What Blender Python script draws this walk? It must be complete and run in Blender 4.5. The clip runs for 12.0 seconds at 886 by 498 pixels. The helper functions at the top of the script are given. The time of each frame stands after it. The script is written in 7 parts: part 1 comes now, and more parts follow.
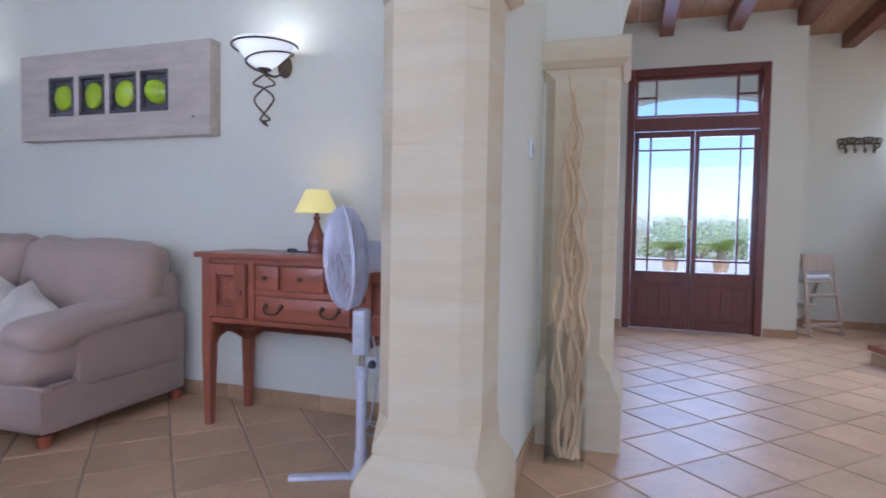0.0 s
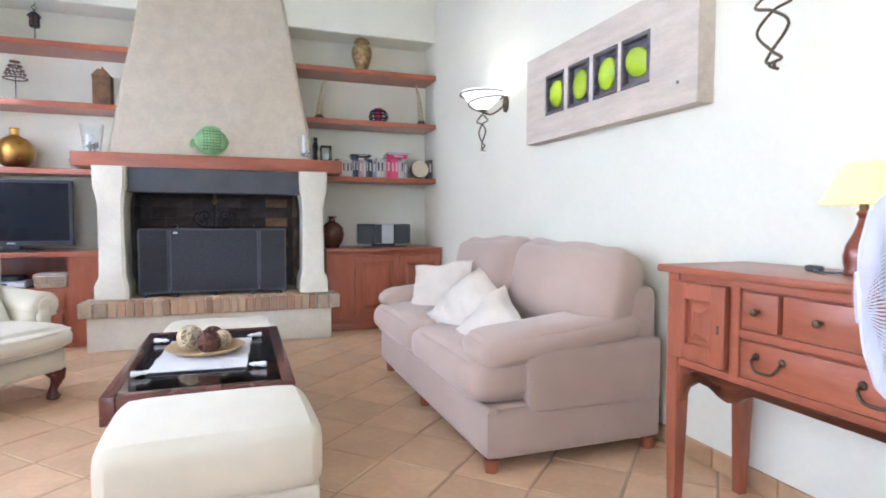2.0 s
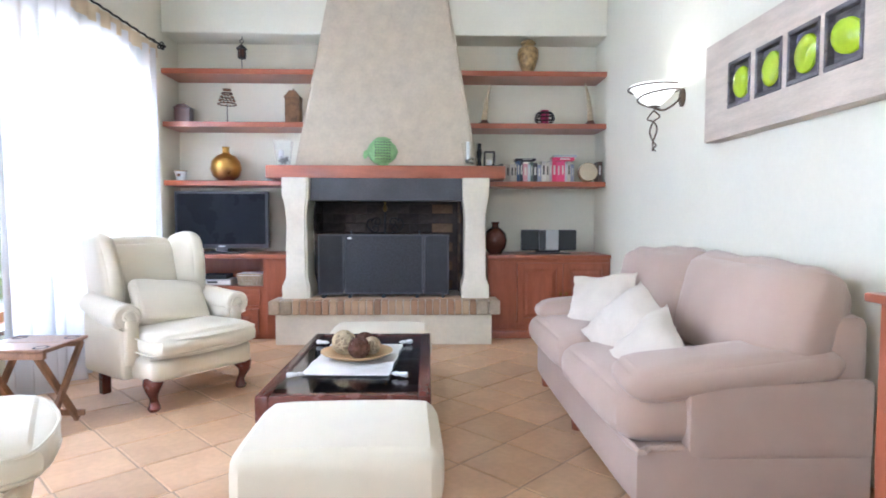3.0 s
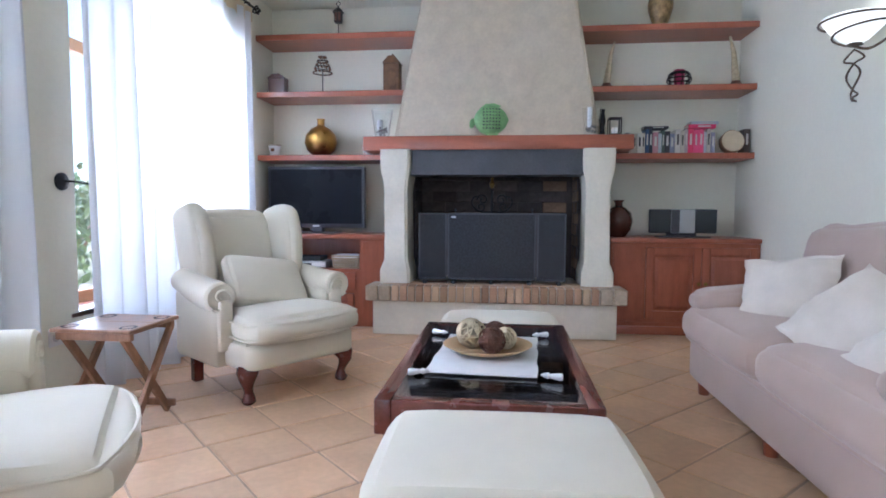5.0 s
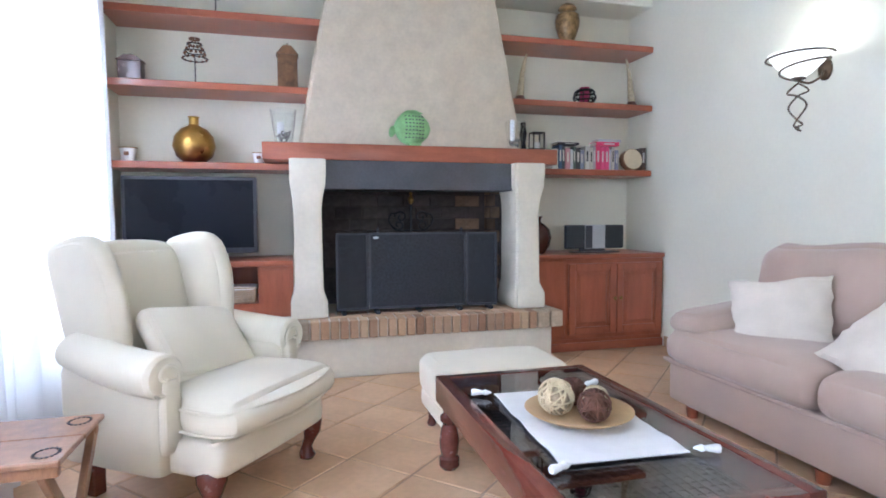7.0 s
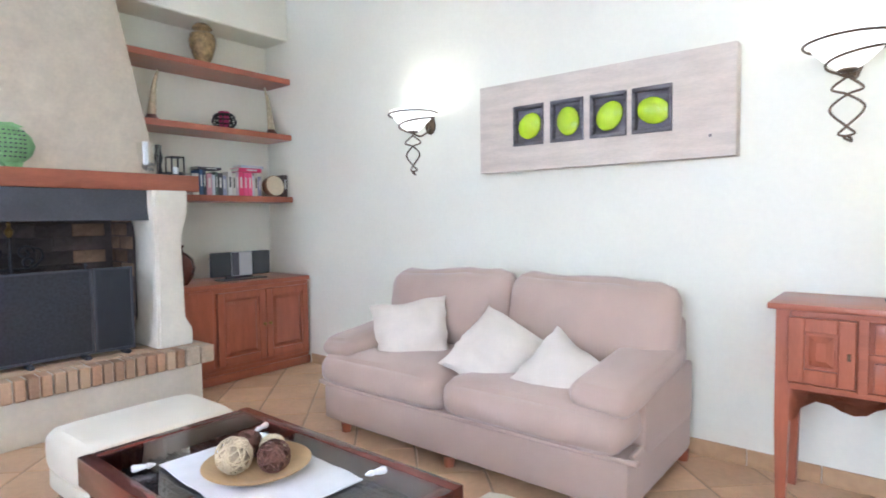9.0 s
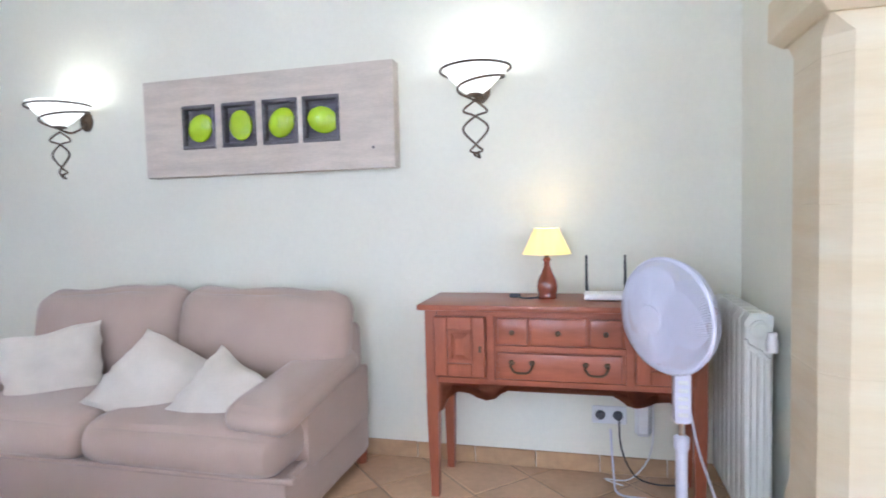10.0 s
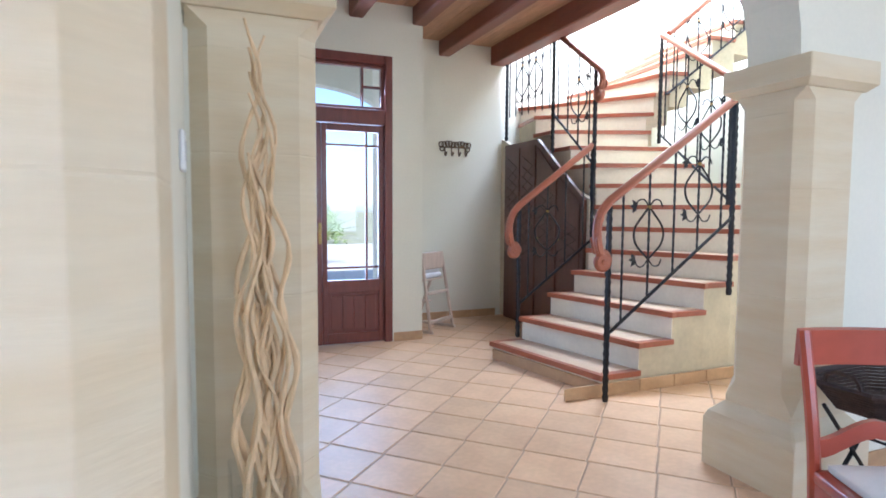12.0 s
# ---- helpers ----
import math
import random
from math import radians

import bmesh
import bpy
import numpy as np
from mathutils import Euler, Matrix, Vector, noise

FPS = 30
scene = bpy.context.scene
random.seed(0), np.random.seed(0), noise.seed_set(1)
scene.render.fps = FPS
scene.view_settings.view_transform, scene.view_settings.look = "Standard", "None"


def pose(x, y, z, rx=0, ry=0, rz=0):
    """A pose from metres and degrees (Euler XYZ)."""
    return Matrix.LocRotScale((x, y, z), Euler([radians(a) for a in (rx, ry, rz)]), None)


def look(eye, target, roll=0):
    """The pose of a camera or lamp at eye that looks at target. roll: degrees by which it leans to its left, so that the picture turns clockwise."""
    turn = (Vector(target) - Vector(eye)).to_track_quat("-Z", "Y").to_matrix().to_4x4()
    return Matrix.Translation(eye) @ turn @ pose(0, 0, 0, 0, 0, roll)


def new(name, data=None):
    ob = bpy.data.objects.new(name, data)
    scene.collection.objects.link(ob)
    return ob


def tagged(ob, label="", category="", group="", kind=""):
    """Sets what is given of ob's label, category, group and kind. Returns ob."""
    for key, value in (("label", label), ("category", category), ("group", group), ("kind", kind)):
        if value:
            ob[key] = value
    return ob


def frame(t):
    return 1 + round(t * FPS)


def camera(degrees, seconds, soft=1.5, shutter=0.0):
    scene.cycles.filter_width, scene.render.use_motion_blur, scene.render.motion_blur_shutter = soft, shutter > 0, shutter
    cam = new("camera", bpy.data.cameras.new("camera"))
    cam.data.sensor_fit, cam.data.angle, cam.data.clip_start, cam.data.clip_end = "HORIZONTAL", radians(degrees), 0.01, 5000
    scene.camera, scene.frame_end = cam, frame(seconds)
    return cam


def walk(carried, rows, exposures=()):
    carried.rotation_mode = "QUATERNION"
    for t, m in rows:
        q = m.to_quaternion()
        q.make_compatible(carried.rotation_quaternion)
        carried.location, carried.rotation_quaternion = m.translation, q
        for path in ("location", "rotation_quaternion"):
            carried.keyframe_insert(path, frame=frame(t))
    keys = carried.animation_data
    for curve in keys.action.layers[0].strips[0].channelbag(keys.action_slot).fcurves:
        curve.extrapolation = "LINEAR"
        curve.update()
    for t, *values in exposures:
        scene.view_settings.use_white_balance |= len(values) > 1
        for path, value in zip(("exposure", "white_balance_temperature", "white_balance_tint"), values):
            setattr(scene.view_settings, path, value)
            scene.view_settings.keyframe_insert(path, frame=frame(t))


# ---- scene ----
cam = camera(75.9, 12.0, 1.7, 0.15)
PATH = [
    (0, (0.337, 0.463, 1.079), (-0.291, 2.36, 0.992), 1.0),
    (0.5, (0.223, 0.731, 1.08), (-0.859, 2.409, 0.97), 0.8),
    (1, (0.127, 0.991, 1.065), (-1.324, 2.363, 0.956), 0.6),
    (1.5, (0.018, 1.212, 1.056), (-1.704, 2.224, 0.951), 0.6),
    (2, (-0.078, 1.374, 1.078), (-1.96, 2.043, 0.974), 0.2),
    (2.5, (-0.141, 1.501, 1.106), (-2.108, 1.85, 1.005), 0.1),
    (3, (-0.189, 1.569, 1.124), (-2.186, 1.62, 1.022), 0.1),
    (3.5, (-0.229, 1.596, 1.13), (-2.216, 1.401, 1.023), 0.1),
    (5.5, (-1.003, 1.01, 0.971), (-2.987, 0.795, 0.838), 0.4),
    (6, (-1.214, 0.701, 1.01), (-3.209, 0.682, 0.868), 0.5),
    (6.5, (-1.311, 0.44, 1.06), (-3.291, 0.689, 0.931), 0.1),
    (8.5, (-1.418, 0.079, 1.266), (-2.933, 1.379, 1.157), -0.4),
    (9, (-1.366, 0.109, 1.289), (-2.626, 1.658, 1.181), -0.7),
    (9.5, (-1.235, 0.205, 1.289), (-2.165, 1.973, 1.186), -1.1),
    (10, (-1.055, 0.372, 1.307), (-1.546, 2.308, 1.199), -1.4),
    (10.5, (-0.868, 0.566, 1.318), (-0.891, 2.562, 1.195), -1.2),
    (11, (-0.645, 0.865, 1.322), (-0.276, 2.826, 1.18), -0.4),
    (11.5, (-0.35, 1.206, 1.283), (0.299, 3.093, 1.148), -0.1),
    (12, (-0.044, 1.589, 1.292), (0.717, 3.433, 1.156), 0.3),
]
EXPOSURES = [(0.0, 0.48, 4850, 19), (0.5, 0.95, 5000, 15), (1.0, 1.38, 5100, 14), (1.5, 1.63, 5230, 12.5), (2.5, 1.9, 5280, 11), (3.5, 1.7, 5250, 11), (5.5, 1.17, 4980, 11.5), (6.5, 1.45, 5080, 11),
             (8.5, 1.82, 5300, 11), (10.0, 1.38, 5230, 11.5), (11.0, 1.16, 5050, 11.5), (12.0, 1.05, 5080, 12)]
walk(cam, [(t, look(eye, target, roll)) for t, eye, target, roll in PATH], EXPOSURES)

# ---- world and lights ----
world = bpy.data.worlds.new("world")
scene.world = world
world.use_nodes = True
wn = world.node_tree.nodes
sky = wn.new("ShaderNodeTexSky")
sky.sky_type = "NISHITA"
sky.sun_disc = False
SUN_EL, SUN_AZ = 60.0, 190.0
sky.sun_elevation, sky.sun_rotation = radians(SUN_EL), radians(SUN_AZ)
world.node_tree.links.new(sky.outputs[0], wn["Background"].inputs[0])
wn["Background"].inputs[1].default_value = 0.15


def lamp(name, kind, energy, m, color=(1, 1, 1), size=(1, 1), angle=0.5):
    d = bpy.data.lights.new(name, kind)
    d.energy, d.color = energy, color
    if kind == "AREA":
        d.shape, d.size, d.size_y = "RECTANGLE", size[0], size[1]
    if kind == "SUN":
        d.angle = radians(angle)
    if kind == "POINT":
        d.shadow_soft_size = size[0]
    ob = new(name, d)
    ob.matrix_world = m
    return ob


_az = radians(SUN_AZ)
_sun_from = Vector((math.sin(_az) * math.cos(radians(SUN_EL)), math.cos(_az) * math.cos(radians(SUN_EL)), math.sin(radians(SUN_EL))))
lamp("sun", "SUN", 4.0, look(_sun_from * 20, (0, 0, 0)), (1.0, 0.95, 0.87))
# daylight standing in the openings
lamp("daylight_window", "AREA", 56, look((-4.78, -1.5, 1.7), (-4.4, 0.6, 0.2)), (0.92, 0.95, 1.0), (0.9, 1.7))
lamp("daylight_window", "AREA", 166, look((-1.95, -1.5, 1.7), (-2.1, 1.2, 0.3)), (0.92, 0.95, 1.0), (1.5, 1.8))
lamp("daylight_dining", "AREA", 45, look((2.2, -2.95, 1.7), (2.2, 2, 1.0)), (0.88, 0.94, 1.0), (3.0, 2.0))
# added fill from an unseen east side, to brighten the pillars
lamp("fill_dining_east", "AREA", 10, look((4.55, 0.7, 1.5), (0, 0.9, 0.8)), (0.90, 0.95, 1.0), (2.0, 2.0))
lamp("daylight_door", "AREA", 38, look((0.93, 7.15, 1.6), (0.93, 3, 0.4)), (0.62, 0.78, 1.0), (1.2, 2.1))
lamp("daylight_stair", "AREA", 235, look((4.7, 6.7, 5.55), (4.7, 6.6, 0.0)), (0.94, 0.97, 1.0), (2.2, 1.8))


# ---- materials ----
def material(name, color, rough=0.6, metal=0.0, vary=0.12, scale=6.0, fine=60.0, bump=0.1, dark=None, spec=0.5, stretch=(1, 1, 1),
             alpha=None, island=0.0, random_ob=0.0, sheen=0.0, coat=0.0, tint=None):
    """Two scales of noise move the colour between color*(1-vary) and color*(1+vary) and give a fine relief."""
    m = bpy.data.materials.new(name)
    m.use_nodes = True
    nt = m.node_tree
    n, link = nt.nodes, nt.links.new
    b = n["Principled BSDF"]
    tc = n.new("ShaderNodeTexCoord")
    mp = n.new("ShaderNodeMapping")
    mp.inputs["Scale"].default_value = stretch
    link(tc.outputs["Object"], mp.inputs[0])
    big, small = n.new("ShaderNodeTexNoise"), n.new("ShaderNodeTexNoise")
    for node, sc in ((big, scale), (small, fine)):
        node.inputs["Scale"].default_value = sc
        node.inputs["Detail"].default_value = 5
        link(mp.outputs[0], node.inputs["Vector"])
    ramp = n.new("ShaderNodeMapRange")
    ramp.inputs[1].default_value, ramp.inputs[2].default_value = 0.3, 0.7
    link(big.outputs[0], ramp.inputs[0])
    mix = n.new("ShaderNodeMix")
    mix.data_type = "RGBA"
    c2 = dark or tuple(c * (1 - 2 * vary) for c in color)
    mix.inputs[6].default_value, mix.inputs[7].default_value = (*c2, 1), (*color, 1)
    link(ramp.outputs[0], mix.inputs[0])
    grain = n.new("ShaderNodeMapRange")
    grain.inputs[1].default_value, grain.inputs[2].default_value = 0.25, 0.75
    grain.inputs[3].default_value, grain.inputs[4].default_value = 1 - vary, 1 + vary * 0.5
    link(small.outputs[0], grain.inputs[0])
    mul = n.new("ShaderNodeMix")
    mul.data_type, mul.blend_type = "RGBA", "MULTIPLY"
    mul.inputs[0].default_value = 1
    link(mix.outputs[2], mul.inputs[6])
    link(grain.outputs[0], mul.inputs[7])
    out = mul.outputs[2]
    if island or random_ob:
        src = n.new("ShaderNodeObjectInfo" if random_ob else "ShaderNodeNewGeometry")
        rnd = src.outputs["Random" if random_ob else "Random Per Island"]
        mr = n.new("ShaderNodeMapRange")
        k = random_ob or island
        mr.inputs[3].default_value, mr.inputs[4].default_value = 1 - k, 1 + k
        link(rnd, mr.inputs[0])
        m2 = n.new("ShaderNodeMix")
        m2.data_type, m2.blend_type = "RGBA", "MULTIPLY"
        m2.inputs[0].default_value = 1
        link(out, m2.inputs[6])
        link(mr.outputs[0], m2.inputs[7])
        out = m2.outputs[2]
        if tint:
            m3 = n.new("ShaderNodeMix")
            m3.data_type = "RGBA"
            sc = n.new("ShaderNodeMath")
            sc.operation = "MULTIPLY_ADD"
            sc.inputs[1].default_value, sc.inputs[2].default_value = 7.31, 0.0
            fr = n.new("ShaderNodeMath")
            fr.operation = "FRACT"
            link(rnd, sc.inputs[0])
            link(sc.outputs[0], fr.inputs[0])
            hf = n.new("ShaderNodeMath")
            hf.operation = "MULTIPLY"
            hf.inputs[1].default_value = 0.7
            link(fr.outputs[0], hf.inputs[0])
            link(hf.outputs[0], m3.inputs[0])
            link(out, m3.inputs[6])
            m3.inputs[7].default_value = (*tint, 1)
            out = m3.outputs[2]
    link(out, b.inputs["Base Color"])
    rr = n.new("ShaderNodeMapRange")
    rr.inputs[3].default_value, rr.inputs[4].default_value = max(0.02, rough - 0.08), min(1, rough + 0.08)
    link(big.outputs[0], rr.inputs[0])
    link(rr.outputs[0], b.inputs["Roughness"])
    b.inputs["Metallic"].default_value = metal
    b.inputs["Specular IOR Level"].default_value = spec
    if sheen:
        b.inputs["Sheen Weight"].default_value = sheen
    if coat:
        b.inputs["Coat Weight"].default_value, b.inputs["Coat Roughness"].default_value = coat, 0.12
    if bump:
        bp = n.new("ShaderNodeBump")
        bp.inputs["Strength"].default_value, bp.inputs["Distance"].default_value = bump, 0.004
        link(small.outputs[0], bp.inputs["Height"])
        link(bp.outputs[0], b.inputs["Normal"])
    return m


def glass(name, color=(1, 1, 1), rough=0.0, thin=True, base=0.035):
    m = bpy.data.materials.new(name)
    m.use_nodes = True
    nt = m.node_tree
    n, link = nt.nodes, nt.links.new
    if not thin:
        b = n["Principled BSDF"]
        b.inputs["Base Color"].default_value = (*color, 1)
        b.inputs["Transmission Weight"].default_value, b.inputs["Roughness"].default_value, b.inputs["IOR"].default_value = 1, rough, 1.45
        return m
    tr, gl, mx, lw = n.new("ShaderNodeBsdfTransparent"), n.new("ShaderNodeBsdfGlossy"), n.new("ShaderNodeMixShader"), n.new("ShaderNodeLayerWeight")
    pw, fr = n.new("ShaderNodeMath"), n.new("ShaderNodeMapRange")
    pw.operation = "POWER"
    pw.inputs[1].default_value = 4.0
    fr.inputs[3].default_value = base
    link(lw.outputs["Facing"], pw.inputs[0])
    link(pw.outputs[0], fr.inputs[0])
    tr.inputs[0].default_value = (*color, 1)
    gl.inputs["Roughness"].default_value = rough
    link(fr.outputs[0], mx.inputs[0])
    link(tr.outputs[0], mx.inputs[1])
    link(gl.outputs[0], mx.inputs[2])
    link(mx.outputs[0], n["Material Output"].inputs[0])
    return m


def glow(name, color, strength):
    m = bpy.data.materials.new(name)
    m.use_nodes = True
    b = m.node_tree.nodes["Principled BSDF"]
    b.inputs["Base Color"].default_value = (*color, 1)
    b.inputs["Roughness"].default_value = 0.5
    b.inputs["Emission Color"].default_value = (*color, 1)
    b.inputs["Emission Strength"].default_value = strength
    return m


def fabric(name, color, see=0.0):
    """Cloth that lets part of the light through."""
    m = material(name, color, 0.9, vary=0.05, scale=3, fine=400, bump=0.15, sheen=0.2)
    if see:
        nt = m.node_tree
        n, link = nt.nodes, nt.links.new
        tl, tp, m1, m2 = n.new("ShaderNodeBsdfTranslucent"), n.new("ShaderNodeBsdfTransparent"), n.new("ShaderNodeMixShader"), n.new("ShaderNodeMixShader")
        tl.inputs[0].default_value = (*color, 1)
        m1.inputs[0].default_value, m2.inputs[0].default_value = 0.36, see
        link(n["Principled BSDF"].outputs[0], m1.inputs[1])
        link(tl.outputs[0], m1.inputs[2])
        link(m1.outputs[0], m2.inputs[1])
        link(tp.outputs[0], m2.inputs[2])
        link(m2.outputs[0], n["Material Output"].inputs[0])
    return m


PLASTER = material("plaster", (0.81, 0.785, 0.665), 0.85, vary=0.025, scale=1.5, fine=45, bump=0.12)
PLASTER_YELLOW = material("sponged_plaster", (0.62, 0.55, 0.40), 0.85, vary=0.09, scale=5, fine=30, bump=0.12)
CHIMNEY = material("sponged_chimney_plaster", (0.62, 0.54, 0.42), 0.8, vary=0.07, scale=9, fine=40, bump=0.15)
SANDSTONE = material("sandstone", (0.72, 0.635, 0.465), 0.8, vary=0.03, scale=3.0, fine=26, bump=0.2, stretch=(0.6, 0.6, 5.0), dark=(0.67, 0.545, 0.35))
WHITESTONE = material("limewashed_stone", (0.84, 0.78, 0.655), 0.85, vary=0.05, scale=5, fine=35, bump=0.35)
CEILING = material("ceiling_paint", (0.80, 0.79, 0.75), 0.9, vary=0.02, scale=1, fine=30, bump=0.05)
TILE = material("terracotta_tile", (0.71, 0.475, 0.285), 0.42, vary=0.09, scale=4, fine=28, bump=0.10, random_ob=0.10, dark=(0.60, 0.375, 0.215))
TILE_REST = material("terracotta_tile_far", (0.71, 0.475, 0.285), 0.42, vary=0.09, scale=4, fine=28, bump=0.10, island=0.10, dark=(0.60, 0.375, 0.215))
TILE_BASE = material("terracotta_skirting", (0.58, 0.37, 0.20), 0.4, vary=0.10, scale=6, fine=28, bump=0.08, random_ob=0.08)
GROUT = material("grout", (0.50, 0.36, 0.255), 0.9, vary=0.10, scale=8, fine=80, bump=0.2)
WOOD = material("cherry_wood", (0.40, 0.118, 0.058), 0.34, vary=0.12, scale=2.5, fine=18, bump=0.05, stretch=(7, 1.2, 7), coat=0.25)
WOOD_Z = material("cherry_wood_upright", (0.40, 0.118, 0.058), 0.34, vary=0.12, scale=2.5, fine=18, bump=0.05, stretch=(8, 8, 1.2), coat=0.25)
WOOD_X = material("cherry_wood_long", (0.40, 0.118, 0.058), 0.34, vary=0.12, scale=2.5, fine=18, bump=0.05, stretch=(1.2, 8, 8), coat=0.25)
DARKWOOD = material("dark_wood", (0.115, 0.04, 0.025), 0.35, vary=0.15, scale=3, fine=20, bump=0.06, stretch=(8, 8, 1.2), coat=0.2)
LAMPWOOD = material("lamp_base_wood", (0.26, 0.06, 0.03), 0.22, vary=0.12, scale=3, fine=20, bump=0.03, stretch=(8, 8, 1.2), coat=0.7)
MAHOGANY = material("mahogany", (0.17, 0.045, 0.032), 0.25, vary=0.15, scale=3, fine=20, bump=0.05, stretch=(1.2, 7, 7), coat=0.5)
BEAMWOOD = material("painted_beam", (0.25, 0.085, 0.045), 0.5, vary=0.12, scale=3, fine=20, bump=0.1, stretch=(7, 1.2, 7))
WALNUT = material("folding_table_wood", (0.37, 0.19, 0.10), 0.4, vary=0.2, scale=3, fine=22, bump=0.12, stretch=(7, 7, 1.5))
BEECH = material("beech_wood", (0.66, 0.52, 0.41), 0.5, vary=0.08, scale=3, fine=20, bump=0.05, stretch=(7, 7, 1.5))
SOFA_CLOTH = material("taupe_sofa_cloth", (0.50, 0.37, 0.30), 0.95, vary=0.05, scale=4, fine=350, bump=0.25, sheen=0.3)
CREAM_CLOTH = material("cream_upholstery", (0.77, 0.70, 0.56), 0.92, vary=0.04, scale=4, fine=350, bump=0.2, sheen=0.2)
PILLOW_CLOTH = material("off_white_cushion", (0.69, 0.61, 0.52), 0.95, vary=0.05, scale=9, fine=250, bump=0.3, sheen=0.2)
CURTAIN = fabric("sheer_curtain", (0.80, 0.81, 0.84), 0.07)
RUNNER = material("white_runner_cloth", (0.80, 0.79, 0.80), 0.95, vary=0.04, scale=14, fine=300, bump=0.35)
IRON = material("wrought_iron", (0.035, 0.035, 0.04), 0.45, 0.7, vary=0.2, scale=10, fine=80, bump=0.15)
BRONZE = material("brown_iron", (0.16, 0.11, 0.07), 0.45, 0.7, vary=0.2, scale=12, fine=80, bump=0.15)
BLACK = material("black_paint", (0.075, 0.077, 0.092), 0.45, vary=0.15, scale=4, fine=60, bump=0.05)
# dark from soot, with the fire chamber's shade put into the colour too
SOOT_SHADE = material("sooty_shaded_firebrick", (0.085, 0.065, 0.06), 0.9, vary=0.25, scale=5, fine=30, bump=0.3, random_ob=0.3)
BRICK = material("hearth_brick", (0.48, 0.28, 0.17), 0.85, vary=0.15, scale=12, fine=60, bump=0.4, random_ob=0.22, tint=(0.66, 0.50, 0.33))
MORTAR = material("mortar", (0.62, 0.55, 0.45), 0.95, vary=0.08, scale=9, fine=70, bump=0.3)
SCREEN_TV = material("tv_glass", (0.015, 0.016, 0.022), 0.28, vary=0.05, scale=2, fine=30, bump=0, spec=0.06)
WHITE_PLASTIC = material("white_plastic", (0.80, 0.80, 0.80), 0.4, vary=0.02, scale=5, fine=60, bump=0.02)
FAN_PLASTIC = material("fan_plastic", (0.74, 0.73, 0.84), 0.4, vary=0.02, scale=5, fine=60, bump=0.0)
CHROME = material("chrome", (0.7, 0.7, 0.72), 0.15, 1.0, vary=0.03, scale=5, fine=60, bump=0)
BRASS = material("aged_brass", (0.36, 0.23, 0.08), 0.35, 0.9, vary=0.15, scale=9, fine=60, bump=0.05)
GOLD = material("gold_leaf_glaze", (0.58, 0.34, 0.08), 0.3, 0.85, vary=0.12, scale=12, fine=60, bump=0.05)
ENAMEL = material("white_radiator_enamel", (0.78, 0.79, 0.74), 0.35, vary=0.02, scale=4, fine=50, bump=0.02)
LIME = material("lime_ceramic", (0.48, 0.68, 0.015), 0.15, vary=0.06, scale=5, fine=40, bump=0, coat=0.6)
ARTWOOD = material("limed_wood", (0.66, 0.57, 0.48), 0.75, vary=0.09, scale=3, fine=30, bump=0.25, stretch=(1.5, 8, 8))
ARTDARK = material("burnt_wood", (0.20, 0.18, 0.19), 0.7, vary=0.3, scale=5, fine=30, bump=0.5, stretch=(1.5, 8, 8))
GREEN = material("green_pottery", (0.28, 0.52, 0.22), 0.45, vary=0.14, scale=14, fine=60, bump=0.2)
IVORY = material("carved_bone", (0.62, 0.52, 0.34), 0.55, vary=0.2, scale=45, fine=120, bump=0.6)
AMBERGLAZE = material("amber_glaze", (0.30, 0.13, 0.05), 0.3, vary=0.3, scale=14, fine=60, bump=0.15, coat=0.4)
BROWNGLAZE = material("brown_glaze", (0.10, 0.03, 0.02), 0.22, vary=0.2, scale=6, fine=40, bump=0.03, coat=0.4)
URN = material("painted_urn", (0.52, 0.35, 0.15), 0.35, 0.3, vary=0.35, scale=22, fine=70, bump=0.15)
WICKER = material("wicker", (0.48, 0.38, 0.26), 0.8, vary=0.2, scale=30, fine=120, bump=0.5)
DARKWICKER = material("dark_wicker", (0.06, 0.032, 0.025), 0.7, vary=0.3, scale=30, fine=120, bump=0.6)
PALEWICKER = material("pale_rattan", (0.66, 0.55, 0.36), 0.8, vary=0.12, scale=25, fine=120, bump=0.2)
BROWNRATTAN = material("brown_rattan", (0.20, 0.09, 0.06), 0.8, vary=0.2, scale=25, fine=120, bump=0.2)
DISHWOOD = material("turned_dish_wood", (0.60, 0.40, 0.20), 0.5, vary=0.08, scale=4, fine=30, bump=0.05, stretch=(1, 5, 1))
TWIG = material("bleached_twig", (0.86, 0.63, 0.37), 0.75, vary=0.15, scale=8, fine=50, bump=0.3, stretch=(3, 3, 0.6))
REDWOOD = material("red_stained_wood", (0.42, 0.075, 0.04), 0.35, vary=0.1, scale=3, fine=20, bump=0.05, coat=0.3)
STONE_TREAD = material("tread_tile", (0.62, 0.46, 0.31), 0.4, vary=0.08, scale=6, fine=30, bump=0.08)
GREY_SPEAKER = material("grey_speaker_cloth", (0.055, 0.06, 0.065), 0.8, vary=0.1, scale=9, fine=300, bump=0.3)
SILVER = material("silver_plastic", (0.55, 0.56, 0.58), 0.35, 0.3, vary=0.03, scale=9, fine=60, bump=0)
SHADE = glow("lit_lampshade", (1.0, 0.80, 0.26), 0.24)
BOWL = glow("lit_alabaster_glass", (1.0, 0.97, 0.88), 0.40)
PANE = glass("window_glass")
CLEAR = glass("clear_glass", (0.97, 0.98, 0.98))
TABLE_GLASS = glass("table_glass", (0.86, 0.86, 0.88), base=0.09)
LEAF = material("palm_leaf", (0.30, 0.40, 0.05), 0.55, vary=0.2, scale=8, fine=40, bump=0.1, island=0.3)
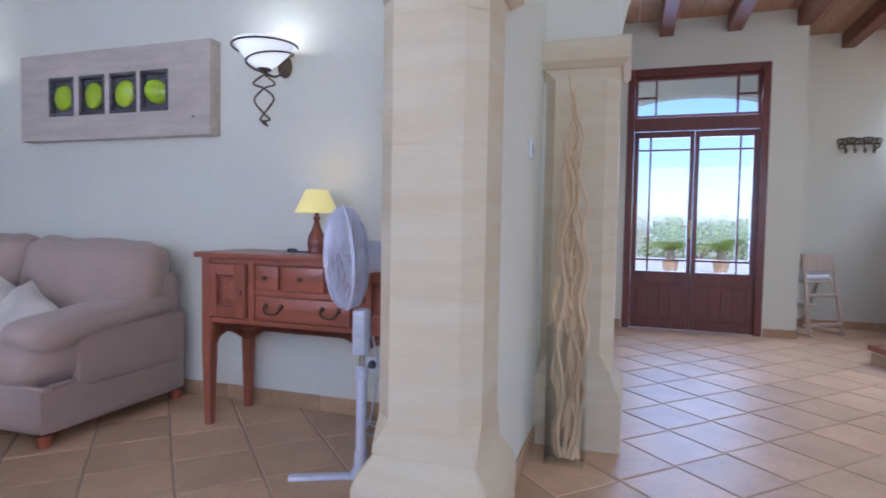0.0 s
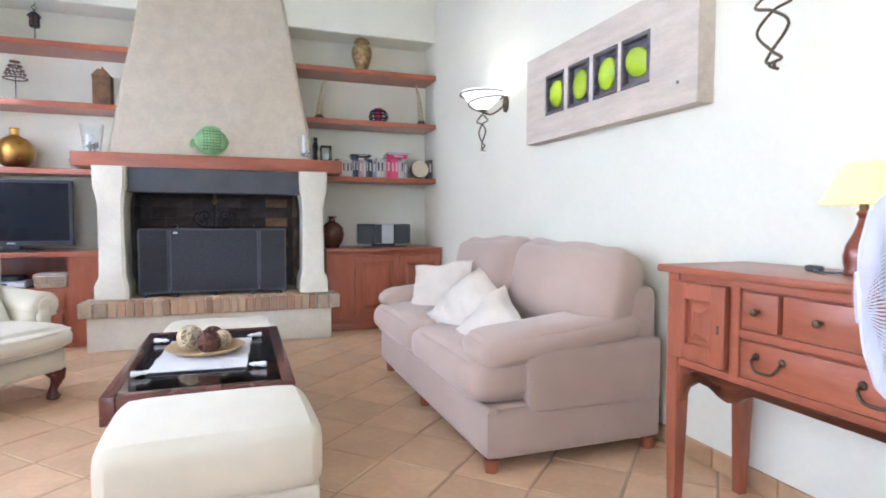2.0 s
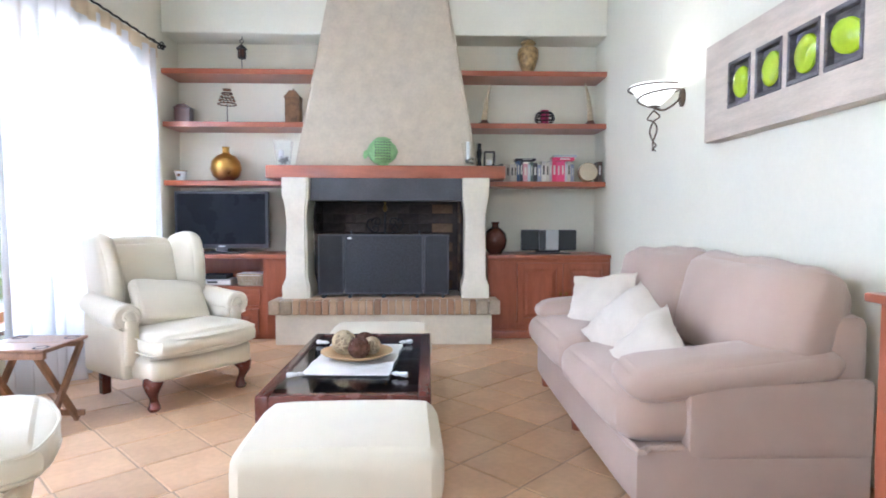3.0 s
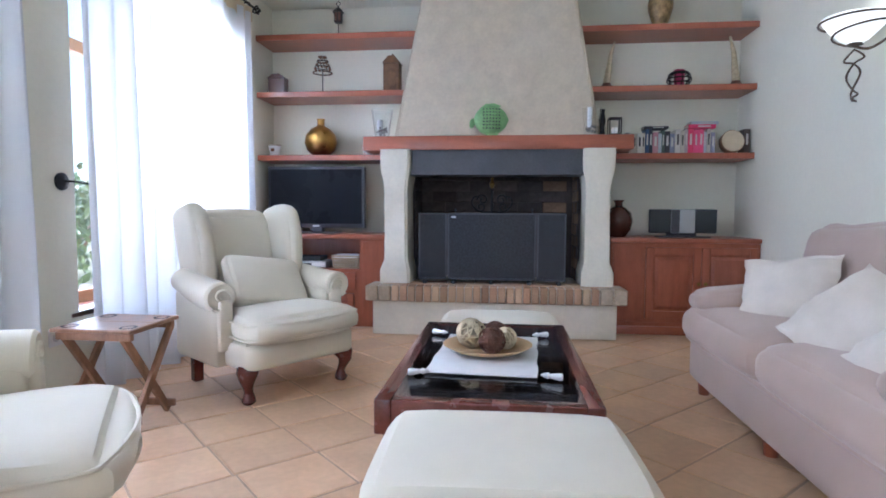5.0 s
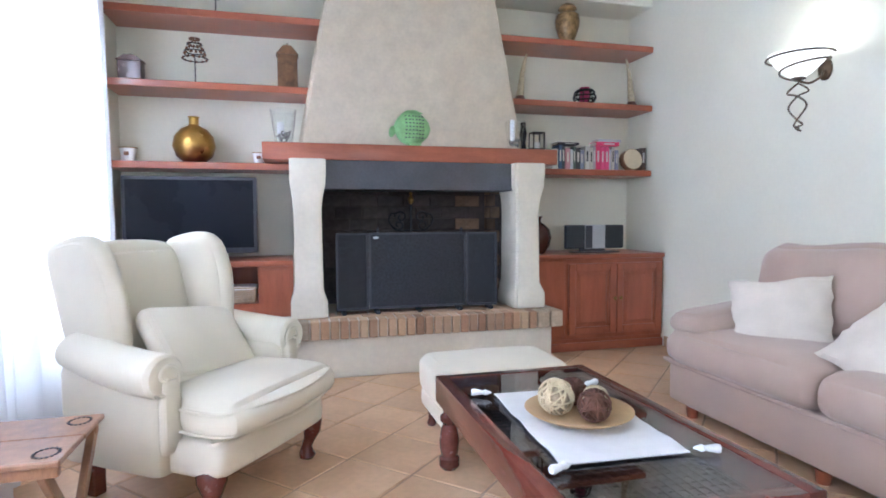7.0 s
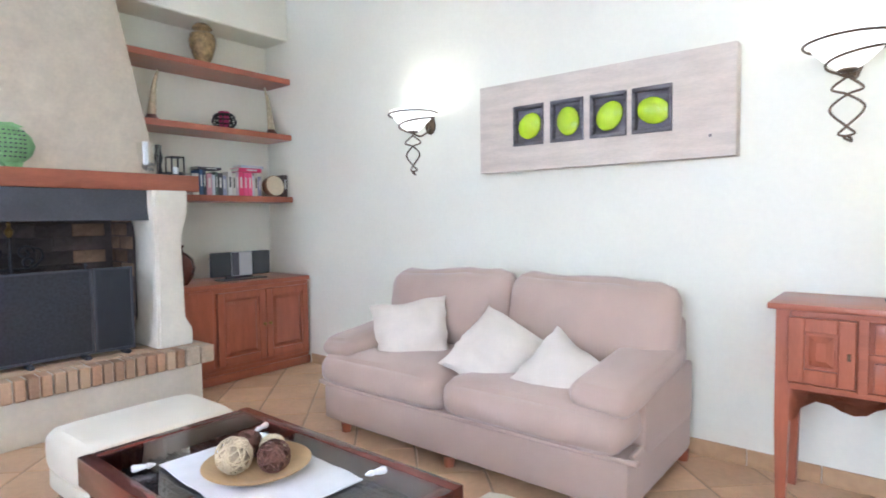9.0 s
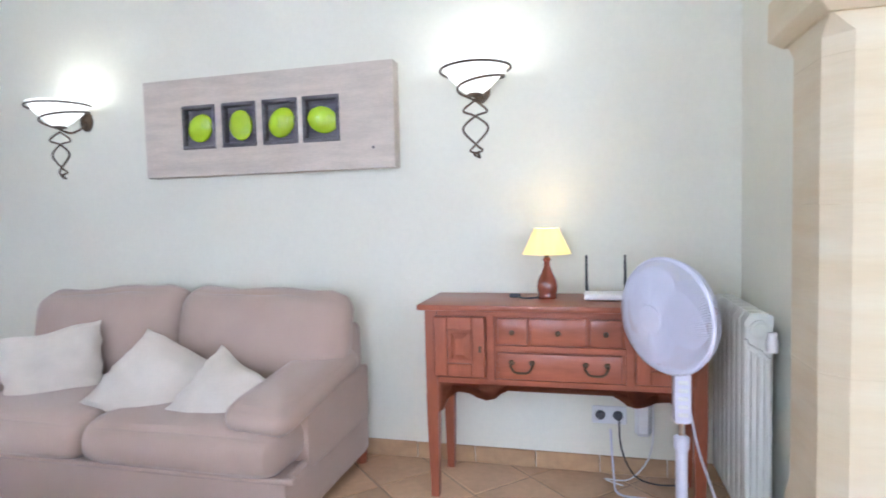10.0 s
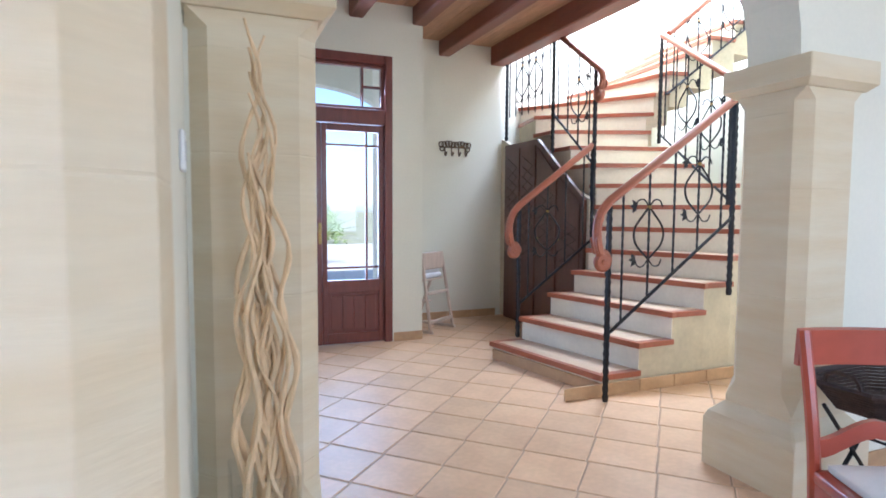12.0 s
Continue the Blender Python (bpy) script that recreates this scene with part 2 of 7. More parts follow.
SHRUB = material("garden_leaf", (0.30, 0.38, 0.13), 0.6, vary=0.2, scale=8, fine=40, bump=0.1, island=0.4)
PAVING = material("terrace_paving", (0.52, 0.47, 0.40), 0.8, vary=0.1, scale=3, fine=30, bump=0.2)
GRASS = material("garden_ground", (0.36, 0.34, 0.20), 0.95, vary=0.25, scale=0.8, fine=20, bump=0.4)




def two_tone(m, low, z0, z1):
    """Fades a material into another colour below a height, with an uneven edge."""
    n, link = m.node_tree.nodes, m.node_tree.links.new
    tc, sp, ad, mr, mx, ns = (n.new(k) for k in ("ShaderNodeTexCoord", "ShaderNodeSeparateXYZ", "ShaderNodeMath", "ShaderNodeMapRange", "ShaderNodeMix", "ShaderNodeTexNoise"))
    ns.inputs["Scale"].default_value = 9
    ad.operation = "MULTIPLY_ADD"
    ad.inputs[1].default_value = 0.12
    link(tc.outputs["Object"], sp.inputs[0])
    link(tc.outputs["Object"], ns.inputs["Vector"])
    link(ns.outputs[0], ad.inputs[0])
    link(sp.outputs[2], ad.inputs[2])
    mr.inputs[1].default_value, mr.inputs[2].default_value = z0 + 0.06, z1 + 0.06
    link(ad.outputs[0], mr.inputs[0])
    mx.data_type = "RGBA"
    base = n["Principled BSDF"].inputs["Base Color"]
    link(base.links[0].from_socket, mx.inputs[7])
    mx.inputs[6].default_value = (*low, 1)
    link(mr.outputs[0], mx.inputs[0])
    link(mx.outputs[2], base)
    return m


two_tone(GOLD, (0.16, 0.055, 0.03), 0.03, 0.13)


# ---- builders ----
def thing(name, m, label, category, group="", kind=""):
    ob = new(name)
    ob.matrix_world = m
    ob.empty_display_size = 0.1
    return tagged(ob, label, category, group, kind)


def part(name, bm, mat, parent=None, label="", smooth=True):
    me = bpy.data.meshes.new(name)
    bmesh.ops.recalc_face_normals(bm, faces=bm.faces)
    if smooth:
        for face in bm.faces:
            face.smooth = True
        for e in bm.edges:
            if len(e.link_faces) == 2 and e.calc_face_angle(0) > 0.6:
                e.smooth = False
    bm.to_mesh(me)
    bm.free()
    me.materials.append(mat)
    ob = new(name, me)
    if parent:
        ob.parent = parent
    return tagged(ob, label)


def structure(name, bm, mat, label="", smooth=False):
    return tagged(part(name, bm, mat, None, label, smooth), kind="structure")


def box(bm, x0, x1, y0, y1, z0, z1, bev=0.0, seg=1, turn=None):
    vs = bmesh.ops.create_cube(bm, size=1)["verts"]
    bmesh.ops.scale(bm, vec=(abs(x1 - x0), abs(y1 - y0), abs(z1 - z0)), verts=vs)
    bmesh.ops.translate(bm, vec=((x0 + x1) / 2, (y0 + y1) / 2, (z0 + z1) / 2), verts=vs)
    if bev:
        es = list({e for v in vs for e in v.link_edges})
        got = bmesh.ops.bevel(bm, geom=es, offset=bev, segments=seg, affect="EDGES", profile=0.5)
        vs = got["verts"]
    if turn is not None:
        bmesh.ops.transform(bm, matrix=turn, verts=vs)
    return bm


def boxed(*a, **k):
    return box(bmesh.new(), *a, **k)


def soft(bm, size, centre, r, puff=(0, 0, 0), n=7, m=None, wob=0.0):
    """A stuffed block: rounded edges of radius r, with faces that bulge by puff."""
    h = [s / 2 for s in size]
    vs = bmesh.ops.create_cube(bm, size=2)["verts"]
    es = list({e for v in vs for e in v.link_edges})
    bmesh.ops.subdivide_edges(bm, edges=es, cuts=n, use_grid_fill=True)
    vs = list(bm.verts)
    for v in vs:
        c = [max(-1, min(1, q)) for q in v.co]
        # crowd the grid towards the edges, where it bends
        p = [math.copysign(1 - (1 - abs(q)) ** 1.6, q) * h[i] for i, q in enumerate(c)]
        core = [max(-(h[i] - r), min(h[i] - r, p[i])) for i in range(3)]
        d = Vector([p[i] - core[i] for i in range(3)])
        q = Vector(core) + (d.normalized() * r if d.length > 1e-9 else d)
        for i in range(3):
            j, k = (i + 1) % 3, (i + 2) % 3
            q[i] += math.copysign(puff[i] * (1 - c[j] ** 2) * (1 - c[k] ** 2), c[i]) * (abs(c[i]) > 0.3)
        if wob:
            q += noise.noise_vector(q * 5.0 + Vector(centre)) * wob
        v.co = q
    bmesh.ops.transform(bm, matrix=(m or Matrix.Translation(centre)), verts=vs)
    return bm


def lathe(bm, prof, seg=20, m=None):
    """Turns a profile of (radius, height) round z."""
    rings = []
    for r, z in prof:
        rings.append([bm.verts.new((r * math.cos(2 * math.pi * i / seg), r * math.sin(2 * math.pi * i / seg), z)) for i in range(seg)])
    for a, b in zip(rings, rings[1:]):
        for i in range(seg):
            bm.faces.new((a[i], a[(i + 1) % seg], b[(i + 1) % seg], b[i]))
    if prof[0][0] > 1e-4:
        bm.faces.new(rings[0][::-1])
    if prof[-1][0] > 1e-4:
        bm.faces.new(rings[-1])
    if m is not None:
        bmesh.ops.transform(bm, matrix=m, verts=[v for ring in rings for v in ring])
    return bm


def lathed(prof, seg=20, m=None):
    return lathe(bmesh.new(), prof, seg, m)


def tube(bm, pts, r, seg=6, closed=False):
    """A round bar along points; r a number or one radius a point."""
    pts = [Vector(p) for p in pts]
    k = len(pts)
    rad = r if isinstance(r, (list, tuple)) else [r] * k
    rings, up = [], Vector((0.13, 0.21, 0.97))
    for i, p in enumerate(pts):
        a, b = (pts[i - 1], pts[(i + 1) % k]) if closed else (pts[max(0, i - 1)], pts[min(k - 1, i + 1)])
        d = (b - a).normalized()
        u = d.cross(up)
        if u.length < 0.05:
            u = d.cross(Vector((1, 0, 0)))
        u.normalize()
        w = u.cross(d)
        up = w
        rings.append([bm.verts.new(p + (u * math.cos(2 * math.pi * j / seg) + w * math.sin(2 * math.pi * j / seg)) * rad[i]) for j in range(seg)])
    for i in range(k if closed else k - 1):
        a, b = rings[i], rings[(i + 1) % k]
        for j in range(seg):
            bm.faces.new((a[j], a[(j + 1) % seg], b[(j + 1) % seg], b[j]))
    if not closed:
        bm.faces.new(rings[0][::-1])
        bm.faces.new(rings[-1])
    return bm


def tubed(pts, r, seg=6, closed=False):
    return tube(bmesh.new(), pts, r, seg, closed)


def curve_pts(ctrl, n=6):
    """A smooth line through control points."""
    c = [Vector(p) for p in ctrl]
    out = []
    for i in range(len(c) - 1):
        p0, p1, p2, p3 = c[max(i - 1, 0)], c[i], c[i + 1], c[min(i + 2, len(c) - 1)]
        for s in range(n):
            t = s / n
            out.append(0.5 * (2 * p1 + (p2 - p0) * t + (2 * p0 - 5 * p1 + 4 * p2 - p3) * t * t + (3 * p1 - p0 - 3 * p2 + p3) * t ** 3))
    return out + [c[-1]]


def prism(bm, pts, axis, a, b):
    """Extrudes a flat outline of (u, v) from a to b along an axis."""
    def at(u, v, w):
        return {"x": (w, u, v), "y": (u, w, v), "z": (u, v, w)}[axis]
    lo, hi = [bm.verts.new(at(u, v, a)) for u, v in pts], [bm.verts.new(at(u, v, b)) for u, v in pts]
    bm.faces.new(lo[::-1])
    bm.faces.new(hi)
    k = len(pts)
    for i in range(k):
        bm.faces.new((lo[i], lo[(i + 1) % k], hi[(i + 1) % k], hi[i]))
    return bm


def wall_run(bm, axis, u0, u1, w0, w1, z0, z1, holes=()):
    """A wall along x or y with rectangular openings (u0, u1, z0, z1)."""
    us = sorted({u0, u1, *(h[0] for h in holes), *(h[1] for h in holes)})
    for a, b in zip(us, us[1:]):
        zs = [z0]
        for h in sorted(h for h in holes if h[0] <= a and h[1] >= b):
            zs += [h[2], h[3]]
        zs.append(z1)
        for lo, hi in zip(zs[::2], zs[1::2]):
            if hi - lo > 1e-4:
                box(bm, *((a, b, w0, w1) if axis == "x" else (w0, w1, a, b)), lo, hi)
    bmesh.ops.remove_doubles(bm, verts=bm.verts, dist=1e-5)
    return bm


# ---- structure ----
NORTH, WEST, SOUTH = 3.30, -6.10, -0.97
structure("floor", boxed(-6.3, 6.3, -3.3, 8.0, -0.12, -0.0045), GROUT, "grouted floor bed under terracotta tiles")
structure("wall_north", wall_run(bmesh.new(), "x", -6.3, -0.10, NORTH, 3.62, 0, 3.4), PLASTER, "warm white plaster living room wall")
structure("wall_west", wall_run(bmesh.new(), "y", -1.25, 3.62, -6.3, WEST, 0, 3.4), PLASTER, "warm white plaster fireplace wall")
WIN1, WIN2 = (-5.25, -3.51, 0.46, 2.40), (-2.75, -1.15, 0.46, 2.40)
structure("wall_south", wall_run(bmesh.new(), "x", -6.3, -0.10, -1.27, SOUTH, 0, 3.4, [WIN1, WIN2]), PLASTER, "warm white plaster window wall")
structure("ceiling_soffit", boxed(WEST, -5.74, SOUTH, NORTH, 2.90, 3.4, 0.01), PLASTER, "plastered soffit over the shelves")
structure("ceiling_living", boxed(-6.3, 4.8, -3.4, 3.62, 3.4, 3.55), CEILING, "white ceiling")
structure("wall_radiator", boxed(-0.35, -0.10, 2.40, NORTH, 0, 3.4), PLASTER, "short plaster wall behind the radiator")


def arch_wall(name, axis, u0, u1, z_top, a, b, spring, rise, w0, w1, mat, label, n=24):
    """A wall with an arched opening from a to b."""
    mid, half = (a + b) / 2, (b - a) / 2
    arc = [(mid - half * math.cos(math.pi * i / n), spring + rise * math.sin(math.pi * i / n)) for i in range(n + 1)]
    bm = bmesh.new()
    prism(bm, [(u0, 0), (a, 0), (a, z_top), (u0, z_top)], axis, w0, w1)
    prism(bm, [(b, 0), (u1, 0), (u1, z_top), (b, z_top)], axis, w0, w1)
    for p, q in zip(arc, arc[1:]):
        prism(bm, [p, q, (q[0], z_top), (p[0], z_top)], axis, w0, w1)
    bmesh.ops.remove_doubles(bm, verts=bm.verts, dist=1e-5)
    return structure(name, bm, mat, label)


arch_wall("wall_arch_hall", "y", -0.10, 4.8, 3.4, 0.25, 2.385, 1.97, 0.98, 3.35, 3.62, PLASTER, "plaster wall with a wide arch to the hall")
arch_wall("wall_arch_dining", "x", -1.27, 2.40, 3.4, -0.75, 2.165, 1.97, 1.15, -0.35, -0.10, PLASTER, "plaster wall with an arch to the dining room")
structure("wall_dining_west", boxed(-0.35, -0.10, -3.4, -1.27, 0, 3.4), PLASTER, "plaster wall")
WIN3 = (0.7, 3.7, 0.6, 2.8)
structure("wall_dining_south", wall_run(bmesh.new(), "x", -0.35, 4.8, -3.4, -3.1, 0, 3.4, [WIN3]), PLASTER, "plaster wall with a wide window")
# opening out of view, added for the east fill lamp
WIN4 = (-0.35, 1.75, 0.45, 2.55)
structure("wall_dining_east", wall_run(bmesh.new(), "y", -3.1, 3.35, 4.6, 4.8, 0, 3.4, [WIN4]), PLASTER, "plaster wall with an unseen opening added for fill light")
# hall
DOOR = (0.26, 1.61, 0.0, 2.75)
structure("wall_door", wall_run(bmesh.new(), "x", -1.4, 1.92, 6.89, 7.15, 0, 3.3, [DOOR]), PLASTER, "cream plaster entrance wall")
structure("wall_return", boxed(1.72, 1.92, 7.15, 7.80, 0, 3.3), PLASTER, "cream plaster return wall")
structure("wall_hook", boxed(1.72, 6.4, 7.80, 8.0, 0, 5.6), PLASTER, "cream plaster hall wall")
structure("wall_hall_west", boxed(-1.6, -1.4, 3.62, 7.15, 0, 3.3), PLASTER, "cream plaster hall wall")
structure("wall_stair_east", boxed(6.2, 6.4, 3.35, 7.80, 0, 5.6), PLASTER, "cream plaster stairwell wall")
structure("wall_hall_south_east", boxed(4.8, 6.4, 3.35, 3.62, 0, 5.6), PLASTER, "cream plaster hall wall")
structure("wall_stairwell_upper", boxed(3.22, 3.34, 3.62, 7.80, 3.32, 5.6), PLASTER, "white upper stairwell wall")
structure("wall_stairwell_south", boxed(3.34, 6.2, 3.62, 3.72, 3.3, 5.6), PLASTER, "white upper stairwell wall")
bm = bmesh.new()
for a in ((3.2, 3.6, 3.6, 8.0), (5.8, 6.4, 3.6, 8.0), (3.6, 5.8, 3.6, 5.8), (3.6, 5.8, 7.6, 8.0)):
    box(bm, *a, 5.6, 5.75)
structure("ceiling_stairwell", bm, CEILING, "white stairwell ceiling with a skylight opening")
bm = bmesh.new()
for i in range(24):
    box(bm, -1.4 + i * 0.195, -1.4 + (i + 1) * 0.195 - 0.004, 3.62, 7.80, 3.24, 3.30, 0.004)
structure("ceiling_hall", bm, material("ceiling_boards", (0.58, 0.34, 0.19), 0.6, vary=0.12, scale=3, fine=20, bump=0.1, stretch=(7, 1.2, 7), island=0.1), "warm timber ceiling boards")
for i, bx in enumerate((-0.62, 0.0, 0.62, 1.26, 1.88, 2.52)):
    tagged(part("ceiling_beam", boxed(bx - 0.07, bx + 0.07, 3.62, 6.89 if bx < 1.92 else 7.80, 3.07, 3.24, 0.012), BEAMWOOD), "red-brown painted ceiling beam in the hall", "beam", "hall beams", "structure")
tagged(part("trimmer_beam", boxed(3.12, 3.32, 3.62, 7.80, 3.03, 3.32, 0.012), BEAMWOOD), "thick red-brown beam at the stairwell edge", "beam", kind="structure")

# ---- outdoors ----
structure("ground", boxed(-400, 400, -400, 400, -0.35, -0.17), GRASS, "dry garden ground")
structure("pavement", boxed(-9, 12, 7.15, 23, -0.17, -0.02), PAVING, "pale terrace paving outside the door")
structure("pavement_south", boxed(-8, 6, -6, -3.4, -0.17, -0.02), PAVING, "pale terrace paving outside the windows")


# ---- sandstone pillars ----
def pillar(name, x0, x1, y0, y1, cap0, cap1, base=0.34, spread=0.05, joints=(0.85, 1.32)):
    """A dressed stone pier with chamfered shaft, stepped base and capital."""
    p = thing(name, pose((x0 + x1) / 2, (y0 + y1) / 2, 0), "pale sandstone pier with chamfered corners and capital", "pillar", "sandstone pillars")
    hx, hy, c = (x1 - x0) / 2, (y1 - y0) / 2, 0.058

    def ring(bm, h, hh, z, ch):
        return [bm.verts.new(q) for q in ((-h + ch, -hh, z), (h - ch, -hh, z), (h, -hh + ch, z), (h, hh - ch, z), (h - ch, hh, z), (-h + ch, hh, z), (-h, hh - ch, z), (-h, -hh + ch, z))]

    def stack(levels, name_, label=""):
        bm = bmesh.new()
        rings = [ring(bm, *lv) for lv in levels]
        for a, b in zip(rings, rings[1:]):
            for i in range(8):
                bm.faces.new((a[i], a[(i + 1) % 8], b[(i + 1) % 8], b[i]))
        bm.faces.new(rings[0][::-1])
        bm.faces.new(rings[-1])
        bmesh.ops.remove_doubles(bm, verts=bm.verts, dist=1e-4)
        part(name_, bm, SANDSTONE, p, label, smooth=False)

    s = spread
    stack([(hx + s, hy + s, 0, 0.004), (hx + s, hy + s, base - 0.10, 0.004), (hx + s * 0.8, hy + s * 0.8, base - 0.06, 0.01), (hx, hy, base, 0.006)], "base")
    zs = [base, *joints, cap0 - 0.1]
    for i, (a, b) in enumerate(zip(zs, zs[1:])):
        g = 0.0012
        lo, hi = [(hx - g, hy - g, a, c if i else 0.006), (hx, hy, a + 0.004, c if i else 0.006)], [(hx, hy, b - 0.004, c), (hx - g, hy - g, b, c)]
        if i == 0:
            lo += [(hx, hy, a + 0.03, 0.006), (hx, hy, a + 0.12, c)]
        stack(lo + hi, "stone_block")
    stack([(hx, hy, cap0 - 0.1, c), (hx, hy, cap0 - 0.05, c), (hx, hy, cap0, 0.006)], "stone_block")
    stack([(hx + 0.012, hy + 0.012, cap0, 0.004), (hx + 0.045, hy + 0.045, cap0 + 0.03, 0.004), (hx + 0.045, hy + 0.045, cap1, 0.006)], "capital")
    return p


pillar("pillar", -0.432, -0.085, 2.09, 2.42, 1.82, 1.97)
pillar("pillar", -0.095, 0.265, 3.30, 3.66, 1.84, 1.97, joints=(0.52, 1.04, 1.45))
pillar("pillar", 2.365, 2.74, 3.30, 3.66, 1.84, 1.97, spread=0.07, joints=(0.9, 1.4))


# ---- doors and windows ----
def entrance_door():
    d = thing("door_1", pose(0, 6.95, 0), "dark red-brown glazed double entrance door, closed", "door", kind="structure")
    x0, x1, top = 0.26, 1.61, 2.75
    bm = bmesh.new()
    for a in ((x0, x0 + 0.075, 0, top), (x1 - 0.075, x1, 0, top), (x0 + 0.075, x1 - 0.075, top - 0.085, top), (x0 + 0.075, x1 - 0.075, 2.10, 2.24)):
        box(bm, a[0], a[1], -0.07, 0.06, a[2], a[3], 0.006)
    part("door_frame", bm, DARKRED, d)
    # transom
    bm = bmesh.new()
    xa, xb = x0 + 0.075, x1 - 0.075
    for a in ((xa, xb, 2.24, 2.27), (xa, xb, 2.635, 2.665)):
        box(bm, a[0], a[1], -0.03, 0.03, a[2], a[3], 0.004)
    for a in ((xa, xa + 0.03), (xb - 0.03, xb), (xa + 0.2, xa + 0.22), (xb - 0.22, xb - 0.2)):
        box(bm, a[0], a[1], -0.03, 0.03, 2.27, 2.635, 0.003)
    for a in ((xa + 0.03, xa + 0.2), (xb - 0.2, xb - 0.03)):
        box(bm, a[0], a[1], -0.02, 0.02, 2.445, 2.465)
    part("transom", bm, DARKRED, d)
    pane = part("pane", boxed(xa, xb, 0.0, 0.005, 2.25, 2.65), PANE, d)
    pane.visible_shadow = False
    mid = (xa + xb) / 2
    for s, (a, b) in enumerate(((xa + 0.003, mid - 0.002), (mid + 0.002, xb - 0.003))):
        bm = bmesh.new()
        for q in ((a, a + (0.05 if s == 0 else 0.045), 0.01, 2.095), (b - (0.045 if s == 0 else 0.05), b, 0.01, 2.095)):
            box(bm, q[0], q[1], -0.028, 0.028, q[2], q[3], 0.004)
        a2, b2 = a + 0.047, b - 0.047
        for q in ((2.03, 2.095), (0.50, 0.62), (0.01, 0.11)):
            box(bm, a2, b2, -0.028, 0.028, q[0], q[1], 0.004)
        box(bm, a2 - 0.005, b2 + 0.005, -0.012, 0.012, 0.10, 0.51)
        n = 4
        for i in range(n):
            w = (b2 - a2 - 0.06) / n
            box(bm, a2 + 0.03 + i * w, a2 + 0.03 + (i + 1) * w - 0.003, -0.02, 0.02, 0.14, 0.47, 0.004)
        leaf = part("door_leaf", bm, DARKRED, d)
        bm = bmesh.new()
        ux = a2 + 0.12 if s == 0 else b2 - 0.12
        box(bm, ux - 0.01, ux + 0.01, -0.014, 0.014, 0.62, 2.03)
        for z in (0.74, 1.90):
            box(bm, a2, b2, -0.0145, 0.0145, z - 0.01, z + 0.01)
        part("glazing_bar", bm, DARKRED, leaf)
        g = part("pane", boxed(a2 - 0.004, b2 + 0.004, -0.003, 0.003, 0.61, 2.04), PANE, leaf)
        g.visible_shadow = False
    bm = boxed(mid - 0.035, mid - 0.005, -0.036, -0.028, 0.97, 1.17, 0.003)
    tube(bm, [(mid - 0.02, -0.03, 1.1), (mid - 0.02, -0.07, 1.1), (mid - 0.13, -0.075, 1.1)], 0.008, 8)
    part("door_handle", bm, BRASS, d, "brass lever handle")


DARKRED = material("dark_red_door_wood", (0.20, 0.048, 0.032), 0.4, vary=0.14, scale=3, fine=20, bump=0.06, stretch=(8, 8, 1.2), coat=0.2)
entrance_door()


def casement(name, x0, x1, z0, z1, y, sign):
    w = thing(name, pose(0, y, 0), "wooden casement window with clear panes", "window", kind="structure")
    bm = bmesh.new()
    for a in ((x0, x0 + 0.07, z0, z1), (x1 - 0.07, x1, z0, z1), ((x0 + x1) / 2 - 0.05, (x0 + x1) / 2 + 0.05, z0, z1)):
        box(bm, a[0], a[1], -0.03, 0.03, a[2], a[3], 0.004)
    for z in (z0, z1 - 0.07, z1 - 0.5):
        box(bm, x0, x1, -0.028, 0.028, z, z + 0.07, 0.004)
    part("window_frame", bm, material("window_wood", (0.50, 0.26, 0.11), 0.5, vary=0.1, scale=3, fine=20, bump=0.05), w)
    for a, b in ((x0 + 0.07, (x0 + x1) / 2 - 0.05), ((x0 + x1) / 2 + 0.05, x1 - 0.07)):
        p = part("pane", boxed(a, b, -0.003, 0.003, z0 + 0.07, z1 - 0.07), PANE, w)
        p.visible_shadow = False
    part("window_sill", boxed(x0 - 0.04, x1 + 0.06, 0.03, 0.24 if sign > 0 else 0.2, z0 - 0.035, z0 + 0.003, 0.008, 2), WOOD_X, w, "varnished wooden sill")


casement("window_1", WIN1[0], WIN1[1], WIN1[2], WIN1[3], -1.21, 1)
casement("window_2", WIN2[0], WIN2[1], WIN2[2], WIN2[3], -1.21, 1)
casement("window_3", WIN3[0], WIN3[1], WIN3[2], WIN3[3], -3.25, 1)


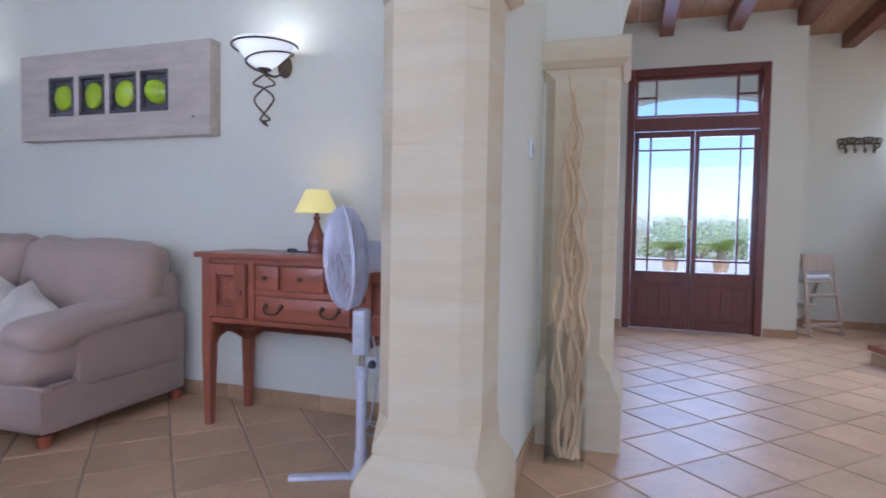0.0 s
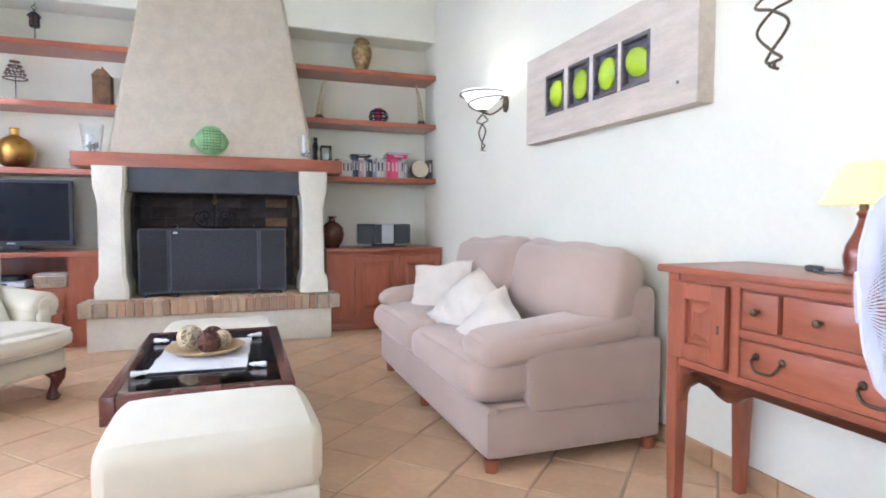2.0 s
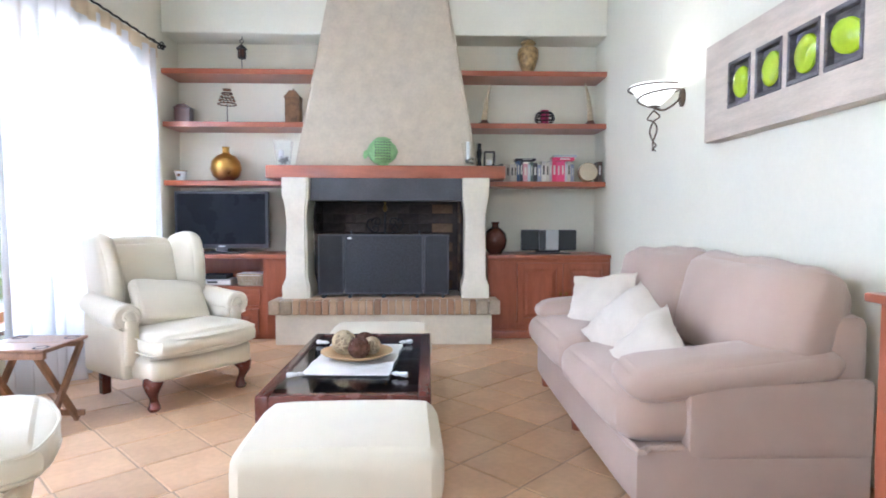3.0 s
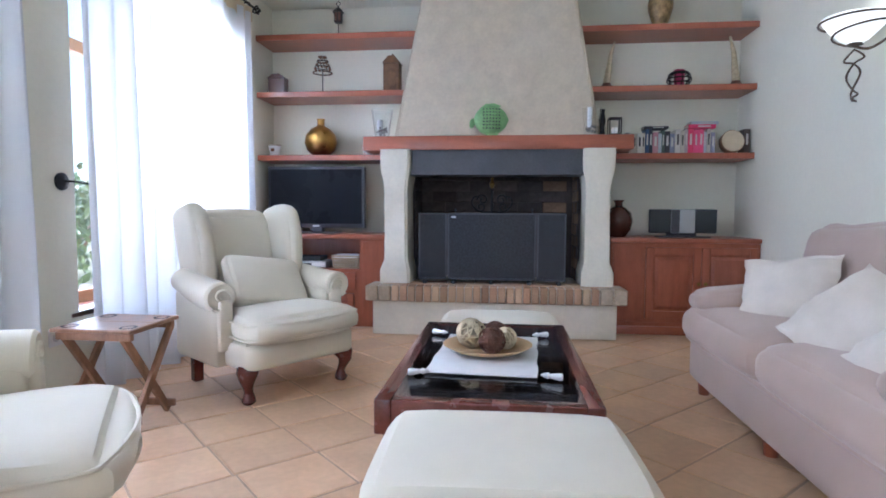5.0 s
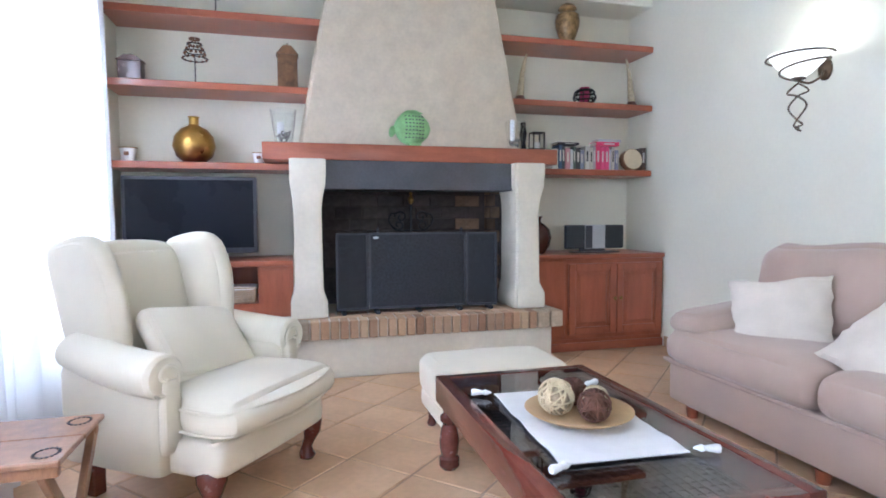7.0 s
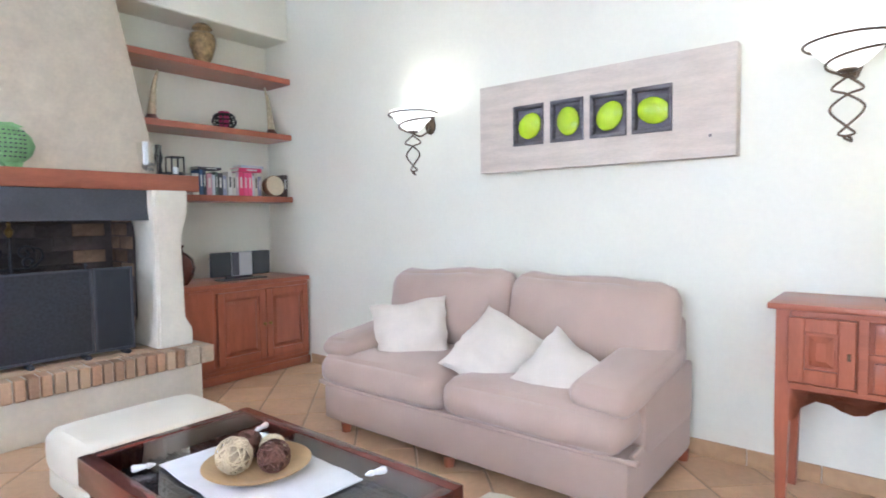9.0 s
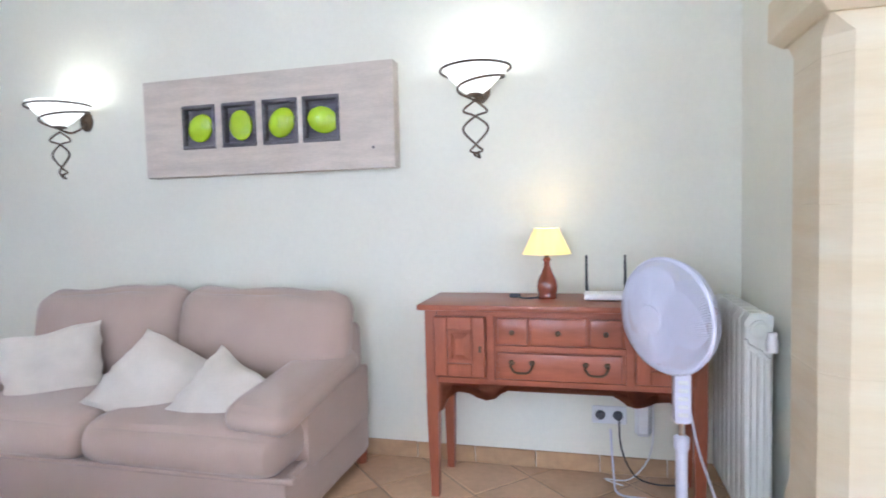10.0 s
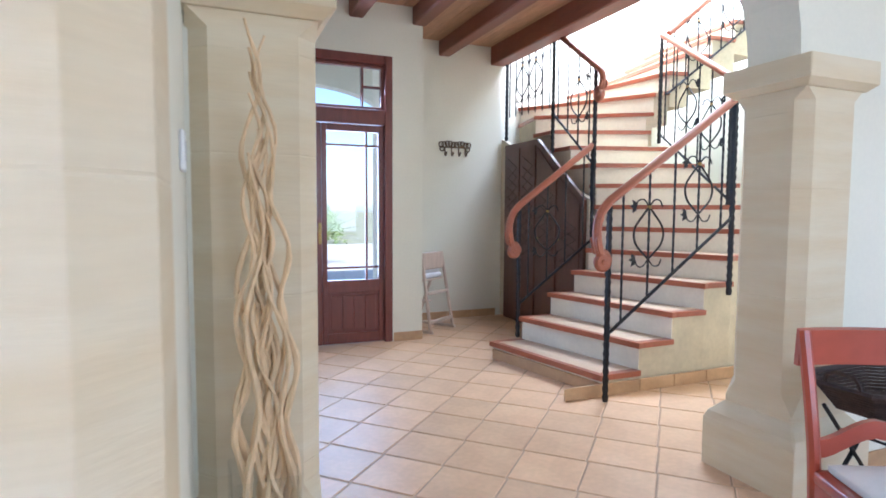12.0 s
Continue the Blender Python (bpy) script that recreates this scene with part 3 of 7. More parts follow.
# ---- fireplace ----
def fireplace():
    fp = thing("fireplace", pose(-5.22, 1.18, 0), "large plastered fireplace with brick hearth and timber mantel", "fireplace")
    back = WEST + 5.22 + 0.002
    # plinth
    part("plinth", boxed(back, -0.04, -0.98, 0.96, 0, 0.275, 0.012, 2), WHITESTONE, fp, "limewashed plinth")
    # hearth slab and bricks
    hearth = part("hearth", boxed(back, -0.02, -1.025, 1.025, 0.276, 0.40, 0.004), MORTAR, fp, "mortar bed of the brick hearth")
    # piers with curved corbel heads
    for s in (-1, 1):
        c = 0.815 * s + (0.005 if s > 0 else 0)
        bm = bmesh.new()
        lv = [(0.125, 0.41), (0.125, 0.52), (0.098, 0.60), (0.092, 1.15), (0.10, 1.24), (0.118, 1.33), (0.122, 1.40), (0.122, 1.505)]
        rings = []
        for k, (h, z) in enumerate(lv):
            f = -0.16 + (h - 0.1) * 1.6
            rings.append([bm.verts.new(q) for q in ((f, c - h, z), (f, c + h, z), (-0.52, c + h, z), (-0.52, c - h, z))])
        for a, b in zip(rings, rings[1:]):
            for i in range(4):
                bm.faces.new((a[i], a[(i + 1) % 4], b[(i + 1) % 4], b[i]))
        bm.faces.new(rings[0][::-1])
        bm.faces.new(rings[-1])
        bmesh.ops.bevel(bm, geom=[e for e in bm.edges if abs(e.verts[0].co.z - e.verts[1].co.z) > 0.02], offset=0.018, segments=2, affect="EDGES")
        part("pier", bm, WHITESTONE, fp, "limewashed stone pier")
    part("lintel", boxed(-0.50, -0.22, -0.72, 0.72, 1.30, 1.507, 0.004), BLACK, fp, "black steel smoke hood lintel")
    part("mantel", boxed(back, -0.265 + 0.0, -1.115, 1.105, 1.508, 1.628, 0.008, 2), WOOD, fp, "thick varnished timber mantel shelf")
    # chimney breast, tapering
    bm = bmesh.new()
    z0, z1 = 1.628, 3.41
    lo, hi = (-0.87, 0.86, -0.36), (-0.535, 0.545, -0.47)
    vs = []
    for z, (a, b, f) in ((z0, lo), (z1, hi)):
        vs.append([bm.verts.new(q) for q in ((back, a, z), (f, a, z), (f, b, z), (back, b, z))])
    for i in range(4):
        bm.faces.new((vs[0][i], vs[0][(i + 1) % 4], vs[1][(i + 1) % 4], vs[1][i]))
    bm.faces.new(vs[0][::-1])
    bm.faces.new(vs[1])
    bmesh.ops.bevel(bm, geom=[e for e in bm.edges if abs(e.verts[0].co.z - e.verts[1].co.z) > 1 and e.verts[0].co.x > back + 0.05], offset=0.03, segments=3, affect="EDGES")
    part("chimney_breast", bm, CHIMNEY, fp, "tapering chimney breast in mottled beige plaster")
    # fire chamber
    bm = bmesh.new()
    box(bm, back, back + 0.06, -0.9, 0.9, 0.40, 1.50)
    box(bm, back + 0.06, -0.52, -0.9, -0.70, 0.40, 1.50)
    box(bm, back + 0.06, -0.52, 0.70, 0.9, 0.40, 1.50)
    part("fire_chamber", bm, SOOT_SHADE, fp, "sooty firebrick chamber with shade painted into its dark colour")
    return fp, hearth, back


FIREPLACE, HEARTH, FP_BACK = fireplace()


# ---- built-in shelves and cabinets ----
def shelf(y0, y1, z, label):
    s = thing("wall_shelf", pose(-5.91, (y0 + y1) / 2, z), label, "shelf", "built-in shelves")
    h = (y1 - y0) / 2
    part("board", boxed(-0.19, 0.19, -h, h, -0.05, 0, 0.004), WOOD, s)
    return s


for z, yl, yr in ((2.56, 0.52, 1.84), (2.06, 0.42, 1.93), (1.50, 0.30, 2.05)):
    shelf(SOUTH + 0.002, yl, z, "varnished cherry wood wall shelf with ornaments")
    shelf(yr, NORTH - 0.002, z, "varnished cherry wood wall shelf with ornaments and books")


def raised_panel(name, parent, w, h, mat, m, knob=None):
    """A framed door with a raised panel, in the plane x = 0, facing +x."""
    bm = bmesh.new()
    f = 0.06
    for a in ((-w / 2, -w / 2 + f, 0, h), (w / 2 - f, w / 2, 0, h), (-w / 2 + f, w / 2 - f, 0, f), (-w / 2 + f, w / 2 - f, h - f, h)):
        box(bm, -0.01, 0.020, a[0], a[1], a[2], a[3], 0.004)
    box(bm, -0.01, 0.0, -w / 2 + f - 0.003, w / 2 - f + 0.003, f - 0.003, h - f + 0.003)
    field = bmesh.new()
    vs = [field.verts.new(q) for q in ((0.001, -w / 2 + f + 0.015, f + 0.015), (0.001, w / 2 - f - 0.015, f + 0.015), (0.001, w / 2 - f - 0.015, h - f - 0.015), (0.001, -w / 2 + f + 0.015, h - f - 0.015),
                                    (0.015, -w / 2 + f + 0.04, f + 0.04), (0.015, w / 2 - f - 0.04, f + 0.04), (0.015, w / 2 - f - 0.04, h - f - 0.04), (0.015, -w / 2 + f + 0.04, h - f - 0.04))]
    for i in range(4):
        field.faces.new((vs[i], vs[(i + 1) % 4], vs[4 + (i + 1) % 4], vs[4 + i]))
    field.faces.new(vs[4:])
    for piece in (bm, field):
        bmesh.ops.transform(piece, matrix=m, verts=piece.verts)
    ob = part(name, bm, mat, parent)
    part("raised_panel", field, mat, ob, smooth=False)
    if knob:
        k = lathed([(0.006, 0), (0.006, 0.012), (0.014, 0.018), (0.015, 0.026), (0.009, 0.032), (0.0, 0.033)], 10, m @ Matrix.Translation((0.020, *knob)) @ pose(0, 0, 0, 0, 90, 0))
        part("knob", k, BRASS, ob, "small brass knob")
    return ob


def cabinet_right():
    c = thing("cabinet", pose(-5.80, 2.71, 0), "low cherry wood cabinet with two panelled doors", "cabinet")
    x0, x1, y0, y1 = -0.298, 0.265, -0.58, 0.588
    part("plinth", boxed(x0, x1 - 0.01, y0, y1, 0, 0.10, 0.004), WOOD, c)
    part("body", boxed(x0, x1, y0, y1, 0.10, 0.755, 0.004), WOOD_Z, c)
    part("top", boxed(x0, x1 + 0.025, y0 - 0.003, y1, 0.756, 0.795, 0.008, 2), WOOD, c)
    for s in (-1, 1):
        raised_panel("door", c, 0.43, 0.58, WOOD_Z, Matrix.Translation((x1 + 0.011, 0.13 + s * 0.217, 0.14)), (-s * 0.19, 0.29))
    part("side_panel", boxed(x1, x1 + 0.012, y0 + 0.02, -0.33, 0.12, 0.74, 0.003), WOOD_Z, c)
    part("base_moulding", boxed(x1 - 0.008, x1 + 0.014, y0, y1, 0, 0.07, 0.006, 2), WOOD, c)


def cabinet_left():
    c = thing("tv_cabinet", pose(-5.80, -0.34, 0), "cherry wood television cabinet with open shelf and drawer", "cabinet")
    x0, x1, y0, y1 = -0.298, 0.265, -0.62, 0.60
    bm = bmesh.new()
    box(bm, x0, x1, y0, y1, 0, 0.50, 0.003)
    box(bm, x0, x1, y0, y0 + 0.1, 0.50, 0.76)
    box(bm, x0, x1, 0.36, y1, 0.50, 0.76)
    box(bm, x0, x0 + 0.02, y0 + 0.1, 0.36, 0.50, 0.76)
    part("body", bm, WOOD_Z, c)
    part("top", boxed(x0, x1 + 0.025, y0, y1, 0.761, 0.80, 0.008, 2), WOOD, c)
    dr = part("drawer", boxed(x1, x1 + 0.016, -0.50, 0.33, 0.32, 0.47, 0.006, 2), WOOD, c)
    part("knob", lathed([(0.006, 0), (0.006, 0.012), (0.014, 0.018), (0.015, 0.026), (0, 0.033)], 10, pose(x1 + 0.016, -0.08, 0.40, 0, 90, 0)), BRASS, dr)
    raised_panel("door", c, 0.80, 0.24, WOOD, Matrix.Translation((x1 + 0.011, -0.085, 0.05)))
    part("side_panel", boxed(x1, x1 + 0.012, 0.39, y1 - 0.02, 0.05, 0.74, 0.003), WOOD_Z, c)


cabinet_right()
cabinet_left()


# ---- seating ----
def sofa():
    s = thing("sofa", pose(-3.18, 2.78, 0), "two-seat taupe fabric sofa with loose cushions", "sofa")
    hw = 0.965
    part("base", soft(bmesh.new(), (2 * hw, 0.90, 0.235), (0, 0.0, 0.055 + 0.1175), 0.03, (0, 0.01, 0), 5), SOFA_CLOTH, s)
    rim = [(-hw + 0.012, -0.27, 0.285), (-hw + 0.006, -0.40, 0.285), (-hw + 0.04, -0.453, 0.285), (0, -0.462, 0.285), (hw - 0.04, -0.453, 0.285), (hw - 0.006, -0.40, 0.285), (hw - 0.012, -0.27, 0.285)]
    part("piping", tubed(curve_pts(rim, 4), 0.013, 8), SOFA_CLOTH, s)
    part("back_frame", soft(bmesh.new(), (2 * hw - 0.04, 0.20, 0.66), (0, 0.345, 0.45), 0.06, (0, 0.015, 0.01), 6), SOFA_CLOTH, s)
    for k in (-1, 1):
        part("arm", soft(bmesh.new(), (0.20, 0.70, 0.30), (k * (hw - 0.094), 0.095, 0.385), 0.025, (0.004, 0, 0), 5), SOFA_CLOTH, s)
        part("arm_cushion", soft(bmesh.new(), (0.29, 0.80, 0.125), (0, 0, 0), 0.062, (0.008, 0.02, 0.014), 9, pose(k * (hw - 0.135), -0.06, 0.55, 6, k * 4, 0), 0.006), SOFA_CLOTH, s)
        part("seat_cushion", soft(bmesh.new(), (0.948, 0.84, 0.20), (0, 0, 0), 0.085, (0.0, 0.03, 0.03), 9, pose(k * 0.474, -0.085, 0.385, 0, 0, 0), 0.006), SOFA_CLOTH, s)
        part("back_cushion", soft(bmesh.new(), (0.955, 0.24, 0.50), (0, 0, 0), 0.10, (0.006, 0.06, 0.012), 9, pose(k * 0.478, 0.235, 0.695, -14, k * 2.0, 0), 0.024), SOFA_CLOTH, s)
    for x, y in ((-0.8, -0.41), (0.0, -0.41), (0.93, -0.41), (-0.93, 0.4), (0.93, 0.4)):
        part("foot", lathed([(0.028, 0), (0.034, 0.058)], 12, Matrix.Translation((x, y, 0))), WOOD_Z, s, "small turned wooden foot")


sofa()


def scatter_cushion(x, y, z, w, tilt, lean, turn, cloth, label):
    c = thing("scatter_cushion", pose(x, y, z - w / 2), label, "cushion", "cushions on the sofa")
    bm = bmesh.new()
    n = 16
    grid = {}
    for side in (1, -1):
        for i in range(n + 1):
            for j in range(n + 1):
                u, v = -1 + 2 * i / n, -1 + 2 * j / n
                pin = 1 - 0.07 * (1 - u * u) * (abs(v) > 0.99) - 0.07 * (1 - v * v) * (abs(u) > 0.99)
                d = side * 0.075 * (max(0, (1 - u * u) * (1 - v * v))) ** 0.45
                p = Vector((u * w / 2 * (1 - 0.06 * (1 - v * v)), d, v * w / 2 * (1 - 0.06 * (1 - u * u))))
                p += noise.noise_vector(p * 8 + Vector((x * 7, 0, z * 5))) * 0.016 + noise.noise_vector(Vector((p.x * 9 + p.z * 14 + x * 3, p.y, p.z * 22))) * 0.011
                if side < 0 and (i in (0, n) or j in (0, n)):
                    grid[side, i, j] = grid[1, i, j]
                else:
                    grid[side, i, j] = bm.verts.new(p)
        for i in range(n):
            for j in range(n):
                bm.faces.new((grid[side, i, j], grid[side, i + 1, j], grid[side, i + 1, j + 1], grid[side, i, j + 1]))
    bmesh.ops.transform(bm, matrix=pose(0, 0, w / 2, tilt, 0, turn) @ pose(0, 0, 0, 0, lean, 0), verts=bm.verts)
    part("cover", bm, cloth, c)


scatter_cushion(-3.66, 2.62, 0.575, 0.47, -26, -9, 34, PILLOW_CLOTH, "square off-white cushion leaning on the sofa back")
scatter_cushion(-3.02, 2.56, 0.575, 0.43, -34, 34, 24, PILLOW_CLOTH, "off-white cushion propped on its corner on the sofa")
scatter_cushion(-2.62, 2.52, 0.54, 0.36, -34, 34, 16, PILLOW_CLOTH, "small off-white cushion leaning on its corner by the sofa arm")


def ottoman(x, y, w, d, h, turn=0):
    o = thing("ottoman", pose(x, y, 0, 0, 0, turn), "cream upholstered footstool on mahogany cabriole legs", "footstool", "footstools by the coffee table")
    part("cushion", soft(bmesh.new(), (w, d, h * 0.50), (0, 0, h * 0.75), 0.055, (0.012, 0.012, 0.02), 7), CREAM_CLOTH, o)
    part("skirt", soft(bmesh.new(), (w - 0.02, d - 0.02, h * 0.24), (0, 0, h * 0.42), 0.02, (0.008, 0.008, 0), 5), CREAM_CLOTH, o)
    for sx in (-1, 1):
        for sy in (-1, 1):
            part("leg", lathed([(0.018, 0), (0.026, 0.012), (0.017, 0.04), (0.018, 0.06), (0.034, h * 0.32)], 10, Matrix.Translation((sx * (w / 2 - 0.06), sy * (d / 2 - 0.06), 0))), MAHOGANY, o)


ottoman(-2.13, 1.28, 0.52, 0.65, 0.425, 2)
ottoman(-4.07, 1.24, 0.48, 0.68, 0.385, 1)


def wing_chair(x, y, turn, label, size=1.13):
    """Seen from its front, which faces -y; the back is at +y."""
    c = thing("wing_armchair", pose(x, y, 0, 0, 0, turn) @ Matrix.Diagonal((size, size, 1, 1)), label, "armchair", "wing armchairs")
    part("seat_rail", soft(bmesh.new(), (0.63, 0.63, 0.15), (0, -0.02, 0.245), 0.035, (0.008, 0.03, 0), 6), CREAM_CLOTH, c)
    part("rail_piping", tubed(curve_pts([(-0.30, -0.30, 0.315), (-0.2, -0.345, 0.315), (0, -0.362, 0.315), (0.2, -0.345, 0.315), (0.30, -0.30, 0.315)], 5), 0.007, 6), CREAM_CLOTH, c)
    bm = soft(bmesh.new(), (0.56, 0.64, 0.13), (0, -0.07, 0.385), 0.055, (0.0, 0.05, 0.03), 9, None, 0.004)
    for v in bm.verts:
        v.co.x *= 1 + 0.15 * min(1, max(0, (-0.10 - v.co.y) / 0.13))
    seat = part("seat_cushion", bm, CREAM_CLOTH, c)
    for z in (0.345, 0.425):
        part("piping", tubed(curve_pts([(-0.318, -0.19, z), (-0.320, -0.32, z), (-0.27, -0.388, z), (0, -0.437, z), (0.27, -0.388, z), (0.320, -0.32, z), (0.318, -0.19, z)], 4), 0.006, 6), CREAM_CLOTH, seat)
    # a padded back with an arched head, leaning backwards
    lean = pose(0, 0.285, 0.34, -13, 0, 0)
    bm = soft(bmesh.new(), (0.50, 0.15, 0.64), (0, 0, 0.32), 0.06, (0, 0.03, 0.045), 9)
    bmesh.ops.transform(bm, matrix=lean, verts=bm.verts)
    part("backrest", bm, CREAM_CLOTH, c)
    for s in (-1, 1):
        # a wing that flares towards its rounded head
        bm = soft(bmesh.new(), (0.10, 0.27, 0.50), (0, 0, 0), 0.046, (0.012, 0.012, 0.012), 9)
        for v in bm.verts:
            h = (v.co.z + 0.25) / 0.5
            front = max(0.0, -v.co.y / 0.135)
            v.co.x += s * 0.028 * h * (0.4 + 0.6 * front)
            v.co.y -= 0.03 * front * math.sin(math.pi * min(1, max(0, h))) - 0.035 * front * (1 - h) ** 2
            v.co.z -= 0.035 * front * front * (h > 0.6)
        bmesh.ops.transform(bm, matrix=lean @ pose(s * 0.255, -0.115, 0.425), verts=bm.verts)
        part("wing", bm, CREAM_CLOTH, c)
        # rolled arm
        part("arm_panel", soft(bmesh.new(), (0.10, 0.46, 0.38), (s * 0.315, 0.085, 0.36), 0.03, (0.008, 0.0, 0), 5), CREAM_CLOTH, c)
        bm = tubed([(s * 0.345, -0.165, 0.548), (s * 0.345, -0.152, 0.548), (s * 0.342, -0.05, 0.552), (s * 0.335, 0.1, 0.57), (s * 0.32, 0.28, 0.60)], [0.068, 0.080, 0.081, 0.078, 0.07], 18)
        arm = part("arm_roll", bm, CREAM_CLOTH, c)
        sp = [(s * 0.345 + s * (0.004 + 0.068 * t) * math.cos(t * 7.4 - 2.0), -0.168, 0.548 + (0.004 + 0.068 * t) * math.sin(t * 7.4 - 2.0)) for t in [i / 24 for i in range(25)]]
        sp += [(s * 0.30, -0.166, 0.47), (s * 0.298, -0.166, 0.40), (s * 0.297, -0.166, 0.33)]
        part("scroll_piping", tubed(sp, 0.007, 6), CREAM_CLOTH, arm)
        part("arm_front", soft(bmesh.new(), (0.075, 0.03, 0.27), (s * 0.325, -0.158, 0.40), 0.013, (0, 0.006, 0), 5), CREAM_CLOTH, c)
        rings = [(0.024, 0.0, 0.0), (0.034, 0.012, 0.0), (0.030, 0.03, -0.004), (0.021, 0.06, -0.002), (0.024, 0.09, 0.006), (0.036, 0.125, 0.014), (0.050, 0.16, 0.010), (0.052, 0.185, 0.0)]
        part("front_leg", tubed([(s * (0.275 + d), -0.275 - d, z) for r, z, d in rings], [r for r, z, d in rings], 12), MAHOGANY, c)
        part("back_leg", boxed(s * 0.265 - 0.025, s * 0.265 + 0.025, 0.25, 0.30, 0, 0.19, 0.005), MAHOGANY, c)
    return c


wing_chair(-3.93, -0.11, 144.5, "cream wing armchair with rolled arms and mahogany legs", 1.09)
wing_chair(-1.95, -0.12, 212, "cream wing armchair with rolled arms facing the coffee table", 1.05)


def seat_pillow():
    c = thing("armchair_cushion", pose(-3.93, -0.11, 0.43, 0, 0, 144.5), "oblong cream cushion leaning in the wing armchair", "cushion")
    bm = soft(bmesh.new(), (0.49, 0.09, 0.35), (0, 0, 0), 0.042, (-0.012, 0.04, -0.014), 9, pose(0.02, 0.05, 0.135, -40, 9, 0), 0.010)
    part("cover", bm, CREAM_CLOTH, c)


seat_pillow()


# ---- coffee table and what lies on it ----
def coffee_table():
    t = thing("coffee_table", pose(-3.13, 1.22, 0), "mahogany coffee table with glass top over a cane lattice", "coffee table")
    hx, hy, z1, z0 = 0.645, 0.36, 0.405, 0.29
    bm = bmesh.new()
    f = 0.055
    box(bm, -hx, hx, -hy, -hy + f, z0, z1, 0.006, 2)
    box(bm, -hx, hx, hy - f, hy, z0, z1, 0.006, 2)
    box(bm, -hx, -hx + f, -hy + f, hy - f, z0, z1 - 0.001, 0.006, 2)
    box(bm, hx - f, hx, -hy + f, hy - f, z0, z1 - 0.001, 0.006, 2)
    part("frame", bm, MAHOGANY, t)
    g = part("glass_top", boxed(-hx + f - 0.005, hx - f + 0.005, -hy + f - 0.005, hy - f + 0.005, z1 - 0.009, z1 - 0.003), TABLE_GLASS, t, "clear glass panel")
    bm = bmesh.new()
    n = 34
    for i in range(n):
        x = -hx + f + (2 * hx - 2 * f) * (i + 0.5) / n
        box(bm, x - 0.006, x + 0.006, -hy + f, hy - f, z0 + 0.03, z0 + 0.034)
    for i in range(18):
        y = -hy + f + (2 * hy - 2 * f) * (i + 0.5) / 18
        box(bm, -hx + f, hx - f, y - 0.006, y + 0.006, z0 + 0.0345, z0 + 0.038)
    box(bm, -hx + f, hx - f, -0.02, 0.02, z0 + 0.01, z0 + 0.03)
    part("lattice", bm, DARKWICKER, t, "woven dark cane shelf")
    part("bottom_board", boxed(-hx + f, hx - f, -hy + f, hy - f, z0, z0 + 0.01), DARKWOOD, t)
    for sx in (-1, 1):
        for sy in (-1, 1):
            m = Matrix.Translation((sx * (hx - 0.05), sy * (hy - 0.05), 0))
            part("leg", lathed([(0.034, 0), (0.045, 0.015), (0.045, 0.05), (0.036, 0.06), (0.042, 0.09), (0.044, 0.13), (0.036, 0.18), (0.028, 0.20), (0.040, 0.215), (0.040, 0.235), (0.026, 0.25), (0.034, 0.29)], 14, m), MAHOGANY, t, "turned mahogany leg")


coffee_table()


def table_runner():
    r = thing("table_runner", pose(-3.10, 1.20, 0.407), "white cotton table runner with tasselled corners", "table runner")
    bm = bmesh.new()
    nx, ny, hx, hy = 24, 14, 0.325, 0.205
    vs = [[bm.verts.new((-hx + 2 * hx * i / nx, -hy + 2 * hy * j / ny + 0.003 * math.sin(i * 0.7), 0.0015 + 0.0012 * (1 + math.sin(i * 1.3)))) for j in range(ny + 1)] for i in range(nx + 1)]
    for i in range(nx):
        for j in range(ny):
            bm.faces.new((vs[i][j], vs[i + 1][j], vs[i + 1][j + 1], vs[i][j + 1]))
    got = bmesh.ops.extrude_face_region(bm, geom=list(bm.faces))
    bmesh.ops.translate(bm, vec=(0, 0, 0.004), verts=[g for g in got["geom"] if isinstance(g, bmesh.types.BMVert)])
    bmesh.ops.transform(bm, matrix=pose(0, 0, 0, 0, 0, -3), verts=bm.verts)
    part("cloth", bm, RUNNER, r)
    for sx in (-1, 1):
        for sy in (-1, 1):
            m = pose(sx * (hx + 0.01), sy * (hy + 0.01), 0.018, 0, 90, math.degrees(math.atan2(sy, sx * 0.35)))
            part("tassel", lathed([(0.003, -0.016), (0.009, 0.0), (0.012, 0.009), (0.007, 0.017), (0.010, 0.027), (0.014, 0.055), (0.011, 0.062)], 12, m @ Matrix.Translation((0.004, 0, 0))), RUNNER, r, "white cotton tassel")


table_runner()


def dish():
    d = thing("wooden_dish", pose(-3.10, 1.20, 0.4155), "shallow round turned wooden dish", "dish")
    part("bowl", lathed([(0.0, 0.0), (0.09, 0.0), (0.14, 0.012), (0.18, 0.032), (0.185, 0.036), (0.178, 0.037), (0.135, 0.020), (0.09, 0.010), (0.0, 0.008)], 36), DISHWOOD, d)


dish()


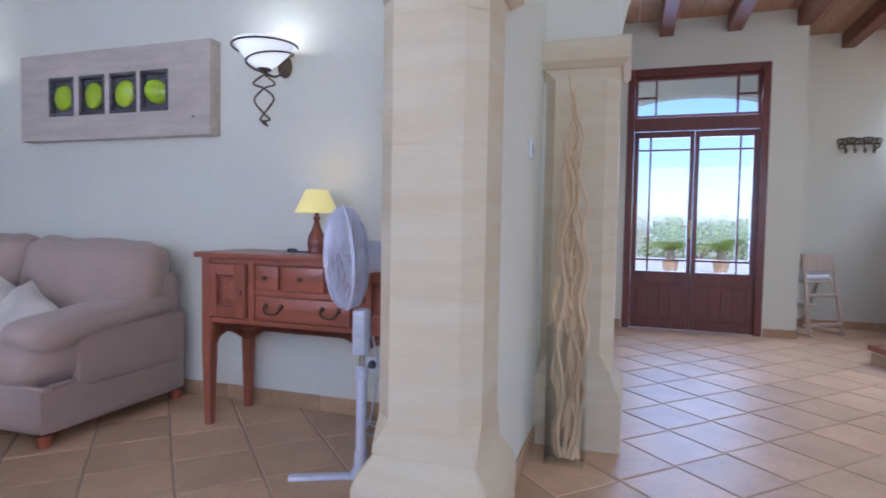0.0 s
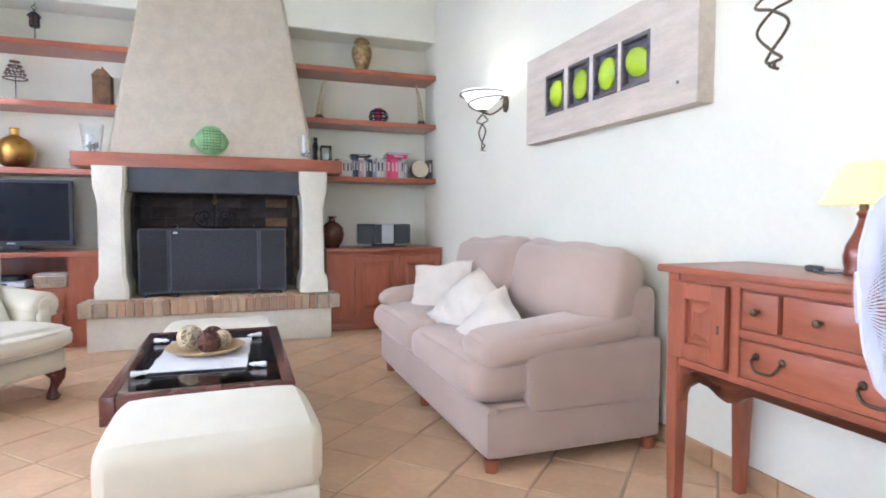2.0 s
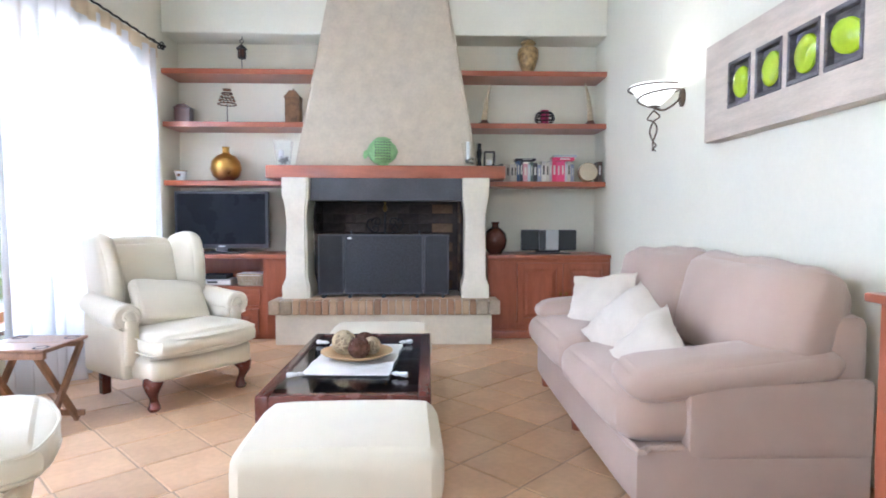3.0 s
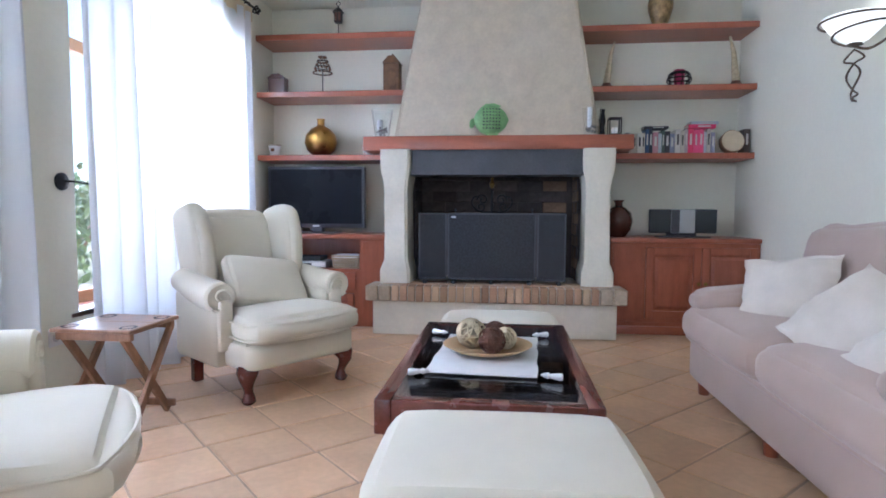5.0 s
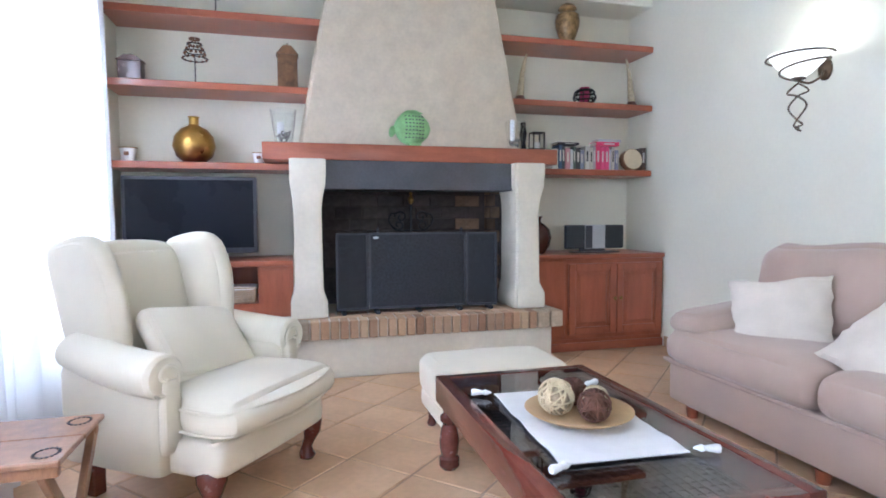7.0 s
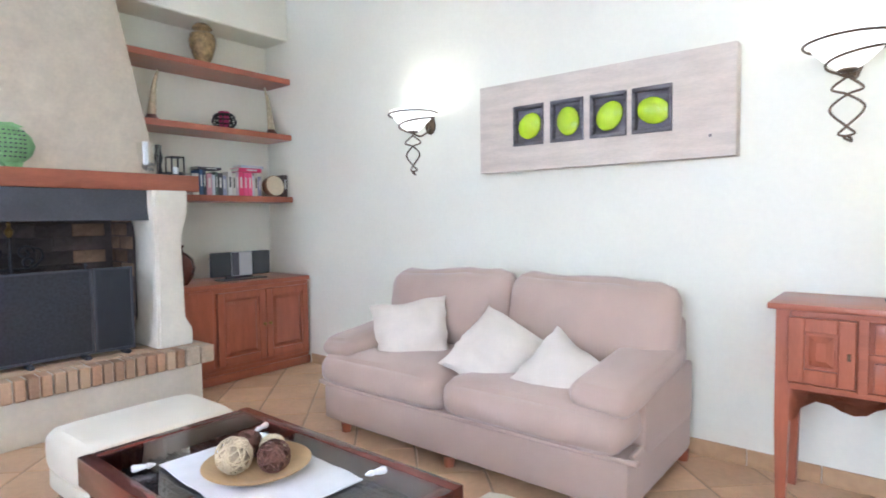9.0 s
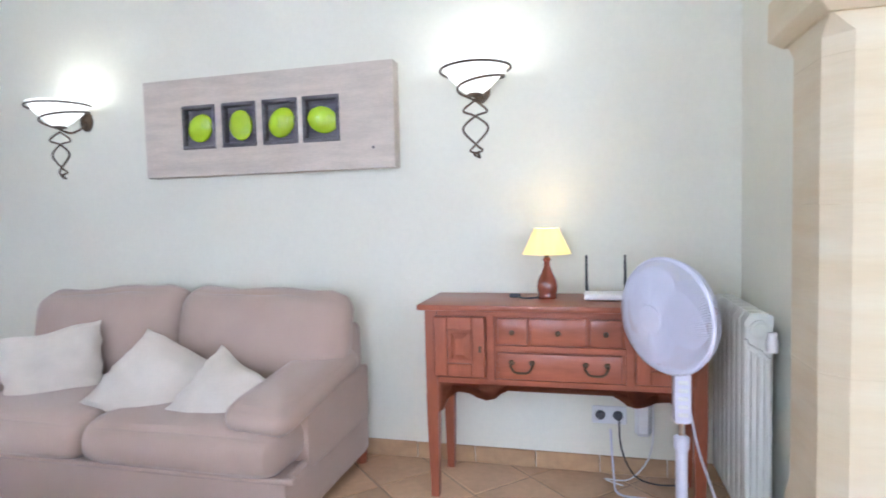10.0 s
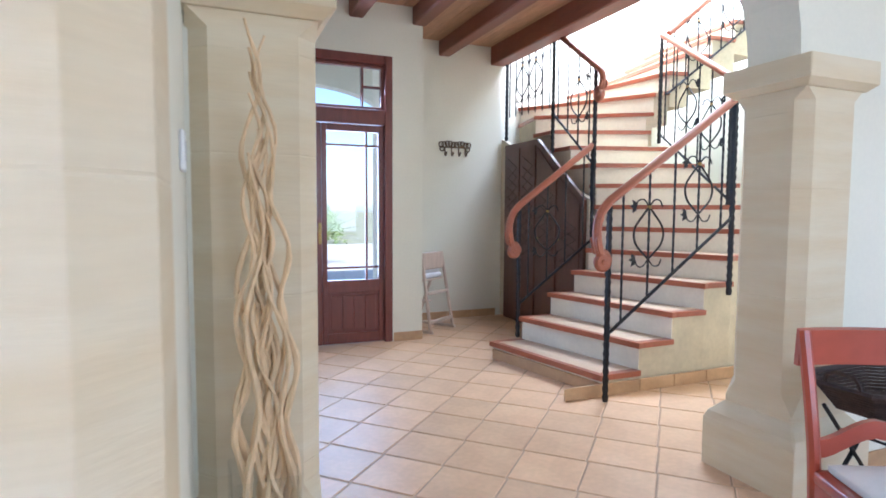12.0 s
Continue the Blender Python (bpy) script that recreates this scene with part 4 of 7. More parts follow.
def rattan_ball(x, y, r, mat, label, seed):
    rng = random.Random(seed)
    b = thing("rattan_ball", pose(x, y, 0.426 + r * 1.0), label, "decoration", "rattan balls in the dish")
    bm = bmesh.new()
    for k in range(20):
        q = Euler((rng.uniform(0, 6.3), rng.uniform(0, 6.3), rng.uniform(0, 6.3))).to_matrix()
        off = rng.uniform(-0.5, 0.5)
        rr = math.sqrt(1 - off * off)
        tube(bm, [q @ Vector((math.cos(a * math.pi / 10) * rr, math.sin(a * math.pi / 10) * rr, off)) * r * rng.uniform(0.95, 1.0) for a in range(20)], r * 0.055, 5, True)
    part("weave", bm, mat, b)
    part("core", lathed([(0.0, -0.86 * r), (0.5 * r, -0.7 * r), (0.85 * r, 0.0), (0.5 * r, 0.7 * r), (0.0, 0.86 * r)], 12), BROWNRATTAN if mat is BROWNRATTAN else WICKER, b)


rattan_ball(-3.13, 1.13, 0.062, PALEWICKER, "pale woven rattan ball", 1)
rattan_ball(-3.03, 1.22, 0.055, BROWNRATTAN, "dark brown woven rattan ball", 2)
rattan_ball(-3.12, 1.275, 0.046, PALEWICKER, "small pale woven rattan ball", 3)
rattan_ball(-3.20, 1.23, 0.050, BROWNRATTAN, "brown woven rattan ball", 4)


def folding_table():
    """Slatted top with two pairs of crossed legs."""
    t = thing("folding_side_table", pose(-3.215, -0.535, 0, 0, 0, 0), "small wooden folding side table with crossed legs", "side table")
    hx, hy, z = 0.190, 0.192, 0.475
    for k in (-1, 1):
        part("top_board", boxed(k * 0.095 - 0.093, k * 0.095 + 0.093, -hy, hy, z - 0.018, z, 0.004), WALNUT, t)
    for k in (-1, 1):
        for q in (-1, 1):
            bm = bmesh.new()
            for i in range(16):
                a0 = i * math.pi / 8
                box(bm, k * 0.125 + 0.035 * math.cos(a0) - 0.004, k * 0.125 + 0.035 * math.cos(a0) + 0.004, q * 0.14 + 0.03 * math.sin(a0) - 0.004, q * 0.14 + 0.03 * math.sin(a0) + 0.004, z, z + 0.002)
            part("iron_inlay", bm, IRON, t, "curled dark iron inlay")
    for q in (-1, 1):
        part("rail", boxed(q * 0.155 - 0.014, q * 0.155 + 0.014, -hy + 0.012, hy - 0.012, z - 0.055, z - 0.018, 0.006, 2), WALNUT, t)
        part("cleat", boxed(-0.13, 0.13, q * 0.10 - 0.012, q * 0.10 + 0.012, z - 0.05, z - 0.018, 0.004), WALNUT, t)
        for k in (-1, 1):
            run, rise = 0.315, 0.425
            ln = math.hypot(run, rise)
            bm = boxed(-0.019, 0.019, -0.011, 0.011, -ln / 2, ln / 2, 0.003)
            bmesh.ops.transform(bm, matrix=pose(0, q * (0.165 - 0.026 * (k > 0)), 0.222, 0, k * math.degrees(math.atan2(run, rise)), 0), verts=bm.verts)
            part("leg", bm, WALNUT, t)
    for k in (-1, 1):
        part("stretcher", boxed(k * 0.132 - 0.024, k * 0.132 - 0.006, -0.185, 0.185, 0.03, 0.065, 0.004), WALNUT, t)


folding_table()


# ---- television corner ----
def television():
    t = thing("television", pose(-5.78, -0.44, 0.80), "black flat-screen television on its stand", "television")
    part("bezel", boxed(-0.04, 0.02, -0.45, 0.45, 0.045, 0.60, 0.008, 2), BLACK, t)
    part("screen", boxed(0.0215, 0.0235, -0.425, 0.425, 0.085, 0.575), SCREEN_TV, t, "glossy dark screen")
    part("stand", boxed(-0.13, 0.13, -0.20, 0.20, 0, 0.012, 0.005), BLACK, t)
    part("neck", boxed(-0.03, 0.02, -0.06, 0.06, 0.012, 0.06, 0.004), BLACK, t)
    part("badge", boxed(0.0205, 0.0225, -0.03, 0.03, 0.058, 0.072), SILVER, t, "small silver maker's badge")


television()


def small_box(name, x0, x1, y0, y1, z0, z1, mat, label, cat, bev=0.004, extra=None):
    t = thing(name, pose((x0 + x1) / 2, (y0 + y1) / 2, z0), label, cat)
    hx, hy = (x1 - x0) / 2, (y1 - y0) / 2
    part("case", boxed(-hx, hx, -hy, hy, 0, z1 - z0, bev), mat, t)
    if extra:
        extra(t, hx, hy, z1 - z0)
    return t


def player_front(t, hx, hy, h):
    part("front_panel", boxed(hx, hx + 0.004, -hy + 0.01, hy - 0.01, 0.012, h - 0.008), WHITE_PLASTIC, t)
    part("display", boxed(hx + 0.004, hx + 0.005, -hy * 0.4, hy * 0.2, h * 0.4, h * 0.75), BLACK, t)


small_box("video_player", -5.86, -5.60, -0.62, -0.30, 0.502, 0.555, SILVER, "flat silver video player on the cabinet shelf", "video player", extra=player_front)
small_box("set_top_box", -5.84, -5.64, -0.60, -0.36, 0.556, 0.596, GREY_SPEAKER, "small dark set-top box on the video player", "receiver")


def basket(x, y, z, w, d, h, label):
    b = thing("wicker_basket", pose(x, y, z), label, "basket")
    bm = bmesh.new()
    for k in range(7):
        zz = 0.006 + k * (h - 0.012) / 6
        f = 0.9 + 0.1 * k / 6
        tube(bm, [(sx * w / 2 * f, sy * d / 2 * f, zz) for sx, sy in ((-1, -1), (1, -1), (1, 1), (-1, 1))], 0.008, 6, True)
    for i in range(9):
        for s in (-1, 1):
            u = -0.48 + 0.96 * i / 8
            tube(bm, [(s * w * 0.46, u * d * 0.9, 0), (s * w * 0.5, u * d, h)], 0.005, 5)
            tube(bm, [(u * w * 0.9, s * d * 0.46, 0), (u * w, s * d * 0.5, h)], 0.005, 5)
    part("weave", bm, WICKER, b)
    part("lining", boxed(-w * 0.44, w * 0.44, -d * 0.44, d * 0.44, 0.006, h + 0.004, 0.01), RUNNER, b, "white cloth lining")
    part("lining_rim", soft(bmesh.new(), (w * 1.04, d * 1.04, h * 0.3), (0, 0, h * 0.9), 0.014, (0, 0, 0), 4), RUNNER, b)


basket(-5.68, -0.12, 0.502, 0.2, 0.24, 0.11, "pale wicker basket with a white lining")


# ---- ornaments on shelves and mantel ----
def vase(name, x, y, z, prof, mat, label, cat="vase", seg=24, neck=None):
    v = thing(name, pose(x, y, z), label, cat)
    part("body", lathed(prof, seg), mat, v)
    if neck:
        part(neck[0], lathed(neck[1], seg), neck[2], v)
    return v


vase("gold_vase", -5.86, -0.42, 1.50, [(0.0, 0), (0.07, 0.0), (0.125, 0.05), (0.148, 0.12), (0.135, 0.19), (0.09, 0.245), (0.04, 0.27), (0.033, 0.28), (0.033, 0.325), (0.04, 0.335), (0.03, 0.336), (0.025, 0.29), (0, 0.28)], GOLD, "round gold and brown glazed bottle vase on a shelf")


def cup(x, y, z, r, h):
    c = thing("ceramic_cup", pose(x, y, z), "small white ceramic cup with a painted gold band", "cup", "cups on the shelf")
    part("bowl", lathed([(0.0, 0), (r * 0.7, 0.0), (r * 0.8, h * 0.5), (r * 0.95, h * 0.9), (r, h), (r * 0.92, h), (r * 0.75, h * 0.5), (0, h * 0.1)], 18), WHITE_PLASTIC, c)
    part("band", lathed([(r * 0.99, h * 0.93), (r * 1.02, h), (r * 0.97, h * 1.01)], 18), BRASS, c)
    part("motif", boxed(r * 0.8, r * 0.86, -0.016, 0.016, h * 0.4, h * 0.7, 0.006), AMBERGLAZE, c)


cup(-5.83, -0.85, 1.50, 0.058, 0.10)
cup(-5.80, 0.03, 1.50, 0.05, 0.08)


def bird_house(x, y, z, w, d, h, mat, label):
    b = thing("wooden_house_box", pose(x, y, z), label, "ornament")
    part("box", boxed(-d / 2, d / 2, -w / 2, w / 2, 0, h * 0.72, 0.006), mat, b)
    bm = bmesh.new()
    prism(bm, [(-w * 0.56, h * 0.72), (w * 0.56, h * 0.72), (w * 0.2, h * 0.9), (-w * 0.2, h * 0.9)], "x", -d * 0.55, d * 0.55)
    part("roof", bm, mat, b)
    part("finial", lathed([(0.010, h * 0.9), (0.014, h * 0.93), (0.006, h * 0.95), (0.009, h * 0.98), (0, h)], 10), mat, b)


bird_house(-5.86, -0.82, 2.06, 0.155, 0.10, 0.20, DARKWOOD, "dark wooden house-shaped box on a shelf")
DISTRESSED = material("distressed_wood", (0.27, 0.13, 0.05), 0.6, vary=0.35, scale=8, fine=40, bump=0.3)
bird_house(-5.86, 0.245, 2.06, 0.145, 0.12, 0.35, DISTRESSED, "tall distressed wooden house-shaped box on a shelf")


def lantern_on_stick(x, y, z):
    l = thing("lantern_ornament", pose(x, y, z), "small dark metal lantern on a thin stand", "ornament")
    part("stem", lathed([(0.05, 0), (0.05, 0.006), (0.004, 0.01), (0.004, 0.13)], 10), IRON, l)
    bm = lathed([(0.035, 0.13), (0.04, 0.14)], 6)
    for i in range(6):
        a = i * math.pi / 3
        tube(bm, [(0.035 * math.cos(a), 0.035 * math.sin(a), 0.14), (0.035 * math.cos(a), 0.035 * math.sin(a), 0.22)], 0.005, 5)
    lathe(bm, [(0.055, 0.22), (0.05, 0.23), (0.02, 0.26), (0.006, 0.265), (0.006, 0.28)], 6)
    part("cage", bm, IRON, l)
    part("body", lathed([(0.03, 0.141), (0.03, 0.219)], 6), DARKWOOD, l)
    part("ring", tubed([(0, 0.018 * math.cos(i * math.pi / 6), 0.297 + 0.018 * math.sin(i * math.pi / 6)) for i in range(12)], 0.003, 5, True), IRON, l)
    part("hook", tubed(curve_pts([(0, 0, 0.31), (0, 0.008, 0.34), (0, 0.0, 0.365), (0, -0.012, 0.355)]), 0.003, 5), IRON, l)


lantern_on_stick(-5.86, -0.25, 2.56)


def beaded_shade(x, y, z):
    b = thing("beaded_lamp_ornament", pose(x, y, z), "small beaded wire candle shade on a thin stand", "ornament")
    part("stem", lathed([(0.04, 0), (0.04, 0.005), (0.004, 0.01), (0.004, 0.20)], 10), IRON, b)
    bm = bmesh.new()
    for k, (r, zz) in enumerate(((0.085, 0.19), (0.07, 0.24), (0.05, 0.29), (0.03, 0.33))):
        tube(bm, [(r * math.cos(i * math.pi / 8), r * math.sin(i * math.pi / 8), zz) for i in range(16)], 0.004, 5, True)
    part("frame", bm, IRON, b)
    bm = bmesh.new()
    for k in range(5):
        t = k / 4
        r, zz = 0.083 - 0.052 * t, 0.19 + 0.14 * t
        for i in range(12):
            a = (i + 0.5 * k) * math.pi / 6
            lathe(bm, [(0, -0.010), (0.009, -0.004), (0.009, 0.004), (0, 0.010)], 6, Matrix.Translation((r * math.cos(a), r * math.sin(a), zz)))
    part("beads", bm, AMBERGLAZE, b, "amber and dark glass beads")


beaded_shade(-5.86, -0.40, 2.06)


def glass_vase(x, y, z, h, r0, r1, candle):
    g = thing("glass_vase", pose(x, y, z), "clear glass vase with pebbles and a candle", "vase", "glass vases on the mantel")
    part("glass", lathed([(0, 0), (r0, 0), (r1, h), (r1 - 0.003, h), (r0 - 0.004, 0.008), (0, 0.008)], 24), CLEAR, g)
    bm = bmesh.new()
    rng = random.Random(int(x * 100) + int(y * 100))
    for i in range(34):
        a, rr = rng.uniform(0, 6.3), r0 * 0.75 * math.sqrt(rng.random())
        q = rng.uniform(0.009, 0.016)
        lathe(bm, [(0, -q * 0.7), (q, 0), (0, q * 0.7)], 7, pose(rr * math.cos(a), rr * math.sin(a), rng.uniform(0.02, 0.08), rng.uniform(0, 90), rng.uniform(0, 90), 0))
    part("pebbles", bm, material("beach_pebbles", (0.35, 0.32, 0.29), 0.7, vary=0.2, scale=20, fine=80, bump=0.2, island=0.5), g)
    part("candle", lathed([(candle, 0.07), (candle, h * 0.62 if candle > 0.02 else h * 1.05), (candle * 0.5, h * 0.63 if candle > 0.02 else h * 1.06)], 14, Matrix.Translation((0, -r0 * 0.3, 0))), WHITE_PLASTIC, g, "white candle")


glass_vase(-5.58, 0.21, 1.628, 0.235, 0.062, 0.092, 0.024)
glass_vase(-5.58, 1.96, 1.628, 0.22, 0.058, 0.08, 0.018)


def pottery_fish():
    f = thing("pottery_fish", pose(-5.57, 1.14, 1.628, 0, 0, 8), "green pierced pottery fish candle holder on the mantel", "ornament")
    bm = bmesh.new()
    seg, prof = 24, [(0.0, -0.145), (0.05, -0.12), (0.085, -0.075), (0.105, -0.02), (0.108, 0.03), (0.09, 0.085), (0.06, 0.118), (0.028, 0.14), (0.0, 0.15)]
    lathe(bm, prof, seg, pose(0, 0, 0.135, 90, 0, 0) @ Matrix.Diagonal((0.72, 1.18, 1, 1)))
    part("body", bm, GREEN, f)
    bm = bmesh.new()
    prism(bm, [(-0.16, 0.15), (-0.11, 0.135), (-0.13, 0.10), (-0.165, 0.06), (-0.185, 0.08), (-0.18, 0.125)], "x", -0.014, 0.014)
    bmesh.ops.bevel(bm, geom=list(bm.edges), offset=0.006, segments=2, affect="EDGES")
    part("tail", bm, GREEN, f)
    bm = bmesh.new()
    prism(bm, [(-0.09, 0.235), (-0.05, 0.265), (0.02, 0.272), (0.08, 0.25), (0.05, 0.24), (-0.02, 0.25)], "x", -0.012, 0.012)
    prism(bm, [(-0.03, 0.0), (0.05, 0.0), (0.06, 0.03), (-0.05, 0.03)], "x", -0.04, 0.04)
    part("fin", bm, GREEN, f)
    bm = bmesh.new()
    for r in range(7):
        for c in range(6):
            y, z = -0.07 + c * 0.026, 0.062 + r * 0.026
            t = (y / 0.15) ** 2 + ((z - 0.135) / 0.125) ** 2
            if t < 0.8:
                x = 0.078 * math.sqrt(1 - t)
                box(bm, x - 0.006, x + 0.004, y - 0.007, y + 0.007, z - 0.005, z + 0.004, 0.002)
    part("pierced_pattern", bm, BLACK, f, "rows of small dark pierced holes")


pottery_fish()


def urn():
    u = vase("lidded_urn", -5.86, 2.55, 2.56, [(0, 0), (0.06, 0), (0.055, 0.02), (0.075, 0.07), (0.10, 0.15), (0.105, 0.20), (0.095, 0.245), (0.07, 0.265), (0.065, 0.285), (0.075, 0.29)], URN, "lidded painted brass urn on the top shelf", "urn")
    part("lid", lathed([(0.078, 0.29), (0.08, 0.30), (0.06, 0.325), (0.03, 0.34), (0.012, 0.345), (0.018, 0.36), (0.008, 0.375), (0, 0.38)], 24), URN, u)


urn()


def tusk(x, y, z, h, bend, label):
    t = thing("carved_tusk", pose(x, y, z), label, "ornament", "carved tusks")
    part("stand", lathed([(0.055, 0), (0.055, 0.02), (0.04, 0.035), (0.035, 0.05)], 16), DARKWOOD, t, "dark wooden stand")
    pts = curve_pts([(0, 0, 0.05), (0, bend * 0.2, h * 0.35), (0, bend * 0.55, h * 0.7), (0, bend * 1.2, h)], 5)
    part("tusk", tubed(pts, [0.034 - 0.026 * (i / (len(pts) - 1)) ** 1.3 for i in range(len(pts))], 12), IVORY, t)


tusk(-5.86, 2.12, 2.06, 0.40, 0.05, "carved bone tusk curving on a dark stand")
tusk(-5.86, 3.18, 2.06, 0.42, -0.05, "carved bone tusk upright on a dark stand")


def bead_pot():
    p = thing("beaded_candle_pot", pose(-5.86, 2.72, 2.06), "round dark wire candle holder with a pink candle", "candle holder")
    bm = bmesh.new()
    for z, r in ((0.008, 0.05), (0.04, 0.085), (0.075, 0.095), (0.11, 0.085), (0.125, 0.07)):
        tube(bm, [(r * math.cos(i * math.pi / 10), r * math.sin(i * math.pi / 10), z) for i in range(20)], 0.006, 5, True)
    for i in range(10):
        a = i * math.pi / 5
        tube(bm, curve_pts([(0.05 * math.cos(a), 0.05 * math.sin(a), 0.008), (0.098 * math.cos(a), 0.098 * math.sin(a), 0.06), (0.07 * math.cos(a), 0.07 * math.sin(a), 0.125)], 4), 0.005, 5)
    part("cage", bm, IRON, p)
    part("candle", lathed([(0.04, 0.012), (0.045, 0.15), (0.02, 0.152)], 16), material("pink_wax", (0.45, 0.03, 0.12), 0.5, vary=0.1, scale=8, fine=50, bump=0.05), p, "deep pink candle")


bead_pot()
vase("iron_bottle", -5.62, 2.05, 1.628, [(0, 0), (0.03, 0), (0.024, 0.03), (0.018, 0.07), (0.03, 0.13), (0.018, 0.19), (0.022, 0.22)], IRON, "slim dark metal candlestick on the mantel", "candlestick", 12)


def lantern_cube():
    l = thing("glass_lantern", pose(-5.56, 2.14, 1.628), "small square metal and glass candle lantern", "lantern")
    bm = bmesh.new()
    s, h = 0.045, 0.13
    for a in (-1, 1):
        for b in (-1, 1):
            box(bm, a * s - 0.004, a * s + 0.004, b * s - 0.004, b * s + 0.004, 0, h)
    box(bm, -s - 0.003, s + 0.003, -s - 0.003, s + 0.003, 0, 0.008)
    box(bm, -s - 0.003, s + 0.003, -s - 0.003, s + 0.003, h, h + 0.008)
    part("frame", bm, IRON, l)
    part("candle", lathed([(0.025, 0.008), (0.025, 0.06), (0.01, 0.062)], 12), WHITE_PLASTIC, l)


lantern_cube()

# ---- books ----
BOOK_COLOURS = [(0.05, 0.05, 0.06), (0.10, 0.07, 0.06), (0.55, 0.50, 0.44), (0.62, 0.55, 0.45), (0.68, 0.66, 0.62), (0.05, 0.10, 0.22), (0.60, 0.30, 0.35),
                (0.04, 0.05, 0.08), (0.10, 0.14, 0.12), (0.60, 0.57, 0.50), (0.45, 0.40, 0.42), (0.75, 0.05, 0.16), (0.80, 0.09, 0.24), (0.55, 0.60, 0.66), (0.30, 0.32, 0.45), (0.66, 0.62, 0.55)]
BOOK_MATS = [material("book_cover", c, 0.55, vary=0.06, scale=9, fine=60, bump=0.03) for c in BOOK_COLOURS]
BOOK_WORDS = ["black", "brown", "beige", "tan", "white", "dark blue", "dusty pink", "black", "dark green", "cream", "mauve", "red", "pink", "pale blue", "slate blue", "cream"]
PAPER = material("book_paper", (0.75, 0.70, 0.60), 0.9, vary=0.06, scale=5, fine=200, bump=0.1)


def book(m, w, h, d, k, label):
    b = thing("book", m, label, "book", "books on the shelf")
    bm = bmesh.new()
    box(bm, -d, 0, 0, 0.003, 0, h, 0.001)
    box(bm, -d, 0, w - 0.003, w, 0, h, 0.001)
    box(bm, -0.004, 0.001, 0, w, 0, h, 0.0015)
    part("cover", bm, BOOK_MATS[k], b)
    part("pages", boxed(-d + 0.004, -0.004, 0.003, w - 0.003, 0.004, h - 0.004), PAPER, b)
    part("spine_title", boxed(0.001, 0.0017, w * 0.3, w * 0.7, h * 0.35, h * 0.8), BOOK_MATS[4 if k not in (4, 9, 15, 2, 3) else 0], b)


rng = random.Random(5)
yb, order = 2.14, [0, 7, 1, 0, 3, 2, 4, 15, 5, 7, 6, 13, 8, 0, 14, 4, 9, 10, 11, 12, 12, 13, 9, 14]
for k in order:
    w = rng.uniform(0.022, 0.046)
    h = rng.uniform(0.165, 0.205) - (0.03 if yb < 2.25 else 0)
    if yb + w > 3.02:
        break
    book(pose(-5.76 - rng.uniform(0, 0.02), yb, 1.50), w, h, rng.uniform(0.12, 0.15), k, BOOK_WORDS[k] + " paperback book standing upright on the shelf")
    yb += w + 0.002
for i, (k, z, w) in enumerate(((0, 1.707, 0.02), (11, 1.707, 0.032), (13, 1.740, 0.022))):
    y0 = 2.42 if i == 0 else 2.78
    book(Matrix.Translation((-5.76, y0 + (0.02 if i == 2 else 0), z + w)) @ pose(0, 0, 0, -90, 0, 0), w, 0.20 if i == 0 else 0.22, 0.13, k, BOOK_WORDS[k] + " book lying flat on the others")


def drum():
    d = thing("small_drum", pose(-5.80, 3.14, 1.50), "small hand drum with a pale skin, stood on edge", "drum")
    part("skin", lathed([(0.0, 0.04), (0.088, 0.04), (0.092, 0.03)], 28, pose(0.0, 0, 0.094, 0, 80, 0)), material("drum_skin", (0.68, 0.57, 0.40), 0.7, vary=0.06, scale=10, fine=60, bump=0.05), d)
    part("shell", lathed([(0.093, -0.03), (0.094, 0.034), (0.089, 0.036)], 28, pose(0.0, 0, 0.094, 0, 80, 0)), AMBERGLAZE, d)


drum()
book(pose(-5.78, 3.235, 1.50), 0.045, 0.20, 0.13, 1, "dark brown book standing at the shelf end")
vase("brown_vase", -5.72, 2.22, 0.795, [(0, 0), (0.06, 0), (0.10, 0.06), (0.118, 0.13), (0.105, 0.20), (0.06, 0.245), (0.034, 0.26), (0.03, 0.285), (0.045, 0.31), (0.03, 0.31), (0, 0.27)], BROWNGLAZE, "dark brown glazed pot-bellied vase on the cabinet")


def stereo():
    s = thing("stereo", pose(-5.70, 2.74, 0.795), "compact wall-panel stereo with dark speakers", "stereo")
    part("back_case", boxed(-0.03, 0.0, -0.27, 0.27, 0.035, 0.235, 0.006), BLACK, s)
    for k in (-1, 1):
        part("speaker", boxed(0.0, 0.014, k * 0.185 - 0.085, k * 0.185 + 0.085, 0.04, 0.232, 0.004), GREY_SPEAKER, s, "dark speaker cloth")
    part("front_panel", boxed(0.0, 0.018, -0.095, 0.095, 0.035, 0.235, 0.005), SILVER, s, "silver control panel")
    part("glass_strip", boxed(0.0185, 0.0195, -0.095, -0.03, 0.04, 0.23), BLACK, s)
    part("foot", boxed(-0.07, 0.06, -0.21, 0.21, 0, 0.012, 0.004), BLACK, s)
    part("stand", boxed(-0.05, -0.03, -0.12, 0.12, 0.012, 0.06), BLACK, s)


stereo()


